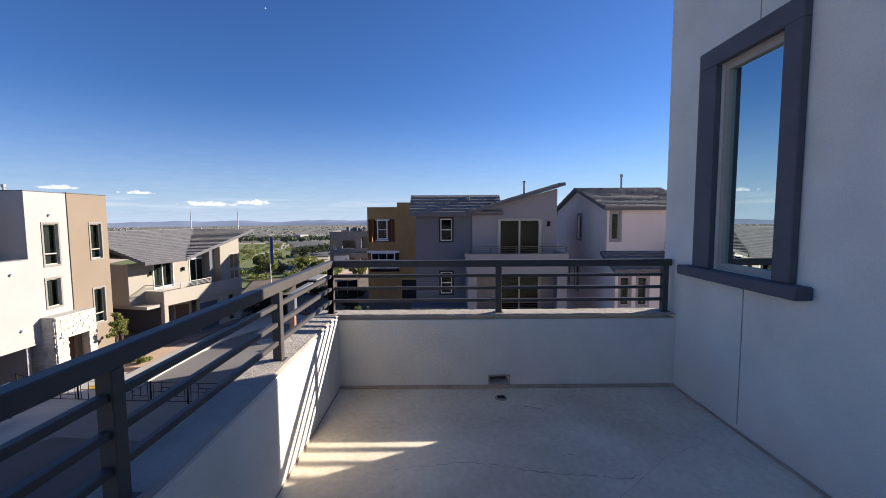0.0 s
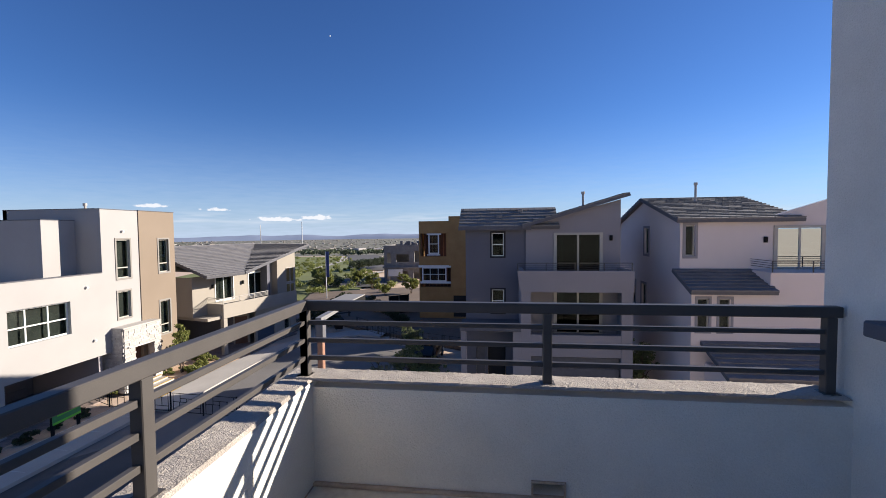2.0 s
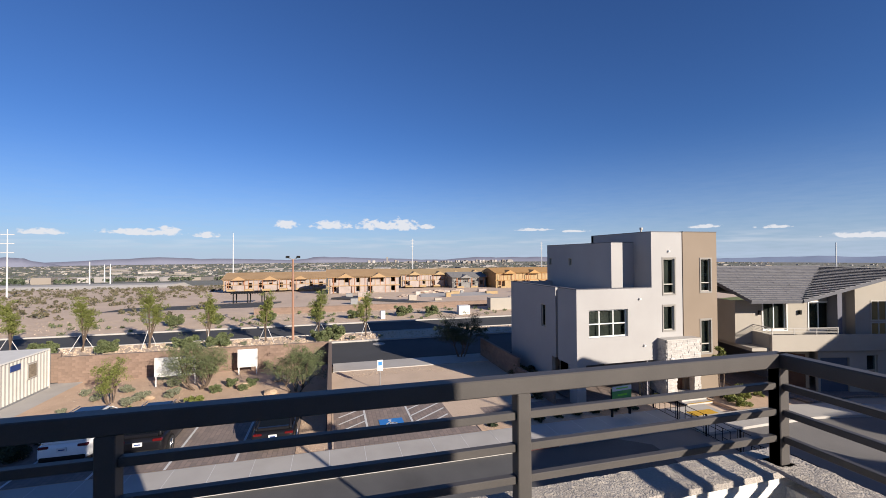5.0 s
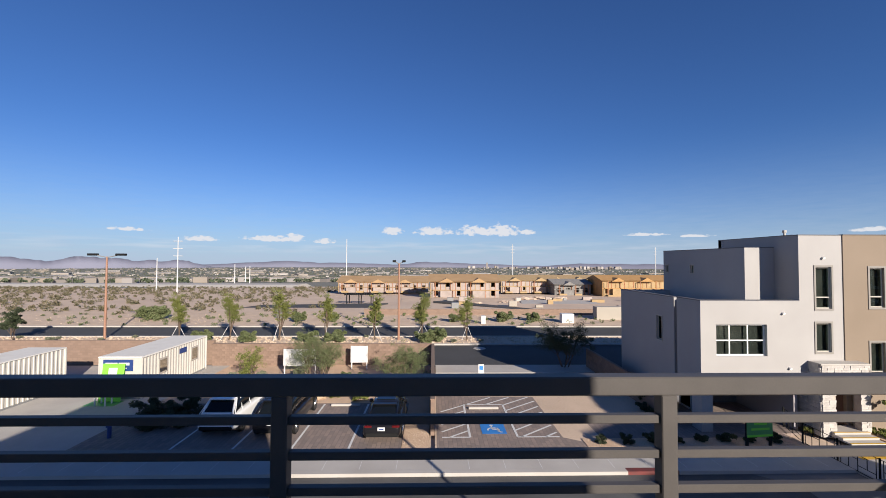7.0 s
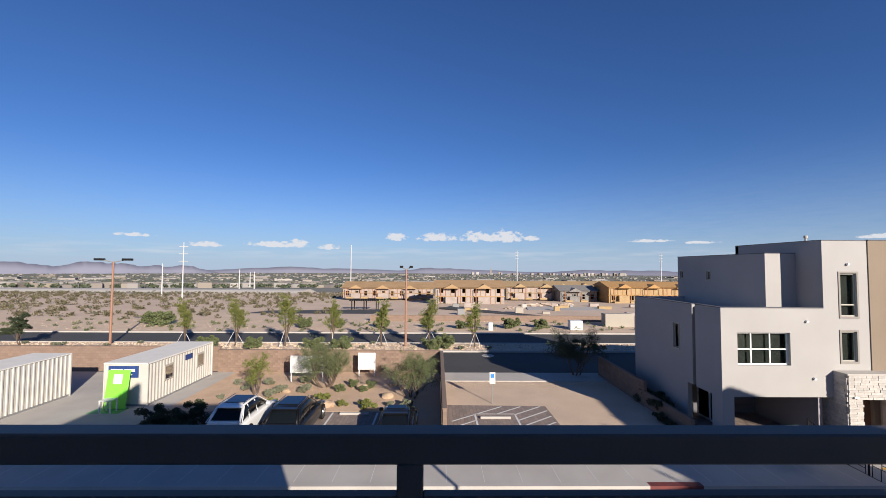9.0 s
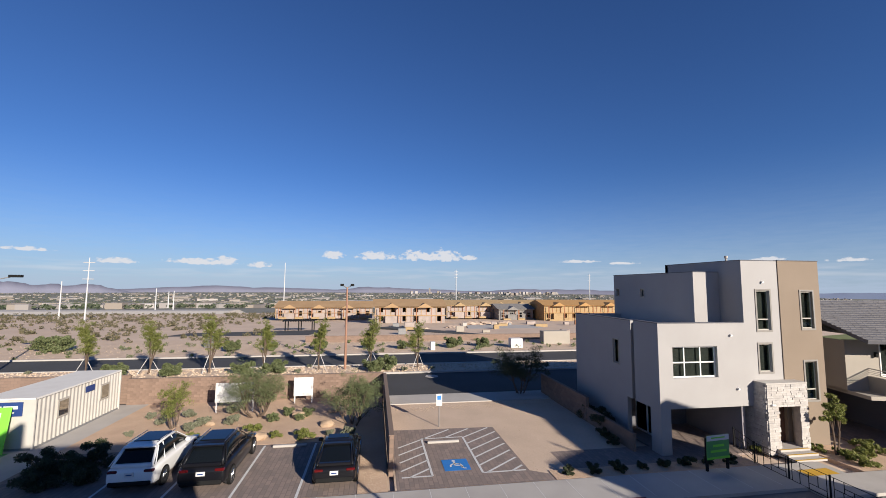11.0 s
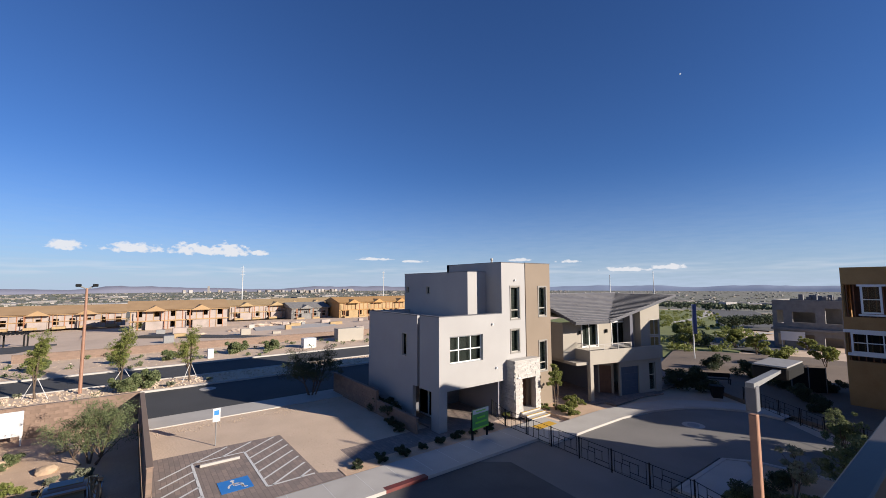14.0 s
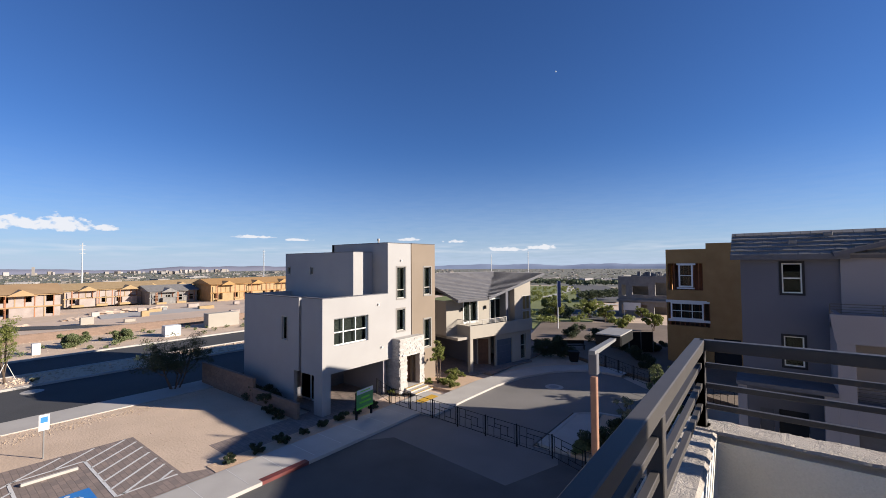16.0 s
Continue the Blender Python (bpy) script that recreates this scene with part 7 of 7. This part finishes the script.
scatter("verge_stones", "scattered stones along the far verge", "stones", [(g.uniform(-66, -54.5), g.uniform(-60, 60), 0.03) for k in range(1800)], M["pebble"], 4, 0.03, 0.09)

# desert scrub, far trees and the distant town
g = np.random.default_rng(8)
spots = []
while len(spots) < 1900:
    x, y = g.uniform(-230, -67), g.uniform(-260, 10)
    if y < -34 or x < -160 or (x > -90 and y < -20):
        spots.append((x, y, ground_height(x, y) + 0.15))
tagged(leaf_cloud("desert_scrub", spots, g.uniform(0.35, 1.1, len(spots)), 34, 0.28, "scrub", 9), "dry olive desert scrub on the open ground", "scrub", "", "stuff")
spots = []
for k in range(170):
    x, y = g.uniform(-66, -54.6), g.uniform(-60, 60)
    spots.append((x, y, 0.2))
tagged(leaf_cloud("verge_plants", spots, g.uniform(0.2, 0.5, len(spots)), 40, 0.12, "leaf_mesquite", 19), "low green plants along the far verge", "plants", "", "stuff")


def far_spots(n, yaw0, yaw1, d0, d1, power):
    out = []
    for k in range(n):
        a = radians(g.uniform(yaw0, yaw1))
        d = d0 * (d1 / d0) ** (g.uniform() ** power)
        x, y = -d * math.sin(a), d * math.cos(a)
        out.append((x, y, ground_height(x, y), d))
    return out


sp = far_spots(12000, 38, 145, 380, 4400, 0.6) + far_spots(2600, -12, 40, 300, 4000, 0.9)
M["leaf_far"] = island_material("leaf_far", [(0.045, 0.062, 0.035), (0.07, 0.09, 0.05), (0.10, 0.115, 0.065)], 0.8, 0.2)
tagged(leaf_cloud("far_trees", [(x, y, z + 2) for x, y, z, d in sp], [1.6 + d * 0.0033 for x, y, z, d in sp], 16, 1.7, "leaf_far", 12, None, 0.5), "dark green trees of the distant town", "trees", "", "stuff")
def in_park(x, y):
    """West of the curving park road and clear of the unfinished block."""
    edge = -24 - 0.42 * (y - 84)
    return x < edge and x > edge - 26 - 0.25 * (y - 60)


sp = [p for p in far_spots(330, 12, 40, 58, 260, 0.8) if in_park(p[0], p[1])]
tagged(leaf_cloud("park_trees", [(x, y, z + 0.5) for x, y, z, d in sp], g.uniform(0.4, 1.1, len(sp)), 110, 0.2, "leaf_bright", 13, None, 0.6), "yellow green bushes and trees of the park beyond", "trees", "", "stuff")
sp = [(-34.8 + 4.5 * f + g.normal() * 0.8, 99 + 17 * f + g.normal() * 1.5) for f in np.linspace(0, 1, 60)] + [(-27 + g.normal() * 2, 66 + g.normal() * 3) for k in range(7)]
tagged(leaf_cloud("park_hedge", [(x, y, 0.7) for x, y in sp], g.uniform(0.8, 1.7, len(sp)), 120, 0.22, "leaf_dark_shaded", 14, None, 0.7), "dark green hedge and trees beside the park road", "hedge", "", "stuff")
draped("park_lawn", [(-62, -20, 51), (-62, -20, 60), (-66, -24, 78), (-74, -33, 98), (-84, -43, 118), (-100, -60, 165), (-130, -92, 240)], "lawn", "green lawn and low planting of the park", "lawn", 0.03)
draped("park_road", [(-36, -28, 104), (-43, -31, 120), (-58, -42, 160), (-80, -60, 220), (-112, -88, 300)], "street", "grey road curving through the park", "road", 0.10)
draped("park_path", [(-49.5, -47.5, 104), (-54, -52, 128), (-66, -63.5, 170), (-92, -88, 240)], "concrete", "pale path through the park", "path", 0.12)
draped("park_path", [(-31, -29, 82), (-28, -25.5, 98)], "concrete", "pale path beside the park road", "path", 0.12)
draped("park_street", [(-30, -17, 64), (-29, -18, 72), (-29, -22, 82)], "street", "grey street below the park", "road", 0.08)
M["town"] = island_material("town", [(0.281, 0.25, 0.226), (0.218, 0.187, 0.156), (0.374, 0.351, 0.335), (0.156, 0.14, 0.133), (0.296, 0.25, 0.203)], 0.9)


def far_blocks(name, label, category, sp, wide, tall, seed):
    rg = random.Random(seed)
    verts, faces = [], []
    for x, y, z, d in sp:
        w, l, h = rg.uniform(*wide), rg.uniform(*wide), rg.uniform(*tall)
        a = rg.choice((0.1, 0.6, 1.2))
        b = len(verts)
        for zz in (z - 0.5, z + h):
            for px, py in ((-w, -l), (w, -l), (w, l), (-w, l)):
                verts.append((x + px * math.cos(a) - py * math.sin(a), y + px * math.sin(a) + py * math.cos(a), zz))
        faces += [[b + i for i in f] for f in ((4, 5, 6, 7), (0, 1, 5, 4), (1, 2, 6, 5), (2, 3, 7, 6), (3, 0, 4, 7))]
    me = bpy.data.meshes.new(name)
    me.from_pydata(verts, [], faces)
    me.materials.append(M["town"])
    tagged(new(name, me), label, category, "", "stuff")


far_blocks("distant_houses", "pale roofs of the distant town", "houses", far_spots(3400, 36, 145, 420, 4300, 0.7) + far_spots(900, -12, 38, 430, 4000, 0.9), (3, 7.5), (2.5, 5), 4)
far_blocks("distant_towers", "cluster of pale towers on the skyline", "towers", far_spots(46, 65.2, 70.2, 4000, 4300, 1) + far_spots(10, 70.4, 72.2, 3600, 3700, 1) + far_spots(26, 72, 86, 3900, 4300, 1), (7, 15), (9, 27), 5)
far_blocks("distant_tower", "tall slender tower on the skyline", "tower", far_spots(1, 82.45, 82.55, 4000, 4010, 1), (6, 7), (58, 59), 9)
far_blocks("distant_depots", "long pale depots of the far plain", "buildings", far_spots(80, 36, 145, 1600, 4000, 1), (15, 50), (4, 9), 6)

# building site between the road and the apartments
sheet("site_road", [(-88, -34), (-74, -40), (-74, -14), (-92, -8)], "asphalt", -0.75, 0.6, "dark asphalt parking area of the building site", category="road")
sheet("site_pad", [(-112, -6), (-88, -6), (-88, 44), (-112, 44)], "dirt", -1.25, 0.9, "pale graded pad of the building site", category="ground")
sheet("site_track", [(-96, 2), (-76, 22), (-74, 46), (-77, 46), (-79, 24), (-98, 5)], "asphalt", -0.7, 0.5, "dark asphalt track through the building site", category="road")
sheet("site_slab", [(-104, 24), (-92, 22), (-90, 40), (-103, 42)], "concrete", -1.1, 0.5, "pale concrete slab of the building site", category="slab")
rg = random.Random(77)
for x, y, r in ((-99, 20, 2.2), (-107, 26, 2.8), (-96, 12, 1.5), (-109, 31, 2.4), (-110, 36, 1.9)):
    bm = bmesh.new()
    bmesh.ops.create_icosphere(bm, subdivisions=3, radius=r)
    for v in bm.verts:
        v.co *= 1 + 0.45 * noise.noise(v.co * (2.2 / r) + Vector((x, y, 0)))
        v.co.z *= 0.26
    heap_ob = mesh_object("earth_heap", bm, "sand")
    heap_ob.location = (x, y, -1.25)
    tagged(heap_ob, "heap of loose tan earth on the building site", "earth heap", "earth heaps")
for k in range(20):
    x, y = rg.uniform(-108, -78), rg.uniform(4, 62)
    z = ground_height(x, y) - 0.1 if x > -88 else -1.25
    s = rg.uniform(0.4, 1.1)
    tagged(mesh_object("pallet", boxes(((x, y, z), (x + s, y + s * rg.uniform(1, 3), z + rg.uniform(0.4, 1.3))), bevel=0.04), rg.choice(("new_wood", "house_wrap", "lumber", "concrete", "house_wrap", "roof_slate", "grey_metal", "cream_stucco"))), "stacked building material on the site", "material stack", "material stacks")

# highway bank across the desert
bm = bmesh.new()
prism(bm, [(-260, -9), (-236, -4.3), (-222, -4.3), (-205, -9)], -420, -70)
tagged(mesh_object("highway_bank", bm, "concrete"), "pale graded bank of the far highway", "bank", "", "structure")


def ridge(name, yaw0, yaw1, dist, base, tall, seed, mat, label):
    """A far range of hills, folded by noise."""
    bm = bmesh.new()
    n = 160
    rows = []
    for r, (dd, f) in enumerate(((0, 0.0), (60, 0.45), (140, 1.0), (260, 0.2))):
        row = []
        for k in range(n + 1):
            a = radians(yaw0 + (yaw1 - yaw0) * k / n)
            h = 0.5 + 0.5 * noise.fractal((k * 0.045 + seed, seed, 0), 1.15, 2.1, 5)
            h = max(0.05, h) * min(1, k / 12, (n - k) / 12)
            fold = 1 + 0.10 * noise.noise((k * 0.7, r * 1.3, seed))
            d = dist + dd * fold
            row.append(bm.verts.new((-d * math.sin(a), d * math.cos(a), base + f * h * tall * fold)))
        rows.append(row)
    for p, q in zip(rows, rows[1:]):
        for i in range(n):
            bm.faces.new((p[i], p[i + 1], q[i + 1], q[i]))
    tagged(mesh_object(name, bm, mat, smooth=True), label, "mountains", "", "structure")


# Distance haze is put into the hill colours, blue and mauve
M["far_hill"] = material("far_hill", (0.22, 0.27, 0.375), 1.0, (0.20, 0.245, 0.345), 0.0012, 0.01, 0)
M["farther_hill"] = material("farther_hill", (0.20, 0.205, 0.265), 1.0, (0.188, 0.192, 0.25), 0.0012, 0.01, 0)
ridge("backdrop_hills", -30, 60, 4300, -70, 92, 3.3, "far_hill", "hills on the horizon, blue with painted haze")
ridge("backdrop_hills_far", 40, 150, 4550, -70, 112, 8.1, "farther_hill", "mountains on the horizon, mauve with painted haze")
ridge("backdrop_hills_west", 117, 165, 4350, -70, 190, 5.2, "farther_hill", "mountains on the horizon, mauve with painted haze")

# the moon, its surface given a weak glow of its own
M["cloud"] = bpy.data.materials.new("moon_glowing")
M["cloud"].use_nodes = True
ct = M["cloud"].node_tree
cb = ct.nodes["Principled BSDF"]
cb.inputs["Base Color"].default_value = (0.36, 0.38, 0.42, 1)
cb.inputs["Roughness"].default_value = 1.0
cb.inputs["Specular IOR Level"].default_value = 0.0
cb.inputs["Emission Color"].default_value = (0.80, 0.88, 1.0, 1)
cb.inputs["Emission Strength"].default_value = 0.15


bm = bmesh.new()
bmesh.ops.create_uvsphere(bm, u_segments=16, v_segments=8, radius=7)
mo = mesh_object("moon", bm, "cloud", smooth=True)
mo.location = (-0.3 - 4400 * 0.341, 4400 * 0.845, 8 + 4400 * 0.412)
tagged(mo, "pale half moon in the blue sky", "moon", "", "structure")
